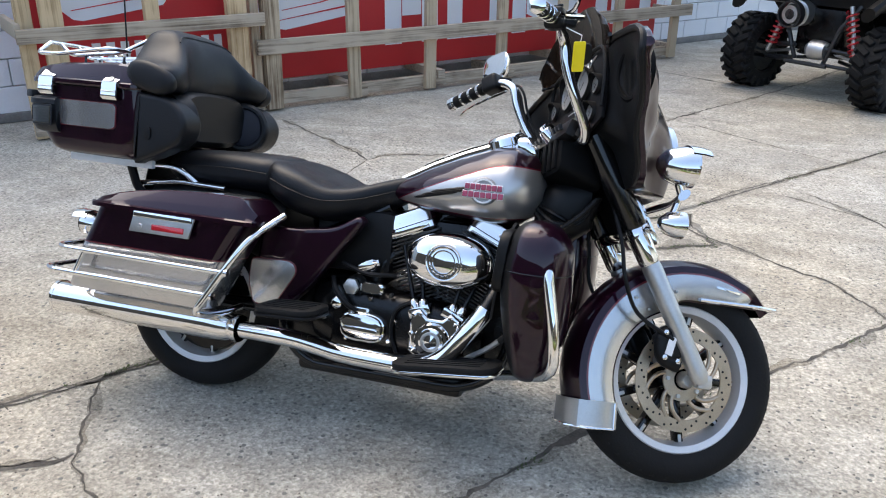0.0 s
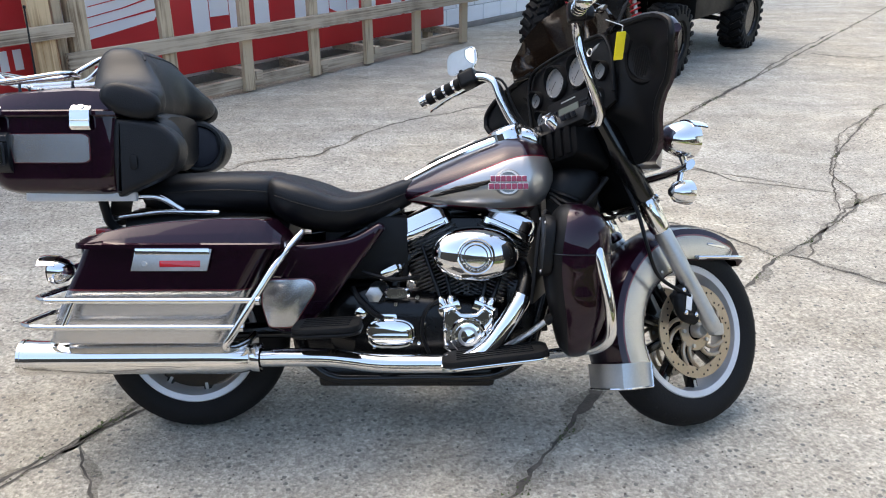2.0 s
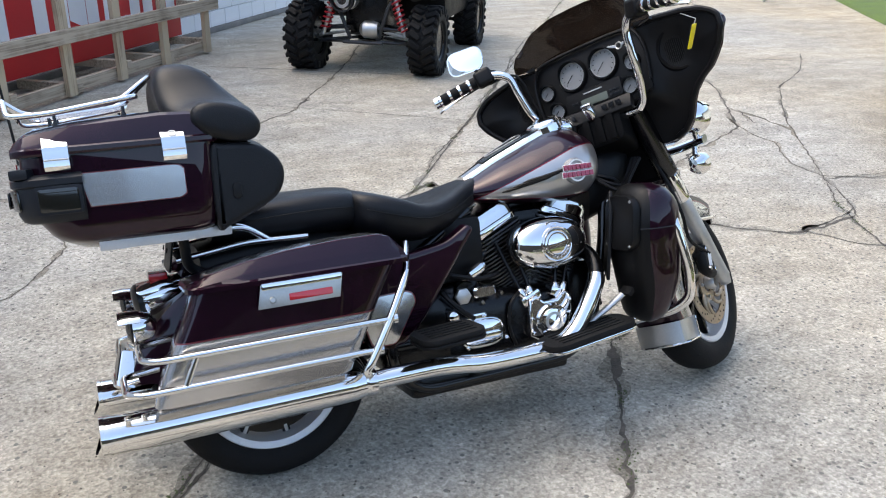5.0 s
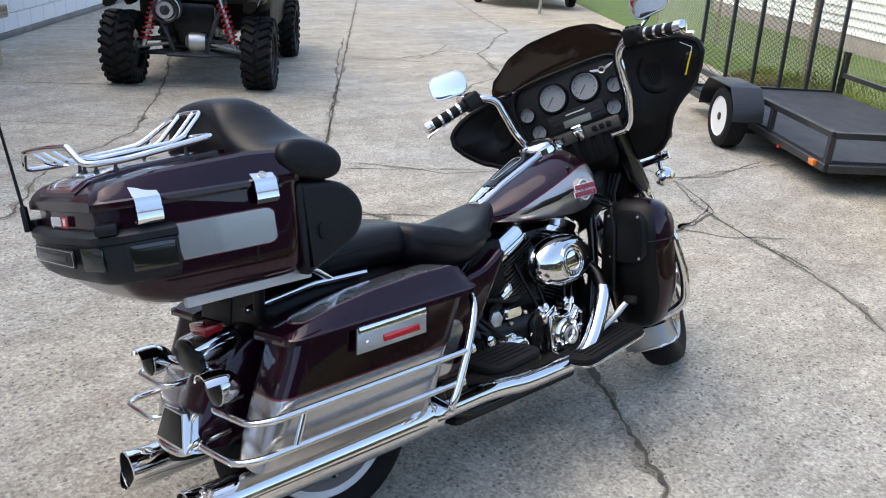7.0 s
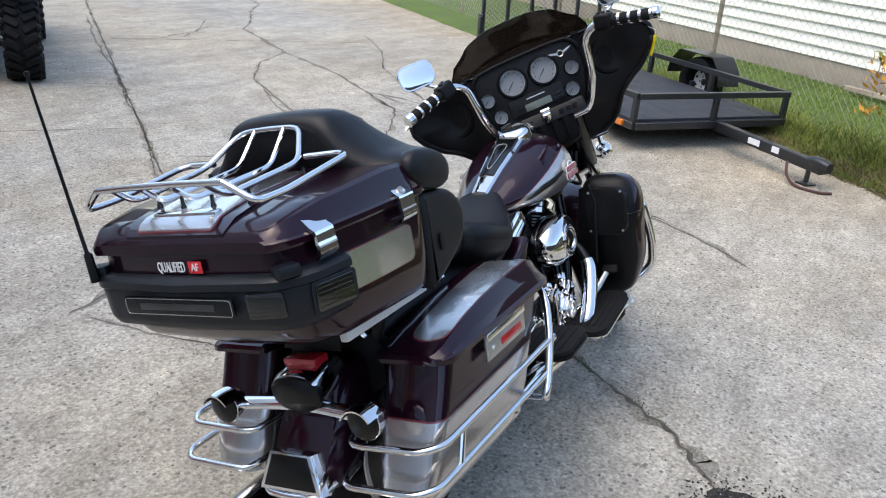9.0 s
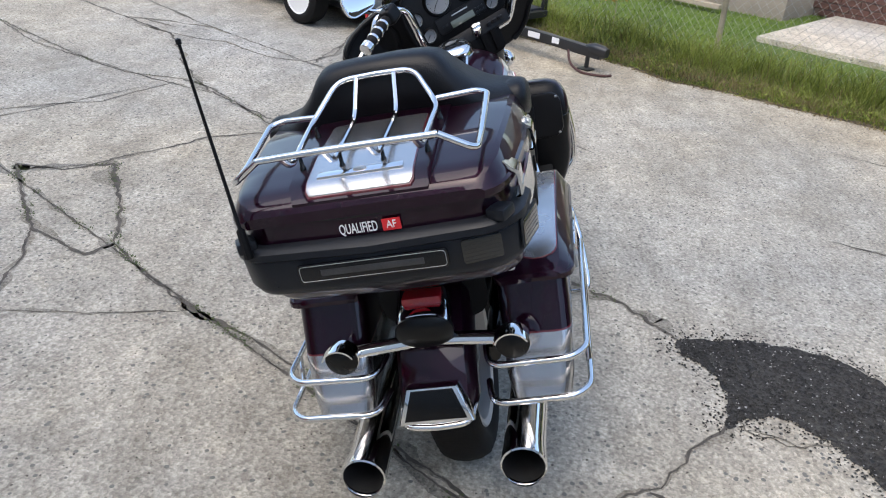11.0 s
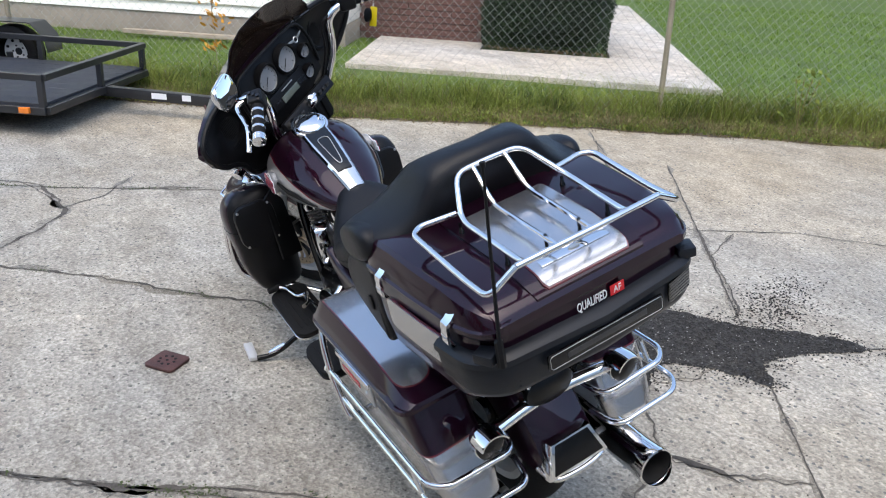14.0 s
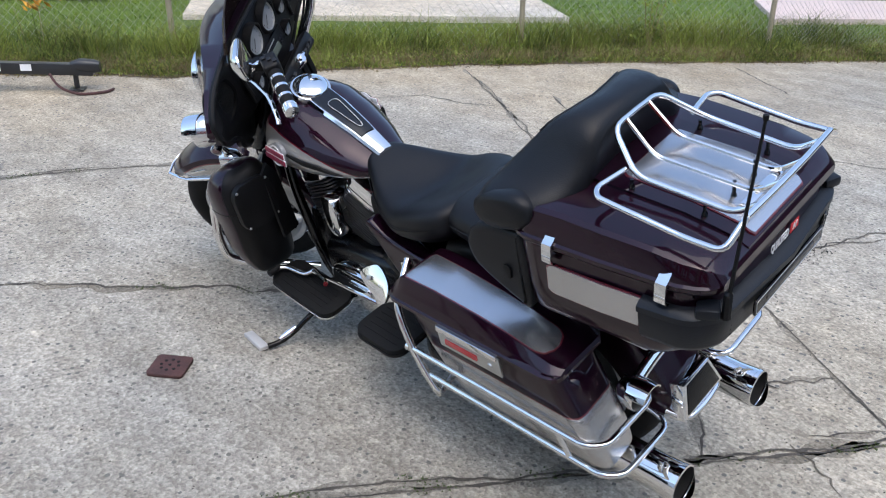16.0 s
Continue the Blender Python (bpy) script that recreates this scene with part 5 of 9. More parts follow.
bp("console_nose", hull_x([(-0.545, 0.052, 0.955, 0.90), (-0.52, 0.055, 0.955, 0.89), (-0.485, 0.045, 0.94, 0.87), (-0.468, 0.03, 0.92, 0.87)], 20, 3), M_CHROME, console)


# seats
def seat_body(sections, n=40):
    """(x, half width, top, bottom, dish): a padded seat with a dished top."""
    out = []
    for x, w, t, b, dish in sections:
        r = []
        for c, d in oval(n, 2.9):
            z = b + (t - b) * (0.5 + 0.5 * d)
            if d > 0:
                z -= dish * (1 - c * c) * d - 0.6 * dish * abs(c) ** 3 * d
            r.append((x, w * c * (1 - 0.12 * (d < 0) * abs(d)), z))
        out.append(r)
    return loft(out)


def catmull_rows(rows, res):
    rows = [np.array(r, float) for r in rows]
    out = []
    for i in range(len(rows) - 1):
        a, b, c, d = rows[max(i - 1, 0)], rows[i], rows[i + 1], rows[min(i + 2, len(rows) - 1)]
        for k in range(res):
            t = k / res
            out.append(tuple(0.5 * (2 * b + (c - a) * t + (2 * a - 5 * b + 4 * c - d) * t * t + (3 * b - a - 3 * c + d) * t ** 3)))
    return out + [tuple(rows[-1])]


seat = bp("rider_seat", seat_body(catmull_rows([(-0.862, 0.030, 0.782, 0.745, 0.0), (-0.875, 0.062, 0.797, 0.722, 0.0), (-0.93, 0.100, 0.788, 0.690, 0.004), (-1.02, 0.160, 0.764, 0.645, 0.014), (-1.10, 0.193, 0.760, 0.630, 0.030), (-1.17, 0.200, 0.788, 0.634, 0.036), (-1.235, 0.195, 0.808, 0.648, 0.026), (-1.290, 0.172, 0.815, 0.676, 0.010), (-1.318, 0.130, 0.802, 0.70, 0.004)], 4)), M_VINYL, None, "black vinyl bucket rider seat")
pil = bp("passenger_seat", seat_body(catmull_rows([(-1.280, 0.120, 0.800, 0.70, 0.0), (-1.31, 0.152, 0.818, 0.69, 0.004), (-1.42, 0.167, 0.825, 0.688, 0.010), (-1.55, 0.166, 0.818, 0.688, 0.006), (-1.65, 0.150, 0.806, 0.695, 0.0), (-1.695, 0.11, 0.786, 0.71, 0.0)], 4)), M_VINYL, None, "black vinyl passenger seat")
def seam(name, pts, parent, r=0.0016):
    bp(name, tube(catmull(pts, 5), r, 6), M_PLASTIC, parent)


for s in (-1, 1):
    seam("seat_piping", [(-0.90, s * 0.085, 0.752), (-1.0, s * 0.152, 0.718), (-1.1, s * 0.195, 0.706), (-1.2, s * 0.203, 0.728), (-1.28, s * 0.182, 0.752)], seat)
    seam("seat_piping", [(-1.31, s * 0.157, 0.762), (-1.42, s * 0.171, 0.768), (-1.55, s * 0.170, 0.764), (-1.65, s * 0.154, 0.756)], pil)

# backrest with arms, lofted across the bike
rows = [(0.305, -1.645, 0.035, 1.015, 0.022), (0.300, -1.652, 0.062, 1.020, 0.036), (0.270, -1.662, 0.090, 1.024, 0.044), (0.225, -1.675, 0.102, 1.030, 0.053), (0.175, -1.692, 0.098, 1.050, 0.076), (0.130, -1.708, 0.082, 1.076, 0.102), (0.06, -1.712, 0.072, 1.082, 0.108), (0.0, -1.712, 0.070, 1.083, 0.108)]
rows = rows + [(-r[0], *r[1:]) for r in reversed(rows[:-1])]
rings = []
for y, x, hx, zc, hz in catmull_rows(rows, 3):
    ring = []
    for c, d in oval(28, 2.7):
        lean = -0.35 * d * hz * (1 - abs(y) / 0.35)
        ring.append((x + hx * c + lean, y, zc + hz * d))
    rings.append(ring)
backrest = bp("backrest", loft(rings), M_VINYL, None, "black padded backrest with wraparound arms")
pipe = []
for y, x, hx, zc, hz in catmull_rows(rows, 3):
    if abs(y) < 0.15:
        pipe.append((x + hx * 0.746 - 0.28 * hz * (1 - abs(y) / 0.35), y, zc + hz * 0.8))
bp("backrest_piping", tube(pipe, 0.0032, 6), M_VINYL, backrest)
for s in (-1, 1):
    am = Matrix.Translation((-1.650, s * 0.290, 1.022)) @ Matrix.Rotation(radians(16), 4, 'Y')
    bp("backrest_arm", loft([[am @ Vector((0.086 * k * a, s * h, 0.046 * k * b)) for a, b in oval(32, 2.3)] for k, h in ((0.90, -0.03), (1.0, -0.008), (0.97, 0.006), (0.88, 0.014), (0.70, 0.019), (0.4, 0.021))]), M_VINYL, backrest)
bp("back_cushion", hull_x([(-1.60, 0.17, 0.985, 0.835), (-1.625, 0.20, 0.995, 0.815), (-1.69, 0.20, 0.995, 0.81)], 28, 4), M_VINYL, backrest)
for s in (-1, 1):
    prof = [(-1.70, 0.770), (-1.665, 0.768), (-1.585, 0.803), (-1.538, 0.835), (-1.520, 0.885), (-1.538, 0.930), (-1.585, 0.962), (-1.66, 0.972), (-1.70, 0.955)]
    pts = [(p.x, p.y) for p in catmull([Vector((a, b, 0)) for a, b in prof], 4, True)]
    m = Matrix(((1, 0, 0, 0), (0, 0, s, s * 0.195), (0, 1, 0, 0), (0, 0, 0, 1)))
    pod = bp("speaker_pod", slab(pts, 0.100, m, 0.018, None, 4), M_VINYL, None, "black vinyl speaker pod beside the backrest")
    sm = aim((-1.605, s * 0.176, 0.892), (0.42, -s * 0.90, 0.08))
    sp = bp("pod_speaker", lathe([(0, 0.004), (0.066, 0.004), (0.069, 0.013), (0.078, 0.013), (0.088, 0.002), (0.090, -0.05)], sm, 40), M_PLASTIC, pod, "round black speaker grille")
    hg = bmesh.new()
    lathe([(0.0, 0.0115), (0.035, 0.0105), (0.060, 0.0075), (0.066, 0.005)], sm, 40, hg)
    for k in range(4):
        block(0.010, 0.006, 0.004, sm @ Matrix.Rotation(radians(45 + 90 * k), 4, 'Z') @ Matrix.Translation((0.073, 0, 0.0135)), 0.001, hg)
    bp("speaker_mesh", hg, M_MESHCLOTH, sp, "dark blue-grey grille cloth")
    bp("headset_socket", slab(roundrect(0.022, 0.040, 0.010), 0.005, aim((-1.645, s * 0.2955, 0.852), (0, s, 0)), 0.002), M_PLASTIC, pod)

# top case
TP_HW = [(-2.14, 0.268), (-2.06, 0.280), (-1.90, 0.294), (-1.68, 0.302)]


def case_outline(x0, x1, k, r=0.055):
    """Plan of the case between two x, tapering to the rear, with rounded corners."""
    w0, w1 = lerp(TP_HW, x0) * k, lerp(TP_HW, x1) * k
    base = rounded([(x1, 0, 0), (x1, w1, 0), (x0 + 0.045, w0 * 1.005, 0), (x0, w0 * 0.84, 0), (x0 - 0.014, 0, 0)], r, 5)
    half = [(p.x, p.y) for p in base]
    return half + [(x, -y) for x, y in reversed(half[1:-1])]


rows = [(0.742, -1.985, -1.73, 0.58), (0.747, -2.010, -1.715, 0.64), (0.768, -2.045, -1.70, 0.92), (0.776, -2.060, -1.695, 0.955), (0.790, -2.075, -1.690, 0.972), (0.825, -2.100, -1.688, 0.985), (0.850, -2.115, -1.685, 0.993), (0.93, -2.122, -1.682, 1.0), (0.975, -2.122, -1.680, 1.0)]
rings = [[(x, y, z) for x, y in case_outline(a, b, k)] for z, a, b, k in rows]
case = bp("top_case", loft(rings), M_CHERRY, None, "cherry top case with silver side panels")
LZ = [(-2.138, 0.999), (-2.130, 1.012), (-2.112, 1.026), (-2.095, 1.034), (-2.0, 1.050), (-1.80, 1.062), (-1.72, 1.058), (-1.69, 1.040), (-1.680, 1.015)]
LW = [(-2.138, 0.228), (-2.130, 0.243), (-2.116, 0.257), (-2.098, 0.267), (-2.06, 0.279), (-1.90, 0.293), (-1.72, 0.301), (-1.69, 0.292), (-1.680, 0.275)]
rings = []
for x in (-2.138, -2.134, -2.130, -2.123, -2.116, -2.106, -2.098, -2.080, -2.065, -2.03, -2.0, -1.95, -1.90, -1.85, -1.80, -1.76, -1.72, -1.70, -1.69, -1.685, -1.680):
    z, w = lerp(LZ, x), lerp(LW, x)
    k = z - 0.996
    half = [(w + 0.005, 0.978), (w + 0.008, 0.983), (w + 0.008, 0.993), (w + 0.002, 0.997), (w - 0.002, 0.998 + k * 0.25), (w - 0.016, 0.996 + k * 0.82), (w - 0.026, 0.996 + k * 0.93), (w * 0.75, 0.996 + k * 0.98), (w * 0.5, z)]
    rings.append([(x, y, zz) for y, zz in half] + [(x, -y, zz) for y, zz in reversed(half)])
lid = bp("case_lid", loft(rings), M_CHERRY, case, "cherry lid with crisp edges and a silver centre panel", sharp=24)
bp("lid_seal", loft([[(x, y, z) for x, y in case_outline(-2.124, -1.679, 1.008)] for z in (0.9745, 0.9785)]), M_BLACK, case)


def lid_sheet(x0, x1, w0, w1, lift, thick=0.003, n=12):
    bm = bmesh.new()
    rr = []
    for i in range(n + 1):
        x = x0 + (x1 - x0) * i / n
        w = (w0 + (w1 - w0) * i / n) * (1 if 0 < i < n else 0.94)
        z = lerp(LZ, x) + lift
        rr.append([(x, -w, z - 0.008), (x, -w, z), (x, w, z), (x, w, z - 0.008)])
    return loft(rr, bm=bm)


bp("lid_centre_rise", lid_sheet(-2.132, -1.735, 0.142, 0.150, 0.006), M_CHERRY, lid)
bp("lid_pinstripe", lid_sheet(-2.1275, -1.8330, 0.1073, 0.1073, 0.0080, n=30), M_STRIPE, lid)
panel = bp("lid_panel", lid_sheet(-2.1255, -1.8355, 0.105, 0.105, 0.0100, n=30), M_SILVER, lid, "silver lid panel with a red edge")
bp("lid_chrome_bar", block(0.020, 0.172, 0.006, Matrix.Translation((-2.082, 0, 1.0475)) @ Matrix.Rotation(radians(-10), 4, 'Y'), 0.003), M_CHROME, lid, "chrome bar with a small oval emblem")
bp("lid_emblem", lathe([(0, 0.004), (0.010, 0.004), (0.012, 0.0)], Matrix.Translation((-2.082, 0, 1.050)) @ Matrix.Diagonal((0.55, 1.2, 1, 1)), 20), M_DULL, lid)
for s in (-1, 1):
    for x in (-1.782, -2.040):
        w = lerp(LW, x)
        prof = [(w - 0.015, 1.017), (w - 0.010, 1.013), (w + 0.001, 1.001), (w + 0.012, 0.994), (w + 0.0145, 0.984), (w + 0.0145, 0.972), (w + 0.016, 0.968), (w + 0.0165, 0.950), (w + 0.013, 0.944), (w + 0.006, 0.945)]
        outer = [(y, z) for y, z in prof]
        ring = [(y + 0.003, z + 0.002) for y, z in outer] + [(y - 0.003, z - 0.002) for y, z in reversed(outer)]
        lat = bp("case_latch", loft([[(x + dx, s * y, z) for y, z in ring] for dx in ((-0.027, -0.025, 0.025, 0.027) if s < 0 else (-0.012, -0.011, 0.011, 0.012))]), M_CHROME, case, "curved chrome latch over the lid seam" if s < 0 else "narrow chrome hinge over the lid seam", sharp=30)
        bp("latch_lip", tube([(x - (0.026 if s < 0 else 0.011), s * (w + 0.018), 0.967), (x + (0.026 if s < 0 else 0.011), s * (w + 0.018), 0.967)], 0.0026, 8), M_DULL, lat)
        if x > -1.9 and s < 0:
            bp("latch_lock", lathe([(0, 0.002), (0.006, 0.002), (0.007, 0.004), (0.009, 0.004), (0.010, 0.0)], aim((x, s * (w + 0.004), 1.003), (0, s * 0.75, 0.66)), 16), M_DULL, lat)
    for nm, mt, g, lift in (("side_pinstripe", M_STRIPE, 0.002, 0.0012), ("side_panel", M_SILVER, 0.0, 0.0024)):
        rr = []
        for i in range(25):
            u = i / 24
            x = -2.000 - g + (0.234 + 2 * g) * u
            cut = 0.010 * max(0.0, 1 - (1 - u) * 24 / 2) ** 2
            lo, hi = 0.852 - g + cut, 0.930 + g - cut
            rr.append([(x + 0.018 * (1 - u) * (0.930 - z) / 0.078, s * (lerp(TP_HW, x) * 0.997 + out), z) for out, z in ((-0.004, lo), (lift, lo), (lift, (lo + hi) / 2), (lift, hi), (-0.004, hi))])
        bp(nm, loft(rr), mt, case, "silver side panel" if mt is M_SILVER else "", sharp=30)
# black bumper band round the rear with smoked lenses
ring0 = case_outline(-2.122, -1.682, 1.0)
first = [i for i, p in enumerate(ring0) if p[0] < -2.002]
seq = ring0[first[0]:first[-1] + 1]
seq = [(-1.992, seq[0][1] * 1.01)] + seq + [(-1.992, seq[-1][1] * 1.01)]
sec = [(-0.004, 0.822), (0.010, 0.828), (0.020, 0.845), (0.024, 0.902), (0.023, 0.906), (0.030, 0.911), (0.030, 0.925), (0.020, 0.934), (-0.004, 0.937)]
cx = -1.90
rings = []
for x, y in seq:
    d = Vector((x - cx, y * 0.75, 0)).normalized()
    if x > -2.02:
        d = Vector((0, math.copysign(1, y), 0))
    rings.append([(x + d.x * o, y + d.y * o, z) for o, z in sec])
bumper = bp("case_bumper", loft(rings), M_BUMPER, case, "charcoal plastic wraparound bumper")
for s in (-1, 1):
    if s > 0:
        bm = bmesh.new()
        for k in range(3):
            block(0.060, 0.0030, 0.0022, aim((-2.128, 0.232, 0.850 + 0.012 * k), (-0.88, 0.47, -0.04)), 0, bm)
        bp("corner_ribs", bm, M_BUMPER, bumper)
        bp("bumper_block", block(0.045, 0.040, 0.024, Matrix.Translation((-2.118, 0.255, 0.940)) @ Matrix.Rotation(radians(25), 4, 'Z'), 0.006), M_BUMPER, bumper)
        continue
    m = aim((-2.046, s * 0.2975, 0.876), (-0.26, s * 0.96, -0.05))
    bp("case_lamp", slab(roundrect(0.090, 0.054, 0.006), 0.005, m, 0.0015), M_SMOKE, bumper, "smoked side lamp lens")
    bp("lamp_frame", slab(roundrect(0.104, 0.066, 0.008), 0.003, m, 0.001), M_BUMPER, bumper)
    bm = bmesh.new()
    for k in range(5):
        block(0.080, 0.0016, 0.0012, m @ Matrix.Translation((0, -0.018 + 0.009 * k, 0.005)), 0, bm)
    bp("lens_ribs", bm, M_SMOKE, bumper)
    m2 = aim((-2.139, s * 0.212, 0.880), (-0.97, s * 0.24, -0.04))
    bp("case_lamp", slab(roundrect(0.078, 0.050, 0.006), 0.005, m2, 0.0015), M_SMOKE, bumper, "smoked rear lamp lens")
    bm = bmesh.new()
    for k in range(6):
        block(0.072, 0.0014, 0.0012, m2 @ Matrix.Translation((0, -0.020 + 0.008 * k, 0.005)), 0, bm)
    bp("lens_ribs", bm, M_SMOKE, bumper)
    bp("bumper_block", block(0.045, 0.040, 0.024, Matrix.Translation((-2.118, s * 0.255, 0.940)) @ Matrix.Rotation(s * radians(25), 4, 'Z'), 0.006), M_BUMPER, bumper)
m = aim((-2.157, 0, 0.880), (-1, 0, 0))
pl = bp("rear_plaque", slab(roundrect(0.300, 0.040, 0.008), 0.006, m, 0.002), M_BLACK, bumper, "black plaque with bright border and raised bar")
bp("plaque_border", tube([m @ Vector((x, y, 0.006)) for x, y in roundrect(0.290, 0.032, 0.007)], 0.0007, 6, closed=True), M_DULL, pl)
bp("plaque_letter_bar", block(0.205, 0.013, 0.003, m @ Matrix.Translation((0, 0, 0.0062)), 0.001), M_FIN, pl)
m = aim((-2.139, 0, 0.953), (-1, 0, 0.0))
st = bp("sticker_words", text_mesh("QUALIFIED", 0.030, m @ Matrix.Translation((-0.014, 0, 0.0015)) @ Matrix.Diagonal((0.52, 1.0, 1, 1))), M_WHITE, case, "white lettered sticker", sharp=20)
bp("sticker_red_box", block(0.036, 0.024, 0.001, m @ Matrix.Translation((0.051, 0.0, 0.0008)), 0), M_RED, case)
bp("sticker_letters", text_mesh("AF", 0.022, m @ Matrix.Translation((0.051, 0, 0.002)) @ Matrix.Diagonal((0.8, 1, 1, 1))), M_WHITE, case, sharp=20)
bp("sticker_small_line", block(0.090, 0.003, 0.0008, m @ Matrix.Translation((0.0, -0.020, 0.001)), 0), M_DULL, case)
# luggage rack
RK = bp("luggage_rack", tube(rounded([(-2.140, -0.172, 1.113), (-2.145, -0.06, 1.116), (-2.145, 0.06, 1.116), (-2.140, 0.172, 1.113)], 0.03), 0.0068, 10), M_CHROME, None, "chrome luggage rack on the lid")
for s in (-1, 1):
    bp("rack_loop", tube(rounded([(-2.140, s * 0.172, 1.113), (-2.132, s * 0.236, 1.072), (-2.05, s * 0.237, 1.074), (-1.862, s * 0.240, 1.100), (-1.845, s * 0.215, 1.103), (-1.858, s * 0.132, 1.103)], 0.022), 0.0068, 10), M_CHROME, RK)
    bp("rack_rail", tube(rounded([(-2.143, s * 0.126, 1.115), (-2.095, s * 0.128, 1.078), (-1.885, s * 0.136, 1.098), (-1.80, s * 0.085, 1.160), (-1.80, 0, 1.162)], 0.03), 0.0068, 10), M_CHROME, RK)
    bp("rack_bar", tube(rounded([(-2.145, s * 0.042, 1.115), (-2.098, s * 0.043, 1.076), (-1.872, s * 0.046, 1.092), (-1.802, s * 0.042, 1.160)], 0.025), 0.0058, 8), M_CHROME, RK)
    for x, y in ((-2.035, s * 0.128), (-1.875, s * 0.135), (-2.05, s * 0.042)):
        z0 = lerp(LZ, x) + 0.004
        bp("rack_foot", tube([(x, y, z0), (x, y, z0 + 0.008), (x, y, z0 + 0.012), (x, y, 1.086)], [0.007, 0.006, 0.004, 0.004], 10), M_BLACK, RK)
ant = bp("antenna", tube([(-2.148, 0.243, 0.925), (-2.150, 0.242, 0.985), (-2.152, 0.241, 0.990), (-2.168, 0.233, 1.18), (-2.183, 0.225, 1.352)], [0.010, 0.009, 0.0042, 0.0034, 0.0028], 8), M_PLASTIC, None, "thin black whip antenna")
bp("antenna_tip", lathe([(0, 0), (0.005, 0.001), (0.005, 0.010), (0, 0.012)], Matrix.Translation((-2.183, 0.225, 1.350)), 10), M_PLASTIC, ant)
# case carrier
for s in (-1, 1):
    cr = bp("case_rail", block(0.315, 0.020, 0.026, Matrix.Translation((-1.820, s * 0.236, 0.753)), 0.005), M_RIM, None, "chrome rail under the top case")
    bp("rail_strut", tube(rounded([(-1.69, s * 0.19, 0.752), (-1.62, s * 0.17, 0.75), (-1.55, s * 0.15, 0.70)], 0.03), 0.010, 10), M_CHROME, cr)
    bp("rail_arm", tube(rounded([(-1.78, s * 0.195, 0.742), (-1.775, s * 0.16, 0.66), (-1.70, s * 0.13, 0.62)], 0.03), 0.014, 10), M_PLASTIC, cr)
    bp("grab_strut", tube(rounded([(-1.80, s * 0.145, 0.68), (-1.62, s * 0.155, 0.705), (-1.45, s * 0.155, 0.70)], 0.03), 0.009, 10), M_CHROME, cr)

# saddlebags
def bag_outline(x0, x1, ya, yb, r=0.045):
    p = rounded([((x0 + x1) / 2, ya, 0), (x0 + 0.01, ya, 0), (x0, yb, 0), (x1, yb, 0), (x1, ya, 0), ((x0 + x1) / 2, ya, 0)], r, 5)
    return [(q.x, q.y) for q in p[:-1]]


BAG_FIT = Matrix.Translation((0, 0, -0.012)) @ Matrix.Diagonal((1, 0.925, 1, 1))


def bag_part(name, bm, *more, **named):
    bm.transform(BAG_FIT)
    return bp(name, bm, *more, **named)


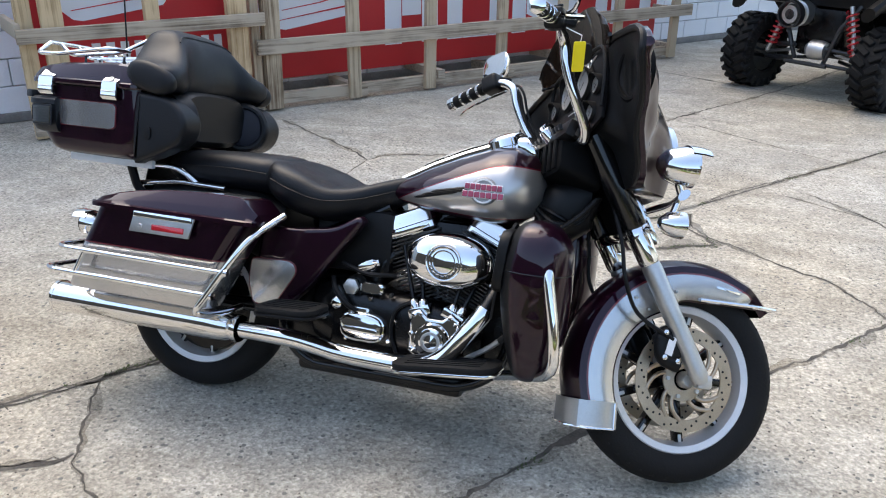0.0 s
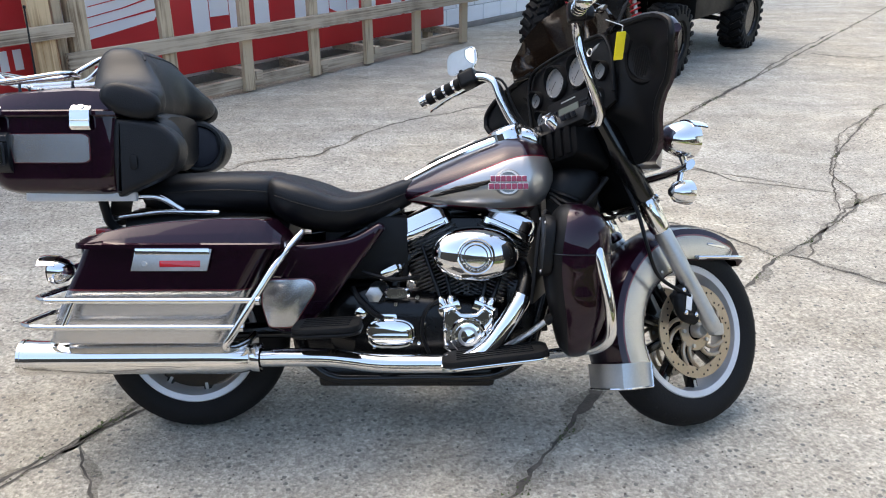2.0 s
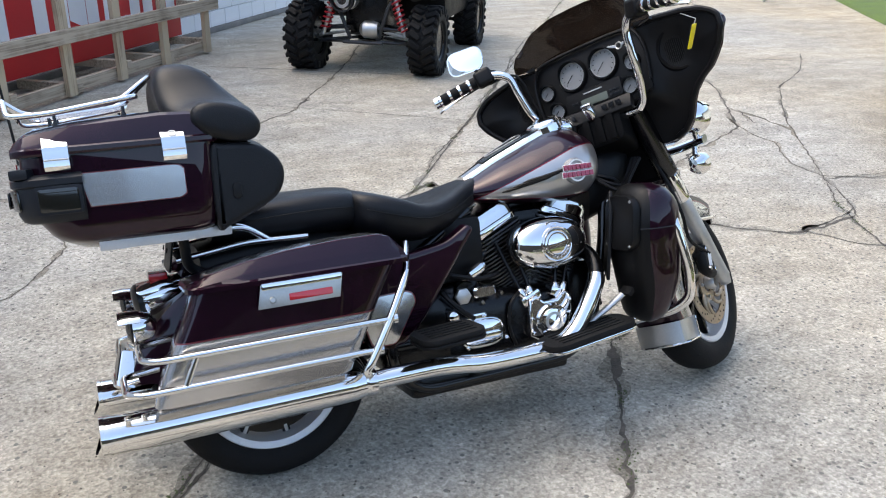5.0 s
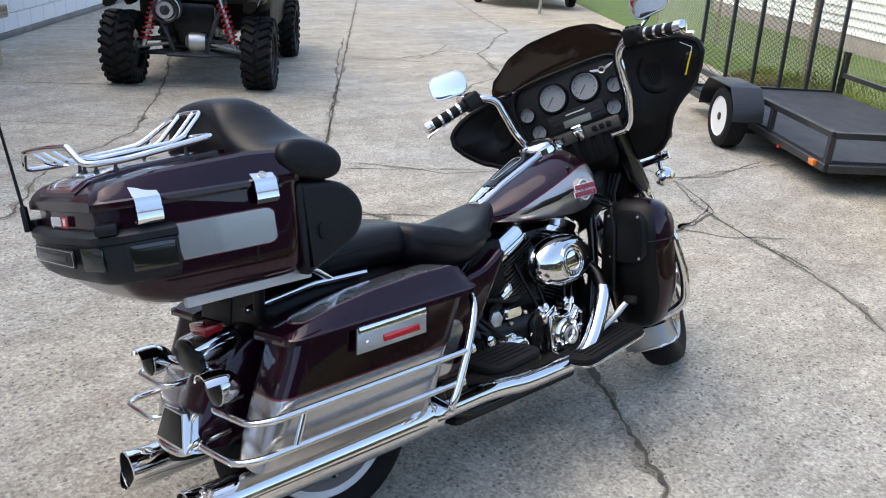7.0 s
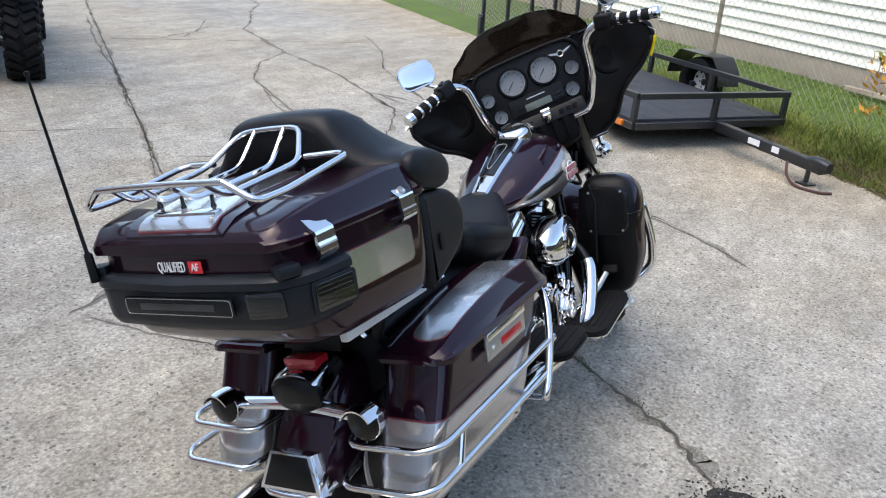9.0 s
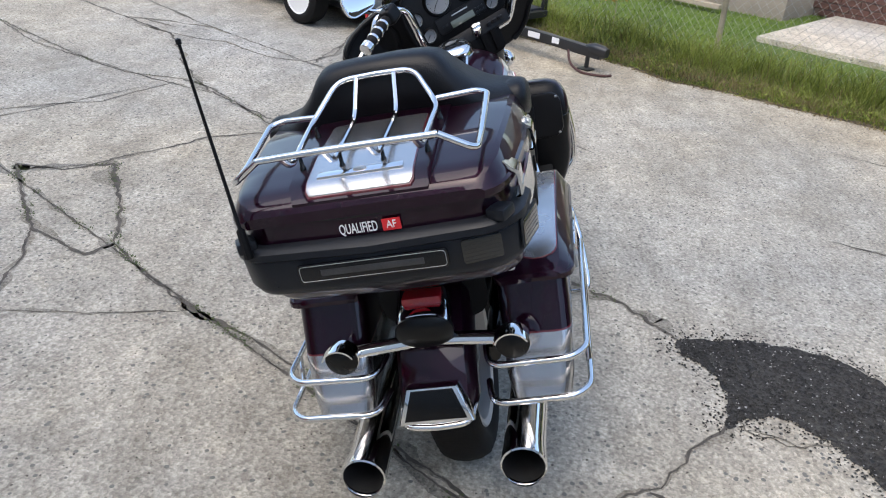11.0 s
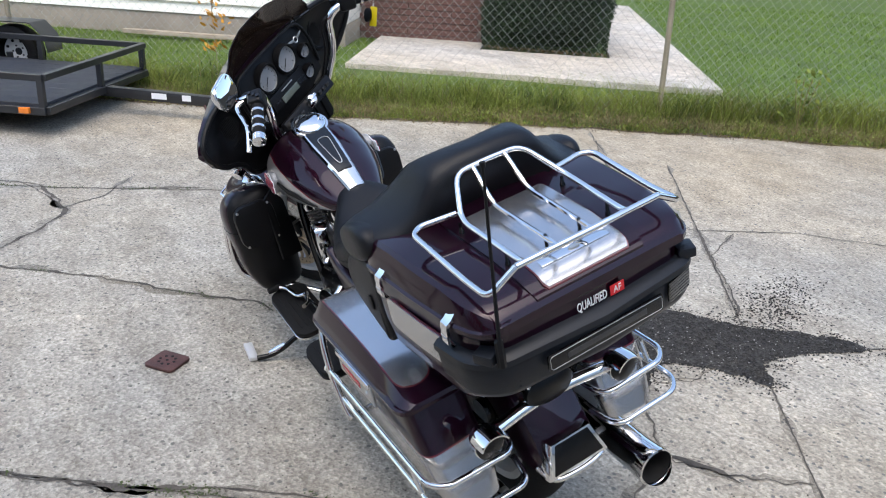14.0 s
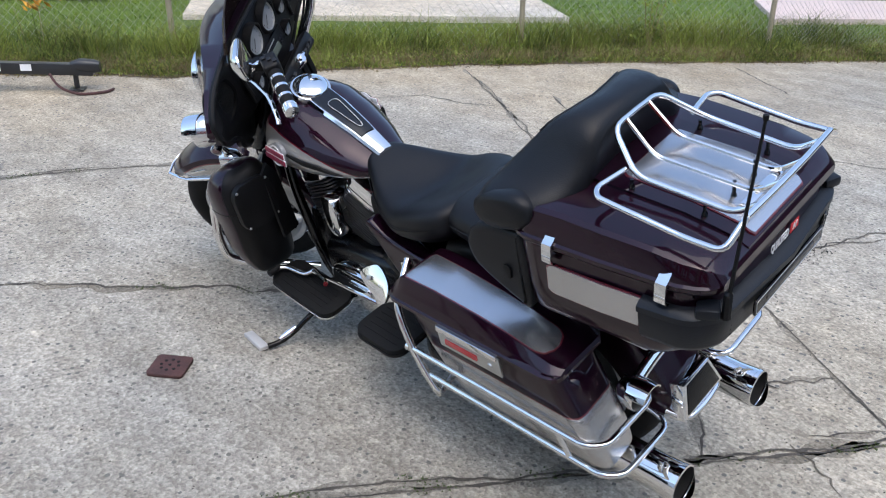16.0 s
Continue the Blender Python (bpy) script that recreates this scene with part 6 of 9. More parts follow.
for s in (-1, 1):
    rows = [(0.348, -1.905, -1.405, 0.20, 0.325), (0.356, -1.912, -1.402, 0.19, 0.345), (0.41, -1.892, -1.376, 0.18, 0.358), (0.505, -1.848, -1.330, 0.18, 0.366), (0.509, -1.846, -1.328, 0.18, 0.366), (0.513, -1.844, -1.326, 0.18, 0.366), (0.57, -1.815, -1.296, 0.18, 0.368), (0.628, -1.790, -1.262, 0.18, 0.368)]
    rings = [[(x, s * y, z) for x, y in bag_outline(a, b, ya, yb)] for z, a, b, ya, yb in rows]
    bag = bag_part("saddlebag", loft(rings, index=lambda i, k: 1 if i < 3 else 2 if i == 4 else 1 if i == 3 else 0, capindex=(1, 0)), [M_CHERRY, M_SILVER, M_STRIPE], None, "two-tone cherry over silver hard saddlebag with chrome rails")
    BZ = [(-1.806, 0.640), (-1.800, 0.652), (-1.775, 0.664), (-1.72, 0.682), (-1.65, 0.700), (-1.55, 0.716), (-1.40, 0.727), (-1.30, 0.726), (-1.275, 0.718), (-1.235, 0.668), (-1.226, 0.645)]
    BW = [(-1.806, 0.035), (-1.800, 0.018), (-1.785, 0.004), (-1.76, 0.0), (-1.28, 0.0), (-1.245, 0.004), (-1.232, 0.016), (-1.226, 0.034)]
    rings = []
    xs = [-1.806, -1.803, -1.800, -1.79, -1.775, -1.765, -1.761, -1.72, -1.68, -1.65, -1.60, -1.55, -1.50, -1.45, -1.40, -1.35, -1.312, -1.308, -1.295, -1.275, -1.255, -1.235, -1.230, -1.226]
    for x in xs:
        z, q = 0.634 + (lerp(BZ, x) - 0.634) * 0.80, lerp(BW, x)
        k = z - 0.632
        ring = [(0.176 + q * 0.6, 0.628), (0.176 + q * 0.6, 0.632 + k * 0.72), (0.184 + q * 0.6, 0.632 + k * 0.88), (0.192, 0.632 + k * 0.91), (0.195, 0.632 + k * 0.915), (0.350 - q, 0.632 + k), (0.354 - q, 0.632 + k * 0.985), (0.374 - q, 0.632 + k * 0.55), (0.377 - q, 0.632 + k * 0.46), (0.384 - q, 0.645), (0.390 - q, 0.641), (0.390 - q, 0.629)]
        rings.append([(x, s * y, zz) for y, zz in ring])

    ld = bag_part("bag_lid", loft(rings), M_CHERRY, bag, "cherry lid with a silver top panel", sharp=16)
    for nm, mt, g, lift in (("lid_pinstripe", M_STRIPE, 0.0025, 0.0010), ("lid_panel", M_SILVER, 0.0, 0.0022)):
        rr, xa, xb, rad = [], -1.752 - g, -1.285 + g, 0.040
        for i in range(49):
            x = xa + (xb - xa) * i / 48
            e = min(max(0.0, rad - (x - xa)), rad)
            f = min(max(0.0, 0.012 - (xb - x)), 0.012)
            ins = rad - math.sqrt(rad * rad - e * e) + 0.012 - math.sqrt(0.012 ** 2 - f * f) - g
            k = (lerp(BZ, x) - 0.634) * 0.80 + 0.002
            y0 = 0.222 + 0.026 * (xb - x) / (xb - xa)
            at = [y0 + ins + (0.349 - y0 - 2 * ins) * j / 4 for j in range(5)]
            top = [(y, 0.632 + k * (0.915 + 0.085 * (y - 0.195) / 0.155) + lift) for y in at]
            rr.append([(x, s * y, z) for y, z in [(at[0], top[0][1] - 0.006)] + top + [(at[-1], top[-1][1] - 0.006)]])
        bag_part(nm, loft(rr), mt, ld, "silver panel with rounded corners and a red edge" if mt is M_SILVER else "", sharp=24)
    m = aim((-1.531, s * 0.384, 0.600), (0, s, 0.10))
    sk = s * 0.014
    pol = [(-0.105 + sk * 0.5, -0.032), (0.105 + sk * 0.5, -0.032), (0.105 - sk * 0.5, 0.032), (-0.105 - sk * 0.5, 0.032)]
    # duller metal stands in for the shaded ground this bright plate reflects
    lt = bag_part("bag_latch", slab(pol, 0.008, m, 0.002), M_DULL, bag, "dull metal latch plate with a red reflector")
    bag_part("latch_handle", block(0.205, 0.018, 0.010, m @ Matrix.Translation((-sk * 0.3, 0.022, 0.010)), 0.004), M_CHROME, lt)
    bag_part("latch_reflector", slab(roundrect(0.112, 0.018, 0.003), 0.003, m @ Matrix.Translation((-s * 0.024, -0.012, 0.007)), 0.001), M_REDLENS, lt, "red reflector strip")
    bag_part("latch_lock", lathe([(0, 0.012), (0.006, 0.012), (0.009, 0.008), (0.009, 0.0)], m @ Matrix.Translation((s * 0.074, -0.013, 0)), 14), M_DULL, lt)
    G = bag_part("bag_guard", tube(catmull([(-1.195, s * 0.250, 0.660), (-1.215, s * 0.300, 0.632), (-1.245, s * 0.365, 0.590), (-1.30, s * 0.395, 0.500), (-1.365, s * 0.405, 0.395), (-1.385, s * 0.402, 0.365), (-1.382, s * 0.395, 0.352), (-1.370, s * 0.35, 0.345), (-1.355, s * 0.27, 0.345), (-1.35, s * 0.20, 0.35)], 5), 0.011, 12), M_CHROME, None, "chrome saddlebag guard")
    for z, x1, x0 in ((0.487, -1.305, -1.885), (0.412, -1.352, -1.930)):
        bag_part("guard_rail", tube(rounded([(x1, s * 0.398, z), (x0 + 0.0, s * 0.398, z), (x0 - 0.040, s * 0.360, z), (x0 - 0.042, s * 0.150, z - 0.003), (x0 + 0.05, s * 0.135, z)], 0.045), 0.0085, 10), M_CHROME, G)
        bag_part("rail_end", lathe([(0, 0), (0.013, 0.001), (0.013, 0.012), (0, 0.013)], aim((x1 + 0.004, s * 0.398, z), (1, 0, 0)), 12), M_CHROME, G)
    bag_part("guard_strut", tube([(-1.800, s * 0.396, 0.487), (-1.835, s * 0.396, 0.412)], 0.0085, 10), M_CHROME, G)
    # mufflers
    z0 = 0.268
    mf = bp("muffler", tube([(-2.040, s * 0.193, z0 + 0.002), (-2.036, s * 0.193, z0), (-2.02, s * 0.193, z0), (-1.98, s * 0.193, z0), (-1.44, s * 0.205, z0 + 0.006), (-1.385, s * 0.212, z0 + 0.007), (-1.352, s * 0.214, z0 + 0.007), (-1.345, s * 0.216, z0 + 0.007), (-1.325, s * 0.216, z0 + 0.007)], [0.050, 0.0535, 0.0535, 0.051, 0.0505, 0.047, 0.040, 0.043, 0.043], 28, cap=False), M_CHROME, None, "long chrome muffler")
    bp("muffler_bore", tube([(-2.040, s * 0.193, z0 + 0.002), (-1.93, s * 0.193, z0), (-1.92, s * 0.193, z0)], [0.0495, 0.047, 0.004], 24, cap=False), HOLE, mf, "near-black bore")
    bp("tip_ring", lathe([(0.050, 0), (0.0545, 0.002), (0.0545, 0.012), (0.050, 0.012)], aim((-2.044, s * 0.193, z0 + 0.001), (1, 0, 0)), 28, closed=True), M_CHROME, mf)
    if s < 0:
        bp("exhaust_pipe", tube(catmull([(-1.34, -0.220, 0.275), (-1.15, -0.220, 0.276), (-1.06, -0.220, 0.268), (-0.98, -0.220, 0.258), (-0.85, -0.220, 0.256), (-0.73, -0.222, 0.262), (-0.66, -0.220, 0.300), (-0.605, -0.215, 0.37), (-0.565, -0.205, 0.430), (-0.552, -0.196, 0.455)], 6), 0.0275, 18), M_CHROME, mf, "chrome header pipe")
        bp("front_header", tube(catmull([(-0.553, -0.197, 0.452), (-0.540, -0.165, 0.495), (-0.545, -0.12, 0.525), (-0.57, -0.08, 0.535)], 6), 0.0235, 16), M_ENGINE, mf)
        bp("rear_header", tube(catmull([(-0.98, -0.10, 0.262), (-0.95, -0.09, 0.40), (-0.92, -0.08, 0.52), (-0.87, -0.06, 0.57)], 5), 0.022, 14), M_ENGINE, mf)
        bp("heat_shield", tube(catmull([(-0.975, -0.135, 0.500), (-0.945, -0.14, 0.518), (-0.915, -0.13, 0.532)], 4), [0.012] * 2 + [0.019] * 5 + [0.012] * 2, 12, flat=1.3), M_CHROME, mf)
    else:
        bp("exhaust_pipe", tube(catmull([(-1.34, 0.220, 0.275), (-1.22, 0.21, 0.27), (-1.10, 0.12, 0.22), (-1.0, -0.02, 0.19), (-0.95, -0.15, 0.23)], 5), 0.027, 14), M_ENGINE, mf)

# rear mudguard, lamps
bm = bmesh.new()
rings = []
for i in range(30):
    a = radians(70 + 100 * i / 29)
    flat = lerp([(70, 0.0), (120, 0.005), (150, 0.012), (170, 0.020)], math.degrees(a))
    r = 0.345 + flat * 2.2
    prof = [(r - 0.13, 0.090), (r - 0.03, 0.092), (r - 0.008, 0.078), (r, 0.045), (r + 0.003, 0)]
    prof += [(q, -y) for q, y in reversed(prof[:-1])]
    prof += [(q - 0.004, y * 0.95) for q, y in reversed(prof)]
    rings.append([bm.verts.new(RA + Vector((q * math.cos(a), y, q * math.sin(a)))) for q, y in prof])
stitch(bm, rings)
bm.faces.new(rings[0]), bm.faces.new(rings[-1])
rg = bp("rear_mudguard", bm, M_CHERRY, None, "cherry rear mudguard with a chrome tip")
tipm = aim((-1.980, 0, 0.412), (-1, 0, 0.30))
tip_shape = [(-0.090, -0.044), (0.090, -0.044), (0.060, 0.044), (-0.060, 0.044)]
bp("mudguard_tip", loft([[tipm @ Vector((x * k, y * k, h)) for x, y in tip_shape] for k, h in ((1.04, -0.05), (1.02, -0.010), (0.98, -0.005), (0.88, -0.004))]), M_CHROME, rg, "folded chrome tip with a dark inset")
bp("tip_inset", slab([(x * 0.84, y * 0.84) for x, y in tip_shape], 0.004, tipm @ Matrix.Translation((0, 0.002, -0.006)), 0.001), M_DARKLENS, rg)
bp("tip_lip", tube(rounded([(-1.93, -0.088, 0.372), (-1.985, -0.078, 0.362), (-1.992, 0, 0.360), (-1.985, 0.078, 0.362), (-1.93, 0.088, 0.372)], 0.03), 0.009, 10), M_CHROME, rg)
bp("inner_fender_filler", hull_x([(-1.74, 0.14, 0.70, 0.50), (-1.60, 0.15, 0.72, 0.52), (-1.40, 0.15, 0.71, 0.50), (-1.25, 0.14, 0.68, 0.45)], 20, 4), M_PLASTIC, rg)
bar2 = bp("signal_bar", tube(rounded([(-1.905, -0.205, 0.533), (-1.890, -0.10, 0.535), (-1.885, 0, 0.540), (-1.890, 0.10, 0.535), (-1.905, 0.205, 0.533)], 0.05), 0.017, 12, flat=0.55), M_CHROME, None, "chrome rear signal bar")
for s in (-1, 1):
    c = Vector((-1.912, s * 0.205, 0.535))
    ts = bp("rear_turn_signal", lathe([(0, -0.040), (0.016, -0.038), (0.033, -0.022), (0.041, 0.004), (0.042, 0.020), (0.036, 0.024)], aim(c, (-1, 0, 0)), 24), M_CHROME, None, "chrome turn signal with a smoked lens and visor")
    bp("signal_lens", lathe([(0, 0.036), (0.024, 0.033), (0.040, 0.025), (0.041, 0.01)], aim(c, (-1, 0, 0)), 20), M_DARKLENS, ts, "smoked lens")
    rr = [[aim(c, (-1, 0, 0)) @ Vector((q * math.cos(radians(a)), q * math.sin(radians(a)), h)) for a in range(25, 156, 13)] for q, h in ((0.043, 0.0), (0.045, 0.03), (0.043, 0.052), (0.039, 0.052), (0.040, 0.03), (0.039, 0.0))]
    bm = bmesh.new()
    stitch(bm, [[bm.verts.new(p) for p in r] for r in rr], closed=True, ring_closed=False)
    bp("signal_visor", bm, M_CHROME, ts)
c = Vector((-1.880, 0, 0.572))
tl = bp("tail_lamp", loft([[aim(c, (-1, 0, -0.12)) @ Vector((0.062 * k * a, 0.046 * k * b, h)) for a, b in oval(28, 2.6)] for k, h in ((0.9, -0.10), (1.0, -0.06), (1.04, 0.0), (1.02, 0.016), (0.94, 0.018))]), M_CHROME, None, "chrome tail lamp with a dark lens")
bp("tail_lens", loft([[aim(c, (-1, 0, -0.12)) @ Vector((0.070 * k * a, 0.045 * k * b, h)) for a, b in oval(28, 2.3)] for k, h in ((1.0, 0.010), (1.0, 0.024), (0.8, 0.034), (0.3, 0.038))]), M_DARKLENS, tl, "smoked lens")
bp("tail_housing", loft([[(x, w * a, z + h * b) for a, b in oval(24, 4)] for x, w, z, h in ((-1.79, 0.050, 0.600, 0.030), (-1.84, 0.060, 0.592, 0.038), (-1.895, 0.064, 0.582, 0.034), (-1.905, 0.060, 0.580, 0.030))]), M_CHROME, tl, "chrome lamp housing")
bp("tail_red_strip", block(0.05, 0.095, 0.022, Matrix.Translation((-1.845, 0, 0.632)), 0.006), M_REDLENS, tl, "red upper reflector")
plate = bp("plate_bracket", block(0.006, 0.17, 0.10, Matrix.Translation((-1.805, 0, 0.692)) @ Matrix.Rotation(radians(12), 4, 'Y'), 0.003), M_PLASTIC, None, "plain black plate bracket")
for y in (-0.05, 0.05):
    bp("bracket_hole", lathe([(0, 0), (0.007, 0), (0.007, 0.003), (0, 0.003)], aim((-1.812, y, 0.70), (-1, 0, 0.2)), 10), HOLE, plate)

# ---- engine and chassis ----
eng = bp("engine_case", hull_x([(-1.08, 0.10, 0.44, 0.24), (-1.05, 0.135, 0.455, 0.20), (-0.90, 0.140, 0.45, 0.19), (-0.72, 0.140, 0.44, 0.19), (-0.62, 0.135, 0.42, 0.20), (-0.58, 0.10, 0.38, 0.23)], 28, 5), M_ENGINE, None, "black engine case of an air-cooled twin")
bp("gearbox_case", hull_x([(-1.16, 0.09, 0.46, 0.27), (-1.12, 0.125, 0.48, 0.25), (-1.0, 0.135, 0.49, 0.22), (-0.90, 0.12, 0.47, 0.22)], 24, 4), M_ENGINE, eng)
base = Vector((-0.715, 0, 0.385))
for nm, tilt in (("rear_cylinder", -24.0), ("front_cylinder", 24.0)):
    ax = Vector((math.sin(radians(tilt)), 0, math.cos(radians(tilt))))
    off = Vector((-0.012 if tilt < 0 else 0.012, 0, 0))
    F = aim(base + off, ax, (0, 1, 0))
    cyl = bp(nm, tube([F @ Vector((0, 0, h)) for h in (0.0, 0.23)], 0.052, 24), M_ENGINE, None, "finned black cylinder with a chrome rocker box")
    for k in range(15):
        h = 0.045 + k * 0.0116
        w = 0.145 + 0.058 * min(1.0, k / 7)
        bp("cooling_fin", slab(roundrect(w * 1.0, w * 0.92, 0.035, 4), 0.0042, F @ Matrix.Translation((0, 0, h)), 0.0), [M_FIN], cyl)
    head = bmesh.new()
    for k in range(4):
        slab(roundrect(0.185, 0.185, 0.03, 4), 0.005, F @ Matrix.Translation((0, 0, 0.222 + k * 0.011)), 0.0, head)
    block(0.13, 0.14, 0.05, F @ Matrix.Translation((0, 0, 0.24)), 0.01, head)
    bp("cylinder_head", head, M_FIN, cyl)
    rk = bp("rocker_box", loft([[F @ Vector((0.088 * k * a, 0.094 * k * b, h)) for a, b in oval(28, 5)] for k, h in ((1.0, 0.268), (1.03, 0.272), (1.03, 0.290), (1.0, 0.294), (0.99, 0.318), (0.92, 0.334), (0.70, 0.340))]), M_CHROME, cyl, "chrome rocker box")
    bp("rocker_gasket", loft([[F @ Vector((0.0895 * a, 0.0955 * b, h)) for a, b in oval(28, 5)] for h in (0.2915, 0.2945)]), M_BLACK, cyl)
    for a in (-1, 1):
        for b in (-1, 1):
            bp("rocker_bolt", lathe([(0, 0), (0.010, 0), (0.010, 0.012), (0.006, 0.014), (0, 0.014)], F @ Matrix.Translation((a * 0.062, b * 0.072, 0.322)), 8), M_CHROME, cyl)
    for q in (-0.022, 0.022):
        lo = Vector((-0.715 + math.copysign(0.055, tilt) + q * 0.6, -0.135, 0.405))
        hi = F @ Vector((q * 1.3, 0, 0.24))
        hi.y = -0.098
        pr = bp("pushrod_tube", tube([lo, lo + (hi - lo) * 0.16, lo + (hi - lo) * 0.17, lo + (hi - lo) * 0.55, lo + (hi - lo) * 0.56, hi], [0.0115, 0.0115, 0.0065, 0.0065, 0.0055, 0.0055], 12), M_ENGINE, cyl, "black pushrod tube")
        bp("tube_collar", tube([lo, lo + (hi - lo) * 0.01, lo + (hi - lo) * 0.15, lo + (hi - lo) * 0.18], [0.012, 0.0135, 0.0135, 0.009], 14), M_CHROME, pr, "chrome tube collar")
    lift = Vector((-0.715 + math.copysign(0.052, tilt), -0.130, 0.408))
    bp("lifter_block", block(0.070, 0.045, 0.030, Matrix.Translation(lift) @ Matrix.Rotation(radians(tilt), 4, 'Y'), 0.006), M_CHROME, cyl)
# cam cover
m = aim((-0.712, -0.140, 0.345), (0, -1, 0))
pol = [(-0.075, 0.062), (-0.045, 0.075), (-0.02, 0.052), (0.025, 0.052), (0.05, 0.075), (0.080, 0.058), (0.080, 0.010), (0.058, -0.055), (0.03, -0.072), (-0.05, -0.072), (-0.075, -0.055)]
cam_c = bp("cam_cover", slab(pol, 0.030, m, 0.010, None, 3), M_CHROME, None, "chrome cam cover with a round badge")
bp("cam_badge", lathe([(0.055, 0.030), (0.055, 0.034), (0.050, 0.040), (0.040, 0.040), (0.038, 0.044), (0, 0.050)], m @ Matrix.Translation((0.0, -0.014, 0)), 36), M_CHROME, cam_c)
bp("badge_relief", lathe([(0.030, 0.046), (0.030, 0.049), (0.022, 0.050), (0.022, 0.047)], m @ Matrix.Translation((0.0, -0.014, 0)), 28, closed=True), M_DULL, cam_c)
for x, y in ((-0.062, 0.056), (-0.040, 0.062), (0.050, 0.062), (0.068, 0.045), (0.068, 0.0), (-0.064, -0.046), (0.028, -0.062), (-0.068, 0.0)):
    bp("cover_bolt", lathe([(0, 0), (0.0065, 0), (0.0065, 0.006), (0.004, 0.008), (0, 0.008)], m @ Matrix.Translation((x, y, 0.029)), 8), M_CHROME, cam_c)
# gearbox side cover
m = aim((-0.946, -0.128, 0.330), (0, -1, 0))
gc = bp("gearbox_cover", loft([[m @ Vector((0.076 * k * a, 0.047 * k * b, h)) for a, b in oval(32, 2.8)] for k, h in ((1.0, 0), (1.0, 0.014), (0.96, 0.022), (0.90, 0.024), (0.86, 0.032), (0.70, 0.036))]), M_CHROME, None, "chrome oval gearbox cover")
bp("cover_bar", slab(roundrect(0.112, 0.020, 0.009), 0.008, m @ Matrix.Translation((0, -0.006, 0.034)), 0.003), M_CHROME, gc)
bp("cover_tab", slab(roundrect(0.060, 0.022, 0.008), 0.016, m @ Matrix.Translation((-0.01, 0.050, 0.004)), 0.004), M_CHROME, gc)
for x, y in ((-0.034, 0.050), (0.014, 0.050), (0.062, -0.026), (0.060, 0.022), (-0.066, 0.016), (-0.05, -0.04)):
    bp("cover_bolt", lathe([(0, 0), (0.0065, 0), (0.0065, 0.006), (0, 0.008)], m @ Matrix.Translation((x, y, 0.018)), 8), M_CHROME, gc)
# small chrome fittings and hoses on the right of the gearbox
for i, (x, y, z, r, h) in enumerate(((-1.035, -0.150, 0.395, 0.018, 0.02), (-0.995, -0.146, 0.45, 0.026, 0.014), (-0.93, -0.142, 0.42, 0.008, 0.01), (-0.99, -0.15, 0.375, 0.007, 0.01), (-0.865, -0.142, 0.44, 0.008, 0.01), (-0.86, -0.142, 0.30, 0.008, 0.01), (-0.845, -0.142, 0.36, 0.008, 0.01), (-1.08, -0.14, 0.34, 0.010, 0.01))):
    bp("case_bolt", lathe([(0, 0), (r, 0), (r, h), (r * 0.7, h + 0.004), (0, h + 0.004)], aim((x, y + 0.012, z), (0, -1, 0)), 6 if r > 0.02 else 12), M_CHROME if r != 0.026 else M_DULL, eng)
st = bp("starter_motor", rod((-0.98, -0.13, 0.455), (-0.98, -0.02, 0.455), 0.035, 20), M_ENGINE, eng)
bp("solenoid_cap", loft([[aim((-0.925, -0.135, 0.455), (0, -1, 0)) @ Vector((0.038 * k * a, 0.018 * k * b, h)) for a, b in oval(20, 4)] for k, h in ((1, 0), (1, 0.014), (0.8, 0.02))]), M_CHROME, eng)
bp("engine_hose", tube(catmull([(-1.06, -0.135, 0.47), (-1.04, -0.16, 0.44), (-1.0, -0.165, 0.40), (-0.97, -0.15, 0.38)]), 0.008, 8), M_PLASTIC, eng)
bp("engine_hose", tube(catmull([(-0.86, -0.12, 0.50), (-0.90, -0.15, 0.50), (-0.95, -0.155, 0.50), (-1.03, -0.14, 0.52)]), 0.007, 8), M_PLASTIC, eng)
bp("engine_hose", tube(catmull([(-0.80, -0.135, 0.43), (-0.84, -0.15, 0.40), (-0.85, -0.15, 0.33), (-0.83, -0.145, 0.27)]), 0.006, 8), M_PLASTIC, eng)
# air cleaner
m = aim((-0.690, -0.105, 0.570), (0, -1, 0.04))
ac = bp("air_cleaner", loft([[m @ Vector((0.132 * k * a, 0.084 * k * b, h)) for a, b in oval(44, 2.15)] for k, h in ((0.90, 0.0), (1.0, 0.010), (1.0, 0.026))]), M_BLACK, None, "oval air cleaner under a chrome cover")
bp("air_cleaner_cover", loft([[m @ Vector((0.130 * k * a, 0.082 * k * b, h)) for a, b in oval(44, 2.15)] for k, h in ((1.0, 0.024), (1.0, 0.046), (0.975, 0.060), (0.91, 0.072), (0.78, 0.083), (0.60, 0.091), (0.40, 0.096), (0.20, 0.099), (0.05, 0.100))]), M_CHROME, ac, "domed oval chrome cover")
bp("cleaner_badge", lathe([(0.056, 0.086), (0.056, 0.0955), (0.053, 0.0972), (0.050, 0.0965), (0.050, 0.086)], m, 36, closed=True), M_CHROME, ac)
for r in (0.047, 0.036):
    bp("badge_ring", lathe([(r, 0.094), (r, 0.1005), (r - 0.003, 0.1005), (r - 0.003, 0.094)], m, 32, closed=True), M_CHROME, ac)
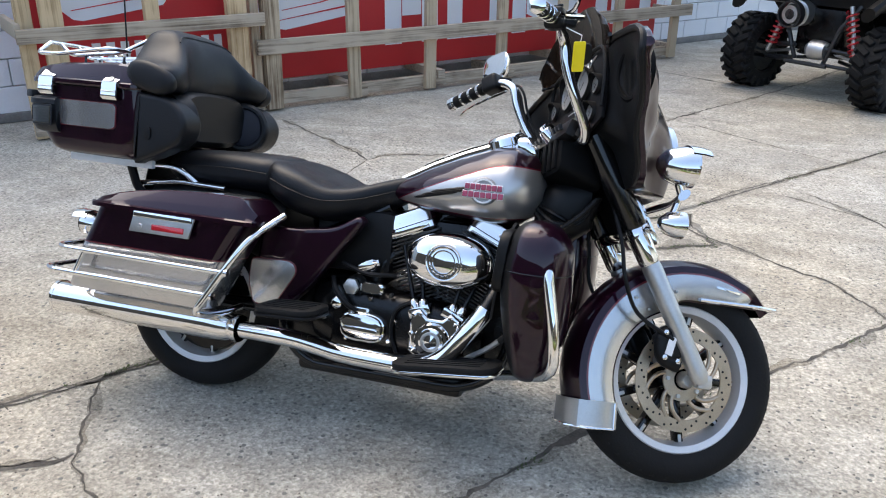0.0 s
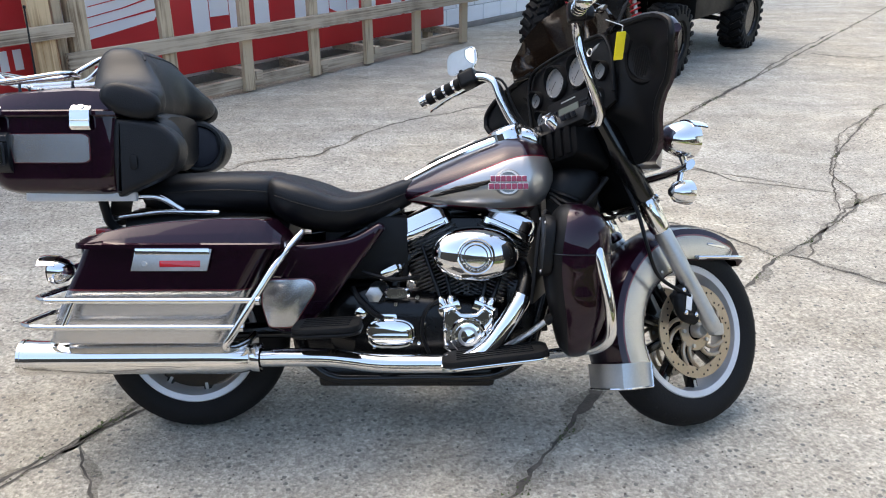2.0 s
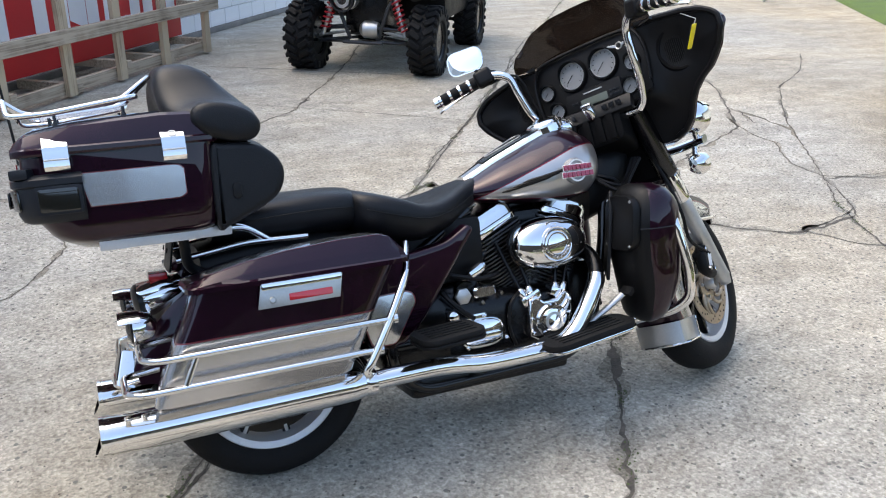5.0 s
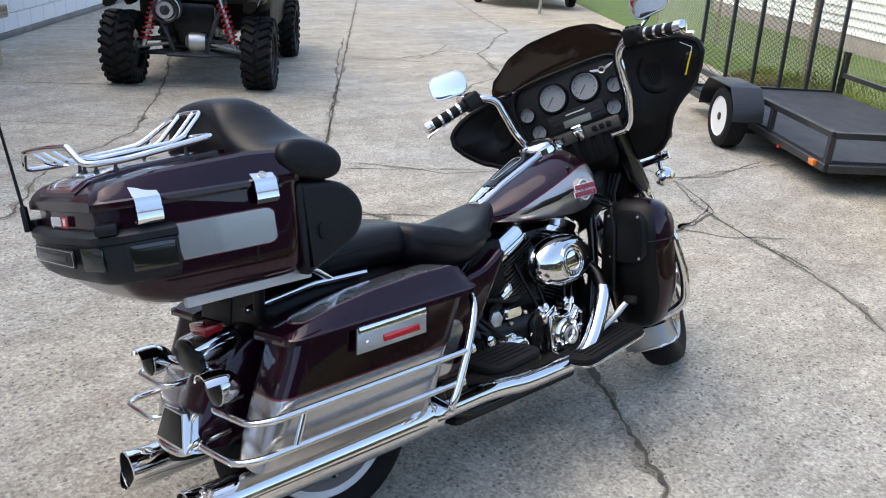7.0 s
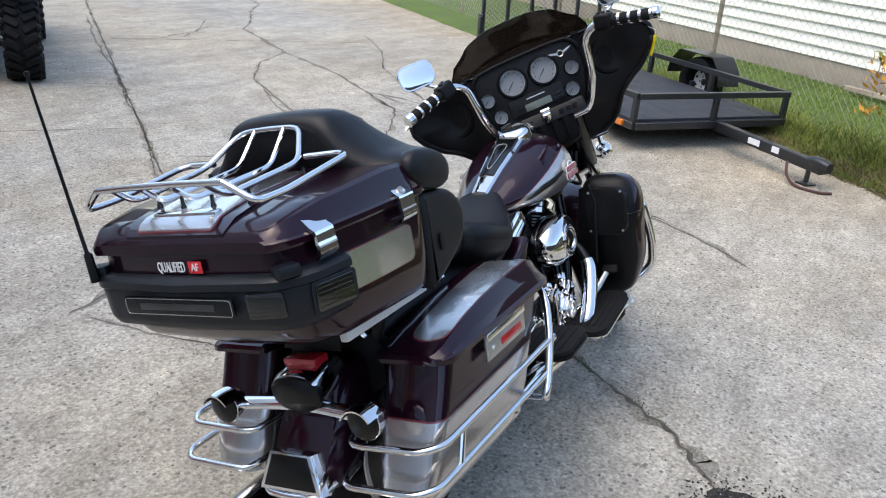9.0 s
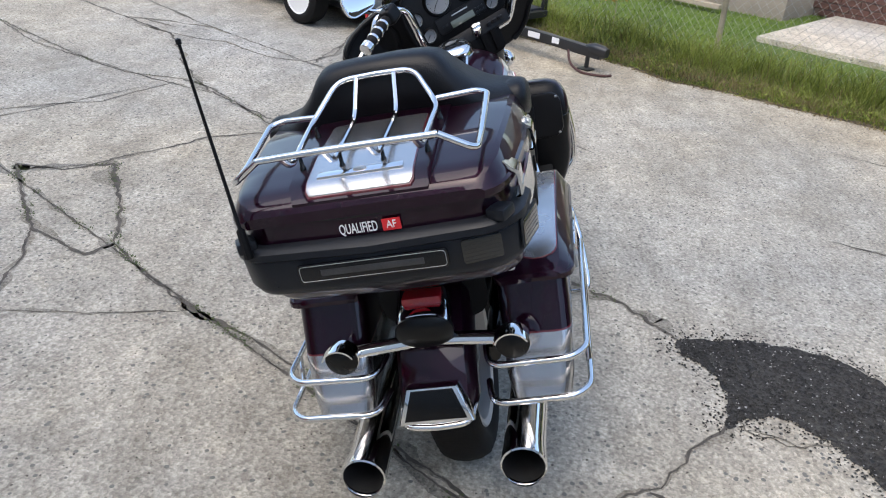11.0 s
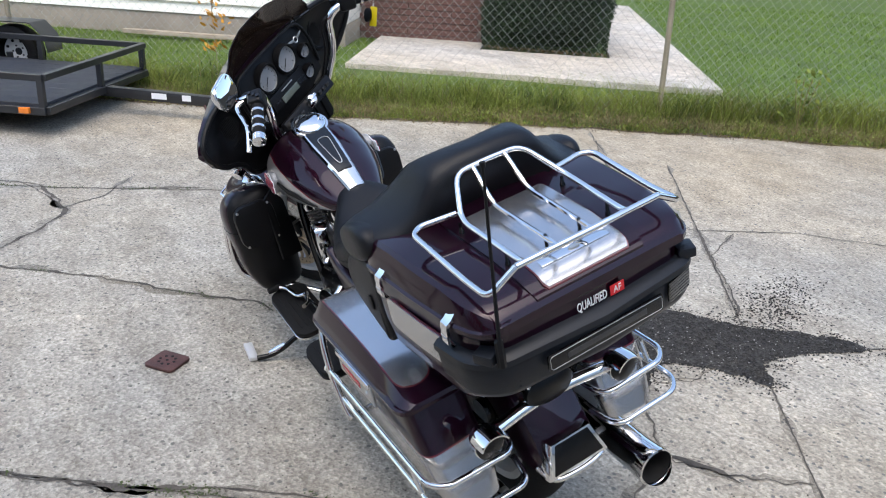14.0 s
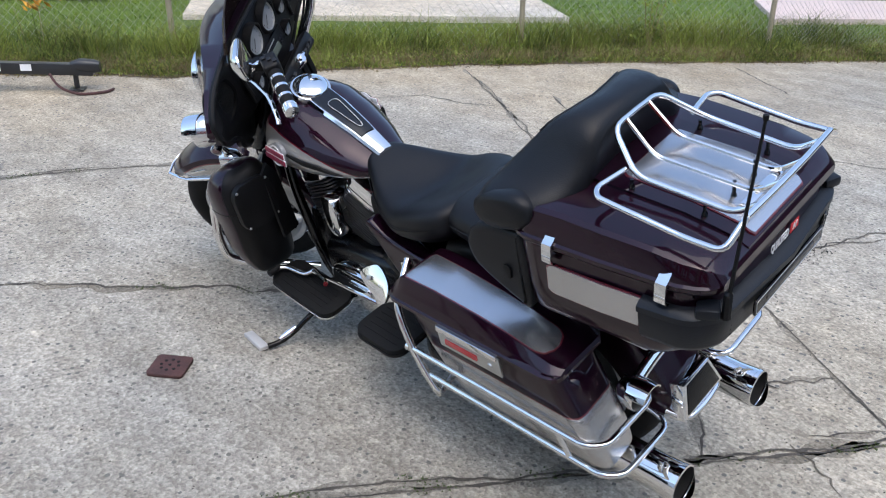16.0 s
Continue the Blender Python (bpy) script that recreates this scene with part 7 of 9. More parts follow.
for k in range(9):
    bm = bmesh.new()
    block(0.007, 0.010, 0.003, m @ Matrix.Rotation(radians(200 + 17.5 * k), 4, 'Z') @ Matrix.Translation((0.042, 0, 0.0985)), 0.001, bm, 1)
    bp("badge_block", bm, M_CHROME, ac)
bp("intake_horn", rod((-0.70, -0.02, 0.575), (-0.70, -0.11, 0.575), 0.045, 20), M_ENGINE, ac)
# left side: primary case, covers, levers
m = aim((-0.90, 0.135, 0.315), (0, 1, 0))
pr = bp("primary_cover", loft([[m @ Vector((0.225 * k * a * 1.0, 0.082 * k * b, h)) for a, b in oval(40, 3.2)] for k, h in ((1.0, -0.01), (1.0, 0.026), (0.97, 0.040), (0.90, 0.048), (0.70, 0.050))]), M_CHROME, None, "chrome primary cover")
bp("derby_cover", lathe([(0.075, 0.046), (0.075, 0.056), (0.066, 0.064), (0, 0.068)], m @ Matrix.Translation((0.10, 0.01, 0)), 36), M_CHROME, pr)
bp("inspection_cover", slab(roundrect(0.12, 0.055, 0.02), 0.012, m @ Matrix.Translation((-0.06, 0.01, 0.046)), 0.004), M_CHROME, pr)
bp("horn_cover", loft([[aim((-0.70, 0.115, 0.545), (0.1, 1, 0)) @ Vector((0.045 * k * a, 0.082 * k * b, h)) for a, b in oval(28, 3)] for k, h in ((1.0, -0.03), (1.0, 0.004), (0.92, 0.016), (0.6, 0.022))]), M_CHROME, eng, "chrome horn cover")
bp("shift_linkage", tube([(-0.98, 0.205, 0.345), (-0.62, 0.215, 0.335)], 0.006, 8), M_CHROME, pr)
bp("shift_lever", tube(rounded([(-0.62, 0.205, 0.335), (-0.60, 0.235, 0.325), (-0.52, 0.250, 0.335), (-0.50, 0.275, 0.34)], 0.02), 0.009, 10), M_CHROME, pr)
bp("shift_peg", rod((-0.50, 0.265, 0.34), (-0.50, 0.315, 0.34), 0.012), M_RUBBER, pr)
bp("heel_lever", tube(rounded([(-0.62, 0.205, 0.335), (-0.72, 0.235, 0.355), (-0.76, 0.260, 0.375)], 0.02), 0.008, 10), M_CHROME, pr)
bp("frame_cover", loft([[aim((-1.155, 0.175, 0.455), (0.25, 1, 0.1)) @ Vector((0.055 * k * a, 0.070 * k * b, h)) for a, b in oval(28, 3)] for k, h in ((1.0, -0.03), (1.0, 0.004), (0.9, 0.014), (0.5, 0.018))]), M_CHROME, None, "chrome cover ahead of the saddlebag")
pc = bp("primary_wing", slab([(p.x, p.y) for p in catmull([Vector(q) for q in ((-0.075, -0.03, 0), (-0.03, 0.045, 0), (0.05, 0.04, 0), (0.085, -0.01, 0), (0.02, -0.035, 0))], 5, True)], 0.012, aim((-0.955, 0.190, 0.425), (0.10, 0.80, 0.60), (-0.3, 0, 1)), 0.004), M_CHROME, None, "chrome wing-shaped cover over the primary case")
bp("wing_disc", lathe([(0.052, -0.02), (0.056, 0.0), (0.050, 0.010), (0.030, 0.014), (0, 0.015)], aim((-0.995, 0.192, 0.362), (-0.1, 1, 0.25)), 28), M_CHROME, pc)
bp("wing_bolt", lathe([(0, 0), (0.008, 0), (0.008, 0.008), (0, 0.010)], aim((-0.93, 0.197, 0.435), (0.10, 0.80, 0.60)), 8), M_DULL, pc)
bp("chrome_bracket", tube(catmull([(-1.145, 0.20, 0.60), (-1.165, 0.215, 0.53), (-1.20, 0.215, 0.47), (-1.25, 0.21, 0.43)]), 0.019, 10, flat=0.6), M_CHROME, None, "chrome bracket")
# frame tubes
fr = bp("frame", tube(rounded([(-0.40, 0.0, 0.90), (-0.62, 0.0, 0.71), (-0.95, 0.0, 0.66), (-1.20, 0.0, 0.62)], 0.08), 0.022, 12), M_BLACK, None, "black tubular frame")
for s in (-1, 1):
    bp("down_tube", tube(rounded([(-0.385, s * 0.03, 0.84), (-0.44, s * 0.08, 0.55), (-0.52, s * 0.09, 0.25), (-0.62, s * 0.10, 0.185), (-1.15, s * 0.10, 0.175), (-1.24, s * 0.12, 0.28), (-1.18, s * 0.12, 0.56), (-0.92, s * 0.06, 0.70)], 0.07), 0.018, 12), M_BLACK, fr)
    bp("swing_arm", tube([(-1.14, s * 0.10, 0.33), (-1.60, s * 0.105, 0.333), (-1.66, s * 0.105, 0.333)], 0.024, 12), M_BLACK, fr)
# dark filler blocks added to close see-through gaps around the gearbox
bp("battery_box", block(0.26, 0.20, 0.20, Matrix.Translation((-1.02, 0, 0.585)), 0.025), M_PLASTIC, fr)
bp("pivot_block", block(0.16, 0.22, 0.24, Matrix.Translation((-1.17, 0, 0.36)), 0.03), M_ENGINE, fr)
bp("intake_box", block(0.20, 0.14, 0.16, Matrix.Translation((-0.715, 0, 0.60)), 0.03), M_ENGINE, eng)
bp("front_engine_mount", block(0.10, 0.17, 0.26, Matrix.Translation((-0.545, 0, 0.36)), 0.03), M_ENGINE, eng)
bp("oil_pan", block(0.55, 0.22, 0.07, Matrix.Translation((-0.90, 0, 0.185)), 0.02), M_ENGINE, eng)
bp("oil_filter", lathe([(0.036, 0), (0.038, 0.01), (0.038, 0.07), (0.03, 0.08), (0, 0.08)], aim((-0.575, -0.02, 0.275), (1, 0, -0.2)), 24), M_CHROME, eng)
bp("voltage_regulator", block(0.03, 0.16, 0.12, Matrix.Translation((-0.485, 0, 0.38)) @ Matrix.Rotation(radians(-10), 4, 'Y'), 0.005), M_PLASTIC, fr)
bp("wiring_cover", hull_x([(-0.47, 0.06, 0.80, 0.60), (-0.42, 0.085, 0.84, 0.62), (-0.36, 0.085, 0.86, 0.66), (-0.31, 0.06, 0.86, 0.70)], 20, 2.6), M_PLASTIC, fr)
for k in range(6):
    y = -0.10 + 0.02 * k
    bp("wiring_loom", tube(catmull([(-0.46, y, 0.74 + 0.01 * k), (-0.40, y * 1.25 - 0.02, 0.70 + 0.02 * k), (-0.34, y * 1.1, 0.74 - 0.01 * k), (-0.29, y, 0.80)]), 0.007, 8), M_PLASTIC, fr)
# side panels under the seat
for s in (-1, 1):
    m = Matrix(((1, 0, 0, 0), (0, 0, s, s * 0.128), (0, 1, 0, 0), (0, 0, 0, 1)))
    sd = bp("side_panel", slab([(p.x, p.y) for p in rounded([(-1.26, 0.345, 0), (-1.205, 0.345, 0), (-1.13, 0.42, 0), (-1.045, 0.535, 0), (-0.955, 0.655, 0), (-0.975, 0.672, 0), (-1.05, 0.628, 0), (-1.17, 0.610, 0), (-1.30, 0.605, 0), (-1.315, 0.345, 0), (-1.24, 0.345, 0)], 0.03, 3)], 0.055, m, 0.016, None, 4), M_CHERRY, None, "cherry side panel with a silver inlay")
    pol = [(-1.318, 0.500), (-1.325, 0.43), (-1.305, 0.360), (-1.235, 0.360), (-1.165, 0.470), (-1.172, 0.496), (-1.195, 0.505)]
    for nm, mt, k, h in (("side_pinstripe", M_STRIPE, 1.045, 0.003), ("side_inlay", M_SILVER, 1.0, 0.005)):
        cxx, czz = -1.25, 0.435
        p2 = [(p.x, p.y) for p in rounded([((a - cxx) * k + cxx, (b - czz) * k + czz, 0) for a, b in pol + pol[:2]], 0.014, 3)[1:-1]]
        bp(nm, slab(p2, h, Matrix(((1, 0, 0, 0), (0, 0, s, s * 0.1825), (0, 1, 0, 0), (0, 0, 0, 1))), 0.001), mt, sd, "silver inlay" if mt is M_SILVER else "")
    # floorboards
    for nm, x0, x1, y0, y1, z, tl in (("rider_floorboard", -0.79, -0.48, 0.175, 0.318, 0.283, 7.0), ("passenger_floorboard", -1.213, -1.02, 0.205, 0.368, 0.378, 3.0)):
        L, W = x1 - x0, y1 - y0
        c = Vector(((x0 + x1) / 2, s * (y0 + y1) / 2, z))
        m = Matrix.Translation(c) @ Matrix.Rotation(radians(-tl), 4, 'Y')
        pol = roundrect(L, W, 0.045, 6)
        fb = bp(nm, slab(pol, 0.018, m, 0.006), M_RUBBER, None, "black rubber footboard in a chrome pan")
        bp("board_pan", slab([(x * 1.02, y * 1.03) for x, y in pol], 0.010, m @ Matrix.Translation((0, 0, -0.010)), 0.003), M_CHROME if nm[0] == "r" else M_PLASTIC, fb)
        for k in range(5):
            bp("tread_rib", block(L * 0.72, 0.006, 0.004, m @ Matrix.Translation((0, (k - 2) * W * 0.15, 0.019)), 0.001), M_RUBBER, fb)
        bp("board_bracket", rod(c + Vector((0, -s * 0.02, -0.012)), (c.x, s * 0.12, c.z - 0.03), 0.012), M_PLASTIC, fb)
    # engine guard and lower fairing
    g = bp("engine_guard", tube(rounded([(-0.37, s * 0.30, 0.665), (-0.362, s * 0.352, 0.615), (-0.325, s * 0.366, 0.46), (-0.318, s * 0.355, 0.365), (-0.345, s * 0.31, 0.325), (-0.44, s * 0.20, 0.285), (-0.52, s * 0.12, 0.25)], 0.05), 0.0155, 14), M_CHROME, None, "chrome engine guard tube")
    secs = [(0.290, -0.405, 0.022, 0.222, 0.050), (0.32, -0.402, 0.050, 0.230, 0.085), (0.42, -0.397, 0.080, 0.246, 0.108), (0.52, -0.403, 0.094, 0.250, 0.112), (0.60, -0.405, 0.095, 0.256, 0.112), (0.67, -0.402, 0.084, 0.258, 0.104), (0.715, -0.408, 0.056, 0.256, 0.080), (0.732, -0.410, 0.024, 0.254, 0.040)]
    rr = [[(x + hx * c, s * (y + hy * d), z) for c, d in oval(32, 2.6)] for z, x, hx, y, hy in [tuple(q) for q in catmull_rows(secs, 3)]]
    lf = bp("lower_fairing", loft(rr, index=lambda i, k: 1 if 10 <= k <= 20 else 0, capindex=(1, 0)), [M_CHERRY, M_PLASTIC], None, "cherry lower fairing with a black glovebox")
    bp("glovebox_door", slab(roundrect(0.150, 0.170, 0.045), 0.030, aim((-0.478, s * 0.268, 0.615), (-1, 0, 0.08)), 0.010), M_PLASTIC, lf, "black glovebox door")
    for qx in (-0.058, 0.058):
        for qz in (-0.068, 0.068):
            bp("door_bolt", lathe([(0, 0.004), (0.004, 0.003), (0.005, 0.0)], aim((-0.478, s * 0.268, 0.615), (-1, 0, 0.08)) @ Matrix.Translation((qx, qz, 0.030)), 8), M_DULL, lf)
    bp("fairing_seam", tube([(x - 0.0, y, z) for x, y, z in [rr[12][k] for k in range(32)]], 0.0018, 6, closed=True), M_BLACK, lf)
    bp("vent_flap", slab([(-0.05, -0.10), (0.05, -0.12), (0.055, 0.10), (0.02, 0.16), (-0.03, 0.14)], 0.012, aim((-0.490, s * 0.190, 0.555), (-0.85, -s * 0.45, 0.10)), 0.005), M_PLASTIC, lf)
bp("brake_pedal", tube(rounded([(-0.60, -0.19, 0.30), (-0.53, -0.22, 0.35), (-0.475, -0.245, 0.40)], 0.02), 0.010, 10, flat=0.6), M_DULL, None, "steel brake pedal with a black pad")
bp("pedal_pad", block(0.075, 0.055, 0.018, Matrix.Translation((-0.462, -0.25, 0.412)) @ Matrix.Rotation(radians(-42), 4, 'Y'), 0.008), M_RUBBER, bike.children[-1])
# side stand
BI = BIKE.inverted()
ss = bp("side_stand", tube(catmull([(-0.74, 0.13, 0.215), BI @ Vector((-0.655, 2.36, 0.14)), BI @ Vector((-0.636, 2.43, 0.10)), BI @ Vector((-0.617, 2.475, 0.055)), BI @ Vector((-0.60, 2.52, 0.026)), BI @ Vector((-0.585, 2.568, 0.016))], 5), 0.010, 10), M_ENGINE, None, "dark side stand with a bright foot")
bp("stand_flare", tube([BI @ Vector((-0.618, 2.468, 0.068)), BI @ Vector((-0.608, 2.495, 0.048)), BI @ Vector((-0.598, 2.525, 0.034))], [0.010, 0.014, 0.008], 10, flat=0.6), M_CHROME, ss, "bright flared knee")
bp("stand_foot", block(0.122, 0.034, 0.016, BI @ Matrix.Translation((-0.520, 2.572, 0.011)) @ Matrix.Rotation(radians(-6.5), 4, 'Z'), 0.004), M_RIM, ss, "bright flat foot")
# yellow tag on its ring by the grip
# ---- loose end of the motorcycle ----
tag_m = aim(Vector((-0.334, -0.439, 1.150)), (0.50, -0.82, -0.30), (0.10, -0.45, 1))
tagk = part("key_tag", slab(roundrect(0.030, 0.072, 0.004), 0.003, tag_m, 0.0008), M_YELLOW, None)
tagk.matrix_world = BIKE
tagged(tagk, "yellow paper tag hanging by the grip", "tag")
part("key_fob", slab([(0.016 * a, 0.026 * b) for a, b in oval(20, 2.4)], 0.010, tag_m @ Matrix.Translation((0.020, 0.004, -0.012)), 0.003), M_PLASTIC, tagk, "black oval key fob")
part("tag_string", tube([tag_m @ Vector((0, 0.026, 0.002)), tag_m @ Vector((0.004, 0.05, 0.0)), Vector((-0.37, -0.44, 1.215))], 0.0012, 6), M_WHITE, tagk)

# ---- side-by-side off-road vehicle ----
utv = thing("off_road_buggy", "black side-by-side off-road buggy with knobbly tyres and red springs", "buggy", ALLEY)


def mud_wheel(u, y, r=0.335, w=0.26):
    at = Matrix.Translation((u, y, r - 0.008)) @ Matrix.Rotation(radians(90), 4, 'X')
    h = w / 2
    t = part("wheel", lathe([(0.18, -h * 0.8), (0.20, -h), (0.27, -h * 1.02), (0.305, -h * 0.92), (0.315, 0), (0.305, h * 0.92), (0.27, h * 1.02), (0.20, h), (0.18, h * 0.8)], at, 40, closed=True), M_RUBBER, utv, "knobbly off-road tyre")
    bm = bmesh.new()
    for k in range(22):
        for s in (-1, 1):
            a = 2 * math.pi * (k + 0.5 * (s > 0)) / 22
            block(0.036, 0.055, h * 0.92, at @ Matrix.Rotation(a, 4, 'Z') @ Matrix.Translation((0.318, 0, s * h * 0.50)) @ Matrix.Rotation(s * 0.55, 4, 'X'), 0.008, bm, 1)
            block(0.075, 0.045, 0.03, at @ Matrix.Rotation(a, 4, 'Z') @ Matrix.Translation((0.292, 0, s * h * 0.98)), 0.008, bm, 1)
    part("tread_lug_band", bm, M_RUBBER, t)
    part("rim", lathe([(0.19, -h * 0.8), (0.185, -h * 0.86), (0.15, -h * 0.5), (0.05, -h * 0.35), (0.04, -h * 0.5), (0.0, -h * 0.5)], at, 28), M_BLACK, t)
    part("rim", lathe([(0.19, h * 0.8), (0.185, h * 0.86), (0.15, h * 0.5), (0.05, h * 0.35), (0.04, h * 0.5), (0.0, h * 0.5)], at, 28), M_BLACK, t)
    for k in range(6):
        part("rim_spoke", block(0.13, 0.03, 0.02, at @ Matrix.Rotation(2 * math.pi * k / 6, 4, 'Z') @ Matrix.Translation((0.11, 0, h * 0.62)), 0.005), M_BUMPER, t)


for u, y in ((6.82, 4.83), (6.82, 3.585), (8.85, 4.83), (8.85, 3.585)):
    mud_wheel(u, y)
CY = 4.21
part("chassis", block(2.3, 0.45, 0.12, Matrix.Translation((8.0, CY, 0.40)), 0.03), M_STEEL, utv)
part("rear_body", block(1.5, 1.35, 0.36, Matrix.Translation((7.55, CY, 0.94)), 0.06), M_PLASTIC, utv, "black plastic bodywork")
part("cargo_box", block(1.0, 1.42, 0.40, Matrix.Translation((7.10, CY, 1.24)), 0.05), M_PLASTIC, utv)
part("side_body", block(2.2, 1.30, 0.45, Matrix.Translation((8.55, CY, 0.66)), 0.06), M_PLASTIC, utv)
part("cabin_seat_back", block(0.25, 1.25, 0.8, Matrix.Translation((8.2, CY, 1.35)), 0.06), M_VINYL, utv)
part("bonnet", block(0.9, 1.20, 0.5, Matrix.Translation((9.15, CY, 0.95)), 0.1), M_PLASTIC, utv)
for y in (-0.62, 0.62):
    part("roll_bar", tube(rounded([(7.75, CY + y, 1.0), (7.8, CY + y * 0.9, 1.9), (9.0, CY + y * 0.9, 1.9), (9.4, CY + y, 1.15)], 0.15), 0.024, 10), M_STEEL, utv)
part("engine_block", block(0.5, 0.45, 0.40, Matrix.Translation((7.05, CY, 0.56)), 0.05), M_ENGINE, utv)
part("differential", lathe([(0.0, -0.09), (0.07, -0.09), (0.085, -0.03), (0.085, 0.05), (0.05, 0.09), (0, 0.09)], aim((6.72, CY - 0.06, 0.42), (0, 1, 0)), 20), M_DULL, utv, "dull metal gear housing")
ex = part("exhaust", lathe([(0.075, 0.0), (0.085, 0.03), (0.085, 0.10), (0.11, 0.11), (0.11, 0.35)], aim((6.60, CY + 0.18, 0.70), (1, 0, 0)), 28), M_DULL, utv, "round metal exhaust can")
part("exhaust_outlet", lathe([(0, -0.004), (0.04, -0.004), (0.045, 0.0), (0.045, 0.02)], aim((6.60, CY + 0.18, 0.70), (1, 0, 0)), 20), M_FIN, ex)
part("exhaust_guard", lathe([(0.10, -0.01), (0.115, -0.01), (0.115, 0.05), (0.10, 0.05)], aim((6.60, CY + 0.18, 0.70), (1, 0, 0)), 28, closed=True), M_STEEL, ex)
for u in (6.82, 8.85):
    for s in (-1, 1):
        w0 = CY + s * 0.50
        for du, z0, z1 in ((-0.14, 0.31, 0.30), (0.14, 0.31, 0.30), (-0.12, 0.44, 0.42), (0.12, 0.44, 0.42)):
            part("suspension_arm", rod((u + du, CY + s * 0.14, z0), (u, w0, z1 - 0.02), 0.016, 8), M_STEEL, utv)
        part("drive_shaft", rod((u, CY + s * 0.1, 0.40), (u, w0, 0.33), 0.014, 8), M_DULL, utv)
        a, b = Vector((u - 0.11, CY + s * 0.42, 0.36)), Vector((u - 0.06, CY + s * 0.28, 0.80))
        sh = part("shock_absorber", rod(a, b, 0.020, 12), M_DULL, utv)
        hel = [a + (b - a) * (0.12 + 0.80 * k / 96) + (aim(a, b - a).to_3x3() @ Vector((0.044 * math.cos(k * 2 * math.pi / 12), 0.044 * math.sin(k * 2 * math.pi / 12), 0))) for k in range(97)]
        part("coil_spring", tube(hel, 0.009, 6), M_SPRING, sh, "red coil spring")
    part("axle_brace", rod((u - 0.15, CY - 0.2, 0.30), (u - 0.15, CY + 0.2, 0.30), 0.018, 8), M_STEEL, utv)
for s in (-1, 1):
    part("frame_strut", tube([(6.72, CY + s * 0.14, 0.32), (6.70, CY + s * 0.25, 0.62), (6.85, CY + s * 0.35, 0.85)], 0.020, 8), M_STEEL, utv)
    part("mud_flare", tube(catmull([(6.45, CY + s * 0.60, 0.78), (6.7, CY + s * 0.64, 0.90), (7.0, CY + s * 0.64, 0.88), (7.2, CY + s * 0.62, 0.72)]), 0.05, 10, flat=1.8), M_PLASTIC, utv)

# ---- utility trailer ----
trailer = thing("utility_trailer", "black steel utility trailer with a mesh ramp gate and white wheels", "trailer", ALLEY)
TX0, TX1, TYa, TYb = 4.07, 6.86, -0.62, -2.13
W2 = (TYa - TYb)
YM = (TYa + TYb) / 2


def bar_(a, b, s, name, parent=trailer, material=M_STEEL):
    a, b = Vector(a), Vector(b)
    m = aim((a + b) / 2, b - a, (0, 0, 1) if abs((b - a).normalized().z) < 0.9 else (0, 1, 0))
    return part(name, block(s, s, (b - a).length, m, 0.003, None, 1), material, parent)


for y in (TYa, TYb):
    bar_((TX0, y, 0.19), (TX1, y, 0.19), 0.055, "frame_rail")
    bar_((TX0, y, 0.42), (TX1 - 0.05, y, 0.42), 0.045, "side_rail")
    for x in (TX0 + 0.022, 5.0, 5.9, TX1 - 0.06):
        bar_((x, y, 0.19), (x, y, 0.42), 0.042, "stake")
for x in (TX0, TX1):
    bar_((x, TYa, 0.19), (x, TYb, 0.19), 0.055, "cross_member")
bar_((TX0, TYa, 0.42), (TX0, TYb, 0.42), 0.045, "front_rail")
bar_((TX0, YM, 0.19), (TX0, YM, 0.42), 0.042, "stake")
for k in range(9):
    part("deck_plank", block(TX1 - TX0 - 0.05, W2 / 9 - 0.002, 0.03, Matrix.Translation(((TX0 + TX1) / 2, TYb + W2 * (k + 0.5) / 9, 0.222)), 0.0015, None, 1), M_DECK, trailer)
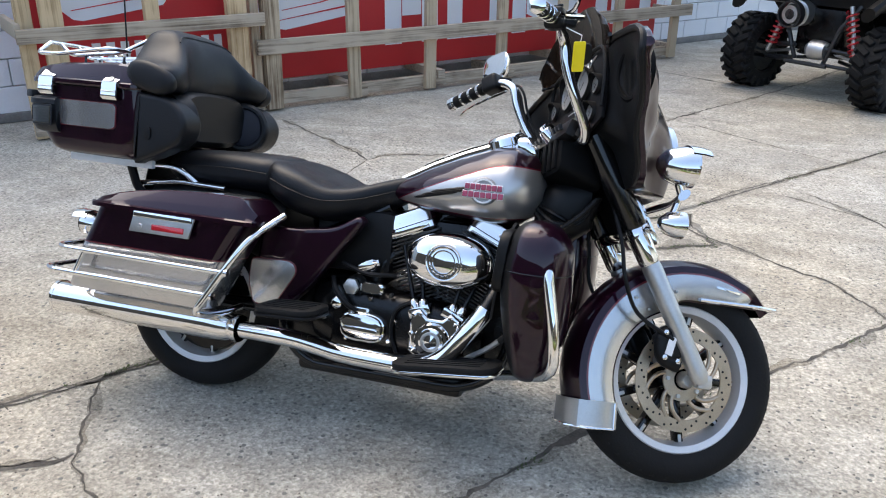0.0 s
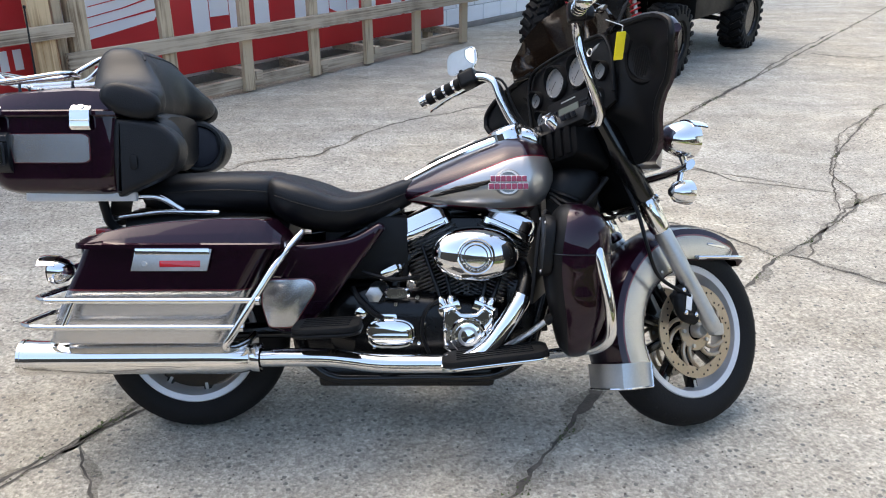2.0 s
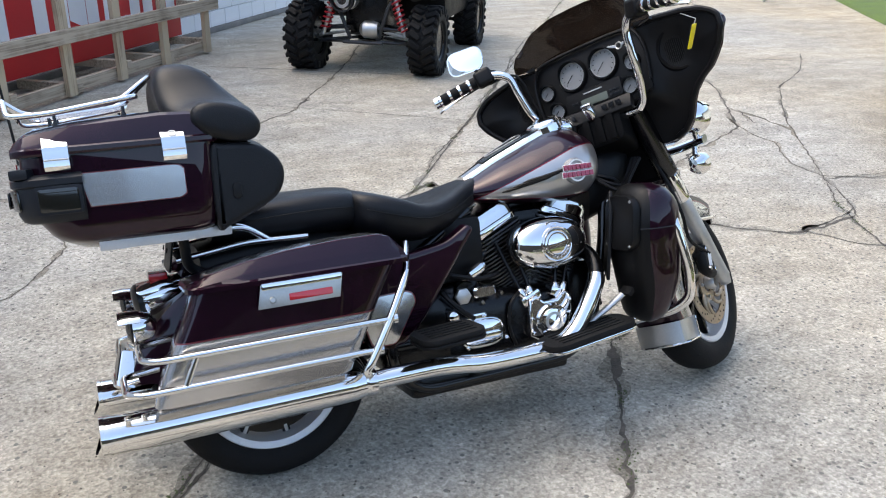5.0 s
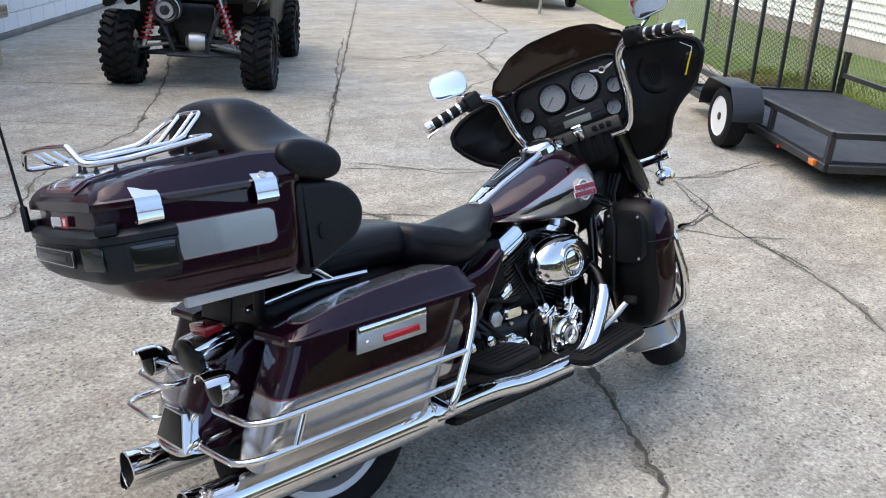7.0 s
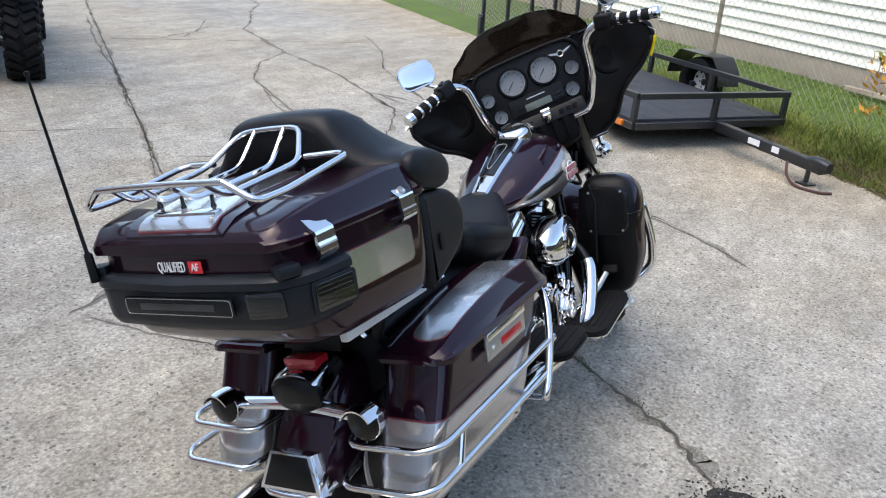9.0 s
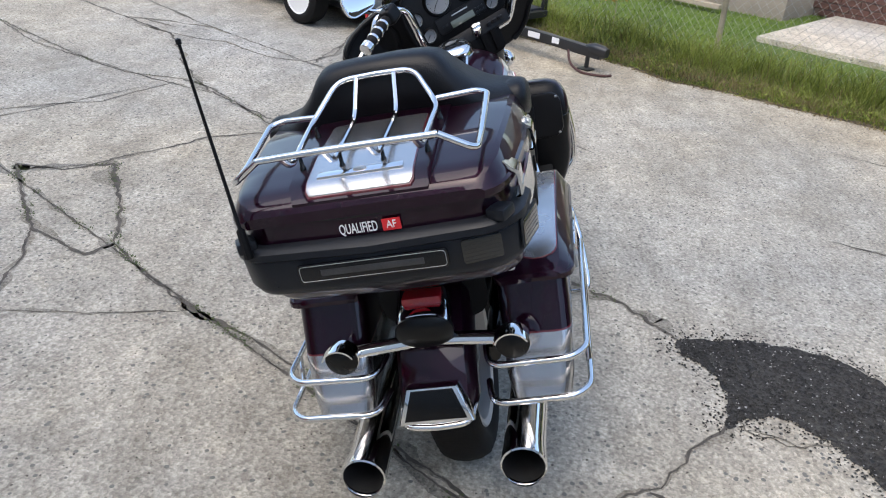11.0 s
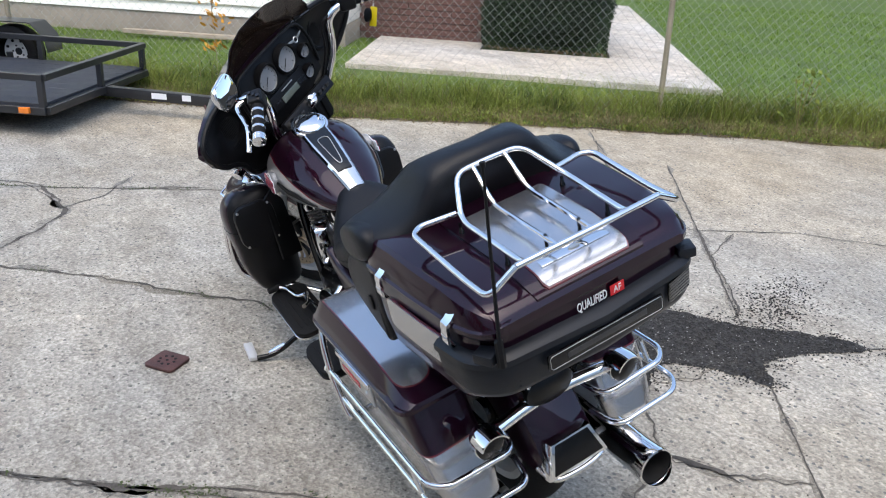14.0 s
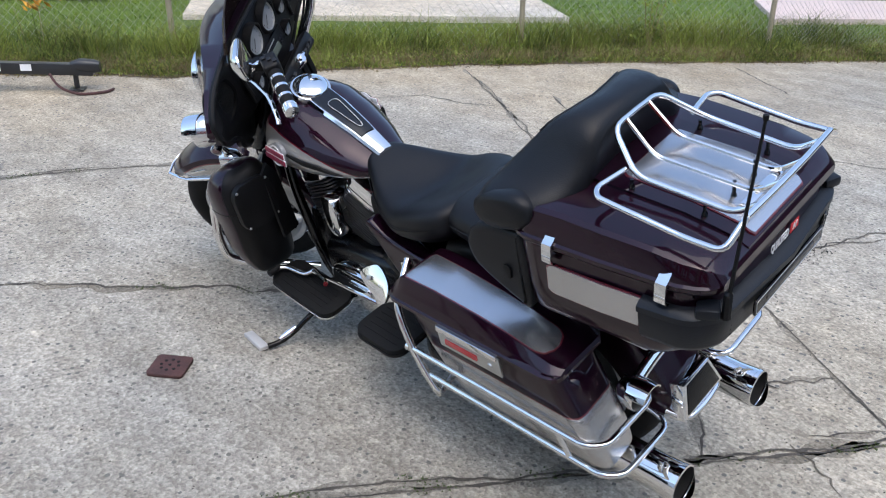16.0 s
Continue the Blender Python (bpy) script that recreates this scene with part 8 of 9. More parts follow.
for y in (TYa + 0.20, TYb - 0.20):
    at = Matrix.Translation((5.36, y, 0.247)) @ Matrix.Rotation(radians(90 if y > YM else -90), 4, 'X') @ Matrix.Diagonal((0.865, 0.865, 1, 1))
    t = part("wheel", lathe([(0.17, -0.07), (0.19, -0.085), (0.24, -0.088), (0.275, -0.07), (0.285, 0), (0.275, 0.07), (0.24, 0.088), (0.19, 0.085), (0.17, 0.07)], at, 40, closed=True), M_RUBBER, trailer, "black trailer tyre")
    sgn = 1 if y > YM else -1
    part("rim", lathe([(0.178, -0.075), (0.182, -sgn * 0.0 + 0.075 * -1), (0.16, -0.06), (0.145, -0.02), (0.06, -0.035), (0.05, -0.035), (0, -0.035)], at, 36), M_WHEELW, t, "white painted rim")
    part("rim_ring", lathe([(0.186, -0.082), (0.186, -0.074), (0.160, -0.060), (0.158, -0.068)], at, 36, closed=True), M_WHEELW, t)
    part("hub_cap", lathe([(0.038, -0.034), (0.036, -0.08), (0.0, -0.086)], at, 20), M_STEEL, t)
    for k in range(5):
        part("lug_nut", lathe([(0, -0.05), (0.010, -0.05), (0.010, -0.03), (0, -0.03)], at @ Matrix.Rotation(2 * math.pi * k / 5, 4, 'Z') @ Matrix.Translation((0.06, 0, 0)), 6), M_STEEL, t)
    for k in range(8):
        part("vent_hole", lathe([(0, -0.032), (0.014, -0.032), (0.014, -0.018), (0, -0.018)], at @ Matrix.Rotation(2 * math.pi * (k + 0.5) / 8, 4, 'Z') @ Matrix.Translation((0.115, 0, 0)), 10), HOLE, t)
    bm = bmesh.new()
    rr = []
    for dx_, z_ in ((-0.37, 0.28), (-0.355, 0.38), (-0.33, 0.42), (-0.24, 0.515), (-0.22, 0.522), (0.22, 0.522), (0.24, 0.515), (0.33, 0.42), (0.355, 0.38), (0.37, 0.28)):
        rr.append([bm.verts.new((5.36 + dx_, y + dy, z_ + dz)) for dy, dz in ((-0.125, 0), (0.125, 0), (0.125, 0.008), (-0.125, 0.008))])
    stitch(bm, rr)
    bm.faces.new(rr[0]), bm.faces.new(rr[-1])
    part("fender", bm, M_STEEL, trailer)
part("axle", rod((5.36, TYa + 0.1, 0.135), (5.36, TYb - 0.1, 0.135), 0.025, 12), M_STEEL, trailer)
for q in (TYa + 0.1, TYb - 0.1):
    part("axle_drop", rod((5.36, q, 0.12), (5.36, q, 0.26), 0.028, 10), M_STEEL, trailer)
part("marker_lamp", block(0.075, 0.03, 0.042, Matrix.Translation((4.21, TYa + 0.036, 0.195)), 0.006), M_AMBER, trailer, "amber marker lamp")
part("marker_lamp", block(0.03, 0.02, 0.03, Matrix.Translation((4.75, TYa + 0.03, 0.165)), 0.006), M_REDLENS, trailer, "small red lamp")
# gate
GZ = 1.45
for y in [TYa - 0.05 + (TYb + 0.10 - TYa) * k / 5 for k in range(6)]:
    bar_((TX1 - 0.02, y, 0.24), (TX1 + 0.06, y, GZ), 0.034, "gate_bar")
for z in (0.24, GZ):
    bar_((TX1 - 0.02 + 0.08 * (z > 1), TYa - 0.05, z), (TX1 - 0.02 + 0.08 * (z > 1), TYb + 0.05, z), 0.036, "gate_rail")
for y in (TYa, TYb):
    bar_((TX1 - 0.06, y, 0.19), (TX1 - 0.06, y, 0.62), 0.05, "gate_post")
    part("gate_latch", block(0.10, 0.03, 0.03, Matrix.Translation((TX1 - 0.06, y, 0.63)), 0.004), M_STEEL, trailer)
verts, faces = [], []
P, Q = 0.030, 0.0235
ny, nz = int((W2 - 0.12) / P), int((GZ - 0.27) / Q)
for j in range(nz + 1):
    prev = None
    for k in range(ny + 1):
        y = TYa - 0.06 - k * P
        z = 0.25 + j * Q + (Q if (k + j) % 2 else 0.0)
        x = TX1 - 0.02 + 0.08 * (z - 0.24) / (GZ - 0.24)
        b = len(verts)
        verts.extend([(x - 0.0016, y, z - 0.0024), (x - 0.0016, y, z + 0.0024), (x + 0.0016, y, z)])
        if prev is not None:
            for q in range(3):
                faces.append((prev + q, prev + (q + 1) % 3, b + (q + 1) % 3, b + q))
        prev = b
me = bpy.data.meshes.new("gate_mesh")
me.from_pydata(verts, [], faces)
me.materials.append(M_STEEL)
g_ = new("gate_mesh", me)
g_.parent = trailer
tagged(g_, "expanded steel mesh", "", "", "stuff")
# tongue
tg = part("tongue", block(1.45, 0.075, 0.075, Matrix.Translation((3.70, YM - 0.06, 0.165)) @ Matrix.Rotation(radians(-1.5), 4, 'Y'), 0.004), M_STEEL, trailer, "black drawbar with white stickers")
part("coupler", hull_x([(2.93, 0.03, 0.20, 0.13), (2.98, 0.045, 0.215, 0.12), (3.06, 0.045, 0.22, 0.13), (3.12, 0.03, 0.20, 0.14)], 16, 3), M_STEEL, tg).matrix_local = Matrix.Translation((0, YM - 0.06, 0.0))
for x, w_ in ((3.62, 0.12), (3.40, 0.07)):
    part("sticker", block(w_, 0.002, 0.045, Matrix.Translation((x, YM - 0.06 + 0.0387, 0.168)), 0), M_WHITE, tg)
part("safety_chain", tube(catmull([(3.25, YM + 0.0, 0.13), (3.18, YM + 0.05, 0.05), (3.05, YM + 0.08, 0.012), (2.90, YM + 0.03, 0.012), (2.86, YM - 0.05, 0.012)]), 0.010, 6), M_RUST, tg)
part("tongue_jack", tube([(3.10, YM - 0.06, 0.14), (3.10, YM - 0.06, 0.02)], 0.018, 8), M_STEEL, tg)
part("jack_foot", block(0.10, 0.10, 0.012, Matrix.Translation((3.10, YM - 0.06, 0.008)), 0.003), M_STEEL, tg)

# ---- ground: cracks, joints, patch ----
ground = bpy.data.objects["ground"]
crack_count = [0]


def crack(way, width=0.012, moss=0.0, material=None, rough=0.020):
    """A jagged dirt-filled crack along a coarse way over the ground."""
    crack_count[0] += 1
    seed = crack_count[0] * 7.31
    rnd = random.Random(crack_count[0])
    fine = []
    pts = [Vector((x, y, 0)) for x, y in way]
    for a, b in zip(pts, pts[1:]):
        n = max(2, int((b - a).length / 0.022))
        side = Vector((-(b - a).y, (b - a).x, 0)).normalized()
        for k in range(n):
            t = k / n
            wob = math.sin(math.pi * t) * rough * 1.3 * noise.noise((seed, t * 3 + len(fine) * 0.01, 0)) + rough * 0.55 * noise.noise((seed, len(fine) * 0.45, 3)) + rnd.uniform(-1, 1) * 0.0022
            fine.append(a + (b - a) * t + side * wob)
    fine.append(pts[-1])
    bm = bmesh.new()
    rows = []
    for i, p in enumerate(fine):
        d = (fine[min(i + 1, len(fine) - 1)] - fine[max(i - 1, 0)])
        s = Vector((-d.y, d.x, 0)).normalized()
        fade = min(1.0, (i + 1) / 5, (len(fine) - i) / 5)
        w = width * fade * (0.25 + 1.0 * abs(noise.noise((seed, i * 0.31, 9))) + 2.2 * max(0, noise.noise((seed, i * 0.075, 5)) - 0.12))
        rows.append([bm.verts.new(p - s * w * rnd.uniform(0.35, 0.65) + Vector((0, 0, 0.0022))), bm.verts.new(p + s * w * rnd.uniform(0.35, 0.65) + Vector((0, 0, 0.0022)))])
    stitch(bm, rows, ring_closed=False)
    part("crack", bm, material or M_CRACK, ground, fix=False)
    # worn, darker lips that come and go along the crack
    bm = bmesh.new()
    rows = []
    for i, p in enumerate(fine):
        d = (fine[min(i + 1, len(fine) - 1)] - fine[max(i - 1, 0)])
        s = Vector((-d.y, d.x, 0)).normalized()
        k = width * min(1.0, (i + 1) / 5, (len(fine) - i) / 5)
        l, r = [0.3 * k + 4.2 * k * max(0, noise.noise((seed + q, i * 0.11, 4)) - 0.02) + k * 0.5 * abs(noise.noise((seed + q, i * 0.8, 6))) for q in (3, 8)]
        rows.append([bm.verts.new(p - s * l + Vector((0, 0, 0.0011))), bm.verts.new(p + s * r + Vector((0, 0, 0.0011)))])
    stitch(bm, rows, ring_closed=False)
    part("crack_lip", bm, M_SPALL, ground, fix=False)
    if moss:
        bm = bmesh.new()
        for i, p in enumerate(fine):
            if noise.noise((seed, i * 0.12, 21)) > 0.25 - moss * 0.5:
                for k in range(5):
                    q = p + Vector((rnd.uniform(-1, 1) * width * 1.1, rnd.uniform(-1, 1) * width * 1.1, 0))
                    r, h = rnd.uniform(0.002, 0.006), rnd.uniform(0.002, 0.010)
                    a = rnd.uniform(0, 6.28)
                    v = [bm.verts.new(q + Vector((r * math.cos(a + c * 2.09), r * math.sin(a + c * 2.09), 0.002))) for c in range(3)] + [bm.verts.new(q + Vector((rnd.uniform(-r, r), rnd.uniform(-r, r), h)))]
                    for c in range(3):
                        bm.faces.new((v[c], v[(c + 1) % 3], v[3]))
        if bm.faces:
            tagged(part("moss", bm, M_MOSS, ground, fix=False), "small green moss in the crack", "", "", "stuff")


crack([(-0.89, 1.40), (-0.81, 1.48), (-0.67, 1.60), (-0.57, 1.76), (-0.49, 1.90), (-0.40, 2.03), (-0.31, 2.19), (-0.21, 2.36)], 0.026, 0.6)
crack([(-0.21, 2.36), (-0.08, 2.42), (0.12, 2.67), (0.30, 2.83), (0.48, 3.02), (0.62, 3.21), (0.79, 3.42)], 0.020, 0.2)
crack([(0.79, 3.42), (0.86, 3.47), (1.15, 3.75), (1.46, 4.08), (1.57, 4.31), (1.57, 4.68), (1.71, 4.97), (2.09, 5.53), (2.72, 6.43), (3.42, 6.95), (4.03, 7.14)], 0.020, 0.15)
crack([(0.93, 3.41), (1.12, 3.71), (1.34, 3.99), (1.50, 4.15), (1.90, 4.43), (2.29, 4.63), (2.68, 4.85), (3.10, 5.44), (3.54, 6.08), (4.06, 7.14), (4.94, 8.54), (5.46, 8.89), (6.40, 9.71)], 0.020)
crack([(0.86, 3.44), (0.99, 3.30), (1.15, 3.13), (1.38, 2.98), (1.62, 3.00), (1.90, 3.06)], 0.022)
crack([(2.23, 3.57), (1.96, 3.24), (1.78, 2.91), (1.64, 2.60), (1.50, 2.27), (1.38, 2.05), (1.26, 1.86), (1.09, 1.66)], 0.020, 0.2)
crack([(-2.45, 1.20), (-2.19, 1.65), (-2.08, 1.77), (-1.92, 2.00), (-1.77, 2.20), (-1.60, 2.45), (-1.42, 2.65), (-1.25, 2.88), (-1.12, 3.15), (-0.90, 3.45), (-0.71, 3.65)], 0.018, 0.1)
crack([(-0.71, 3.65), (-0.40, 3.77), (0.07, 4.04), (-0.07, 4.22), (-0.07, 4.45), (-0.36, 4.25), (-0.68, 4.01), (-0.83, 3.71), (-0.71, 3.65)], 0.028, 0.4)
crack([(-0.68, 4.01), (-0.98, 3.90), (-1.30, 3.85)], 0.022)
crack([(-1.28, 3.78), (-1.21, 3.44), (-1.12, 3.16)], 0.008)
crack([(-1.94, 1.46), (-1.79, 1.52), (-1.72, 1.60)], 0.016)
crack([(-1.32, 1.29), (-1.50, 1.45), (-1.67, 1.55), (-1.73, 1.64), (-1.85, 1.83), (-1.93, 1.98)], 0.016)
crack([(-2.05, 1.25), (-1.94, 1.41), (-1.80, 1.54), (-1.72, 1.58)], 0.015)
crack([(-1.32, 1.29), (-1.39, 1.24), (-1.42, 1.10)], 0.010)
crack([(-2.29, 1.84), (-2.17, 1.75), (-2.09, 1.72)], 0.012)
crack([(-2.28, 1.43), (-2.11, 1.64)], 0.012)
crack([(-3.18, 5.52), (-2.72, 5.20), (-2.34, 4.95), (-2.14, 4.77)], 0.022)
crack([(-2.14, 4.77), (-2.04, 4.92), (-1.86, 4.99), (-1.64, 5.08), (-1.49, 5.33), (-1.34, 5.67), (-1.04, 6.02), (-0.74, 6.22), (-0.37, 6.56), (-0.10, 7.07), (0.26, 7.67), (0.78, 8.67), (1.18, 9.57)], 0.018)
crack([(-2.14, 4.77), (-2.13, 4.13), (-2.29, 3.75), (-2.45, 3.53), (-2.7, 3.3)], 0.012)
crack([(-0.03, 4.64), (0.15, 4.94), (0.48, 5.35), (0.85, 5.81), (1.32, 6.52), (1.91, 7.29), (2.85, 8.71), (4.00, 10.27)], 0.016)
crack([(-0.12, 4.38), (0.03, 4.13), (0.19, 4.03), (0.37, 3.88), (0.58, 3.76), (0.72, 3.54), (0.79, 3.42)], 0.014)
crack([(0.55, 5.05), (0.80, 4.77), (0.95, 4.54), (1.49, 4.32)], 0.012)
crack([(1.34, 3.99), (1.50, 4.47), (1.76, 5.02), (2.03, 5.59), (2.54, 6.17)], 0.014)
crack([(2.85, 5.17), (2.66, 4.72), (2.62, 4.39), (2.35, 3.99), (2.31, 3.69), (2.58, 3.54), (3.40, 3.57)], 0.014)
crack([(3.86, 8.48), (4.67, 8.89), (4.94, 8.54)], 0.016)
crack([(9.74, 14.46), (7.96, 11.63), (7.11, 10.16), (6.4, 9.7)], 0.022)
crack([(3.10, 5.44), (3.10, 5.01), (3.02, 4.64)], 0.014)
crack([(0.19, 0.55), (0.11, 0.31), (0.05, 0.16), (0.54, -0.23), (0.97, -0.48), (1.57, -0.88)], 0.010)
crack([(0.05, 0.16), (-0.10, 0.01), (-0.24, -0.12), (-0.35, -0.34), (-0.51, -0.64)], 0.012)
crack([(-0.51, -0.64), (-0.9, -1.0), (-1.5, -1.2)], 0.010)
crack([(0.37, -2.90), (-0.35, -2.37)], 0.016)
crack([(-1.55, 0.26), (-1.77, -0.12)], 0.016)

crack([(5.95, 7.40), (5.10, 6.57), (4.20, 5.96), (3.59, 5.31), (3.18, 4.84), (2.72, 4.22), (2.49, 3.91), (2.27, 3.62), (2.12, 3.34), (1.89, 3.03)], 0.014)
crack([(2.92, 4.92), (3.12, 5.34)], 0.010)
crack([(2.27, 3.62), (2.59, 3.60), (3.01, 3.54), (3.51, 3.44)], 0.010)
crack([(1.79, -1.00), (1.18, -0.66), (0.64, -0.25), (0.08, 0.14)], 0.012)
crack([(1.58, 0.14), (1.42, -0.18), (1.10, -0.25), (0.90, -0.39)], 0.008)
crack([(-0.35, -0.30), (-0.55, 0.10), (-0.87, 0.32), (-1.07, 0.48), (-1.14, 0.59)], 0.010)
crack([(-1.57, 0.26), (-1.65, 0.01), (-1.78, -0.30)], 0.014)
crack([(-1.37, 1.24), (-1.42, 1.12), (-1.39, 0.99)], 0.008)
crack([(2.02, 3.17), (1.71, 3.05), (1.43, 3.00), (1.57, 2.75), (1.90, 2.52)], 0.012)
crack([(1.63, 2.58), (1.59, 2.38), (1.50, 2.20)], 0.026)
crack([(3.19, 8.69), (3.59, 8.55), (4.38, 8.75), (5.05, 9.30)], 0.014)
crack([(-0.76, 8.74), (0.07, 8.26), (1.06, 7.62), (1.53, 7.08)], 0.010, 0, None, 0.006)
crack([(0.42, 4.97), (0.71, 4.79), (1.31, 4.46)], 0.009, 0, None, 0.006)


def uv_pt(u, v):
    p = ALLEY @ Vector((u, v, 0))
    return (p.x, p.y)


# straight control joints
crack([uv_pt(u, 2.83 + 0.016 * (u - 5)) for u in (-4, -1, 2, 5, 8, 11, 16, 22)], 0.016, 0.1, None, 0.008)
crack([uv_pt(-0.24, v) for v in (-1.2, 0.1, 0.65, 1.25, 1.62, 2.0, 2.4, 2.84)], 0.014, 0, None, 0.005)
crack([uv_pt(5.1, v) for v in (2.84, 4.0, 5.2, 6.8)], 0.008, 0, None, 0.004)
crack([uv_pt(8.9, v) for v in (-1.0, 0.0, 1.0, 2.86)], 0.010, 0, None, 0.006)

# asphalt patch, laid in with a ragged edge and loose crumbs
rim = [(-0.88, 1.40), (-0.85, 1.28), (-0.83, 1.16), (-0.84, 1.05), (-0.86, 0.93), (-0.88, 0.84), (-0.96, 0.75), (-1.08, 0.67), (-1.19, 0.59), (-1.30, 0.46), (-1.43, 0.31), (-1.57, 0.26), (-1.55, 0.37), (-1.48, 0.52), (-1.45, 0.68), (-1.46, 0.78), (-1.58, 0.88), (-1.51, 0.92), (-1.42, 0.97), (-1.35, 1.04), (-1.28, 1.14), (-1.31, 1.24), (-1.37, 1.32), (-1.30, 1.315), (-1.16, 1.29), (-1.03, 1.35), (-0.97, 1.42)]
bm = bmesh.new()
edge = []
for i, p in enumerate(catmull([Vector((x, y, 0)) for x, y in rim], 9, True)):
    q = p + Vector((noise.noise((p.x * 17, p.y * 17, 1)), noise.noise((p.x * 17, p.y * 17, 7)), 0)) * 0.028
    edge.append(bm.verts.new((q.x, q.y, 0.0035)))
f = bm.faces.new(edge)
bmesh.ops.triangulate(bm, faces=[f])
part("asphalt_patch", bm, M_ASPHALT, ground, "black asphalt patch with a ragged edge", fix=True)
bm = bmesh.new()
rnd = random.Random(5)
for k in range(900):
    if k < 520:
        u = rnd.gauss(-1.18, 0.12), rnd.gauss(0.38, 0.22)
    else:
        b = rim[rnd.randrange(len(rim))]
        u = b[0] + rnd.gauss(0, 0.05), b[1] + rnd.gauss(0, 0.05)
    r = rnd.uniform(0.002, 0.0065)
    v = [bm.verts.new((u[0] + r * math.cos(c * 2.09 + k), u[1] + r * math.sin(c * 2.09 + k), 0.001)) for c in range(3)] + [bm.verts.new((u[0], u[1], r * 0.9))]
    for c in range(3):
        bm.faces.new((v[c], v[(c + 1) % 3], v[3]))
tagged(part("crumb", bm, M_ASPHALT, ground, fix=False), "loose asphalt crumbs", "", "", "stuff")


def inside(x, y, poly):
    odd = False
    for (ax, ay), (bx, by) in zip(poly, poly[1:] + poly[:1]):
        if (ay > y) != (by > y) and x < (bx - ax) * (y - ay) / (by - ay) + ax:
            odd = not odd
    return odd


def stones(name, count, sampler, sizes, material, label, seed):
    """Small four-sided stones strewn over the ground."""
    rnd = random.Random(seed)
    verts, faces = [], []
    for k in range(count):
        x, y = sampler(rnd)
        r, a = rnd.uniform(*sizes), rnd.uniform(0, 6.28)
        i = len(verts)
        verts.extend([(x + r * rnd.uniform(0.7, 1.2) * math.cos(a + c * 1.57), y + r * rnd.uniform(0.7, 1.2) * math.sin(a + c * 1.57), 0.003) for c in range(4)])
        verts.append((x + rnd.uniform(-0.3, 0.3) * r, y + rnd.uniform(-0.3, 0.3) * r, 0.003 + r * rnd.uniform(0.5, 1.0)))
        faces.extend([(i + c, i + (c + 1) % 4, i + 4) for c in range(4)])
    me = bpy.data.meshes.new(name)
    me.from_pydata(verts, [], faces)
    me.materials.append(material)
    ob = new(name, me)
    ob.parent = ground
    return tagged(ob, label, "", "", "stuff")


def on_patch(r):
    while True:
        x, y = r.uniform(-1.62, -0.80), r.uniform(0.2, 1.45)
        if inside(x, y, rim):
            return x, y


def by_patch(r):
    b = rim[r.randrange(len(rim))]
    return b[0] + r.gauss(0, 0.045), b[1] + r.gauss(0, 0.045)


def spill(r):
    k = r.random()
    return -1.22 + 0.28 * k + r.gauss(0, 0.06), 0.50 - 0.42 * k + r.gauss(0, 0.13) - 0.10 * r.random()


stones("dark_stone", 7000, on_patch, (0.003, 0.0075), M_ASPHALT, "coarse black asphalt grains", 31)
stones("pale_stone", 380, on_patch, (0.0025, 0.006), M_STONE, "pale stones in the asphalt", 32)
stones("edge_stone", 1500, by_patch, (0.002, 0.006), M_ASPHALT, "loose grains along the patch", 33)
stones("spilled_stone", 560, spill, (0.003, 0.007), M_ASPHALT, "spilled asphalt grains", 34)
# grit over the yard
bm = bmesh.new()
for k in range(9000):
    x, y = rnd.uniform(-3.5, 3.2), rnd.uniform(-1.0, 6.5)
    r = rnd.uniform(0.0012, 0.0055)
    v = [bm.verts.new((x + r * math.cos(c * 2.09 + k), y + r * math.sin(c * 2.09 + k), 0.0)) for c in range(3)] + [bm.verts.new((x, y, r * 0.8))]
    for c in range(3):
        bm.faces.new((v[c], v[(c + 1) % 3], v[3]))
tagged(part("grit", bm, M_CRACK, ground, fix=False), "fine dark grit", "", "", "stuff")

# rusty plate on the ground beside the stand
m = Matrix.Translation((-0.455, 2.870, 0.002)) @ Matrix.Rotation(radians(38), 4, 'Z')
pad = part("stand_pad", slab(roundrect(0.125, 0.118, 0.016), 0.012, m, 0.003), M_RUST, None)
tagged(pad, "rusty perforated side stand pad lying on the concrete", "stand pad")
for k in range(9):
    a = 2 * math.pi * k / 8
    r = 0.030 if k < 8 else 0.0
    part("pad_hole", lathe([(0, 0), (0.0055, 0), (0.0055, 0.0135), (0, 0.0135)], m @ Matrix.Translation((r * math.cos(a), r * math.sin(a), 0)), 10), HOLE, pad)

# ---- wall blocks ----
for r in range(6):
    for c in range(46):
        b = new("block", block_mesh)
        b.parent = wall
        b.matrix_local = ALLEY @ Matrix.Translation((-4.0 + 0.4 * c + (0.2 if r % 2 else 0.0), WY + 0.0, 0.165 + 0.2 * r))
wall_rest = bmesh.new()
for r in range(6, 20):
    for c in range(46):
        m = Matrix.Translation((-4.0 + 0.4 * c + (0.2 if r % 2 else 0.0), WY, 0.165 + 0.2 * r))
        vs = [wall_rest.verts.new(m @ Vector((x, y, z))) for x, y, z in ((-0.196, -0.015, -0.096), (0.196, -0.015, -0.096), (0.196, -0.015, 0.096), (-0.196, -0.015, 0.096), (-0.196, 0.012, -0.096), (0.196, 0.012, -0.096), (0.196, 0.012, 0.096), (-0.196, 0.012, 0.096))]
        wall_rest.faces.new(vs[:4])
        for i in range(4):
            wall_rest.faces.new((vs[i], vs[i + 4], vs[(i + 1) % 4 + 4], vs[(i + 1) % 4]))
o = part("upper_blocks", wall_rest, M_PAINTWALL, wall, fix=True)
o.matrix_local = ALLEY
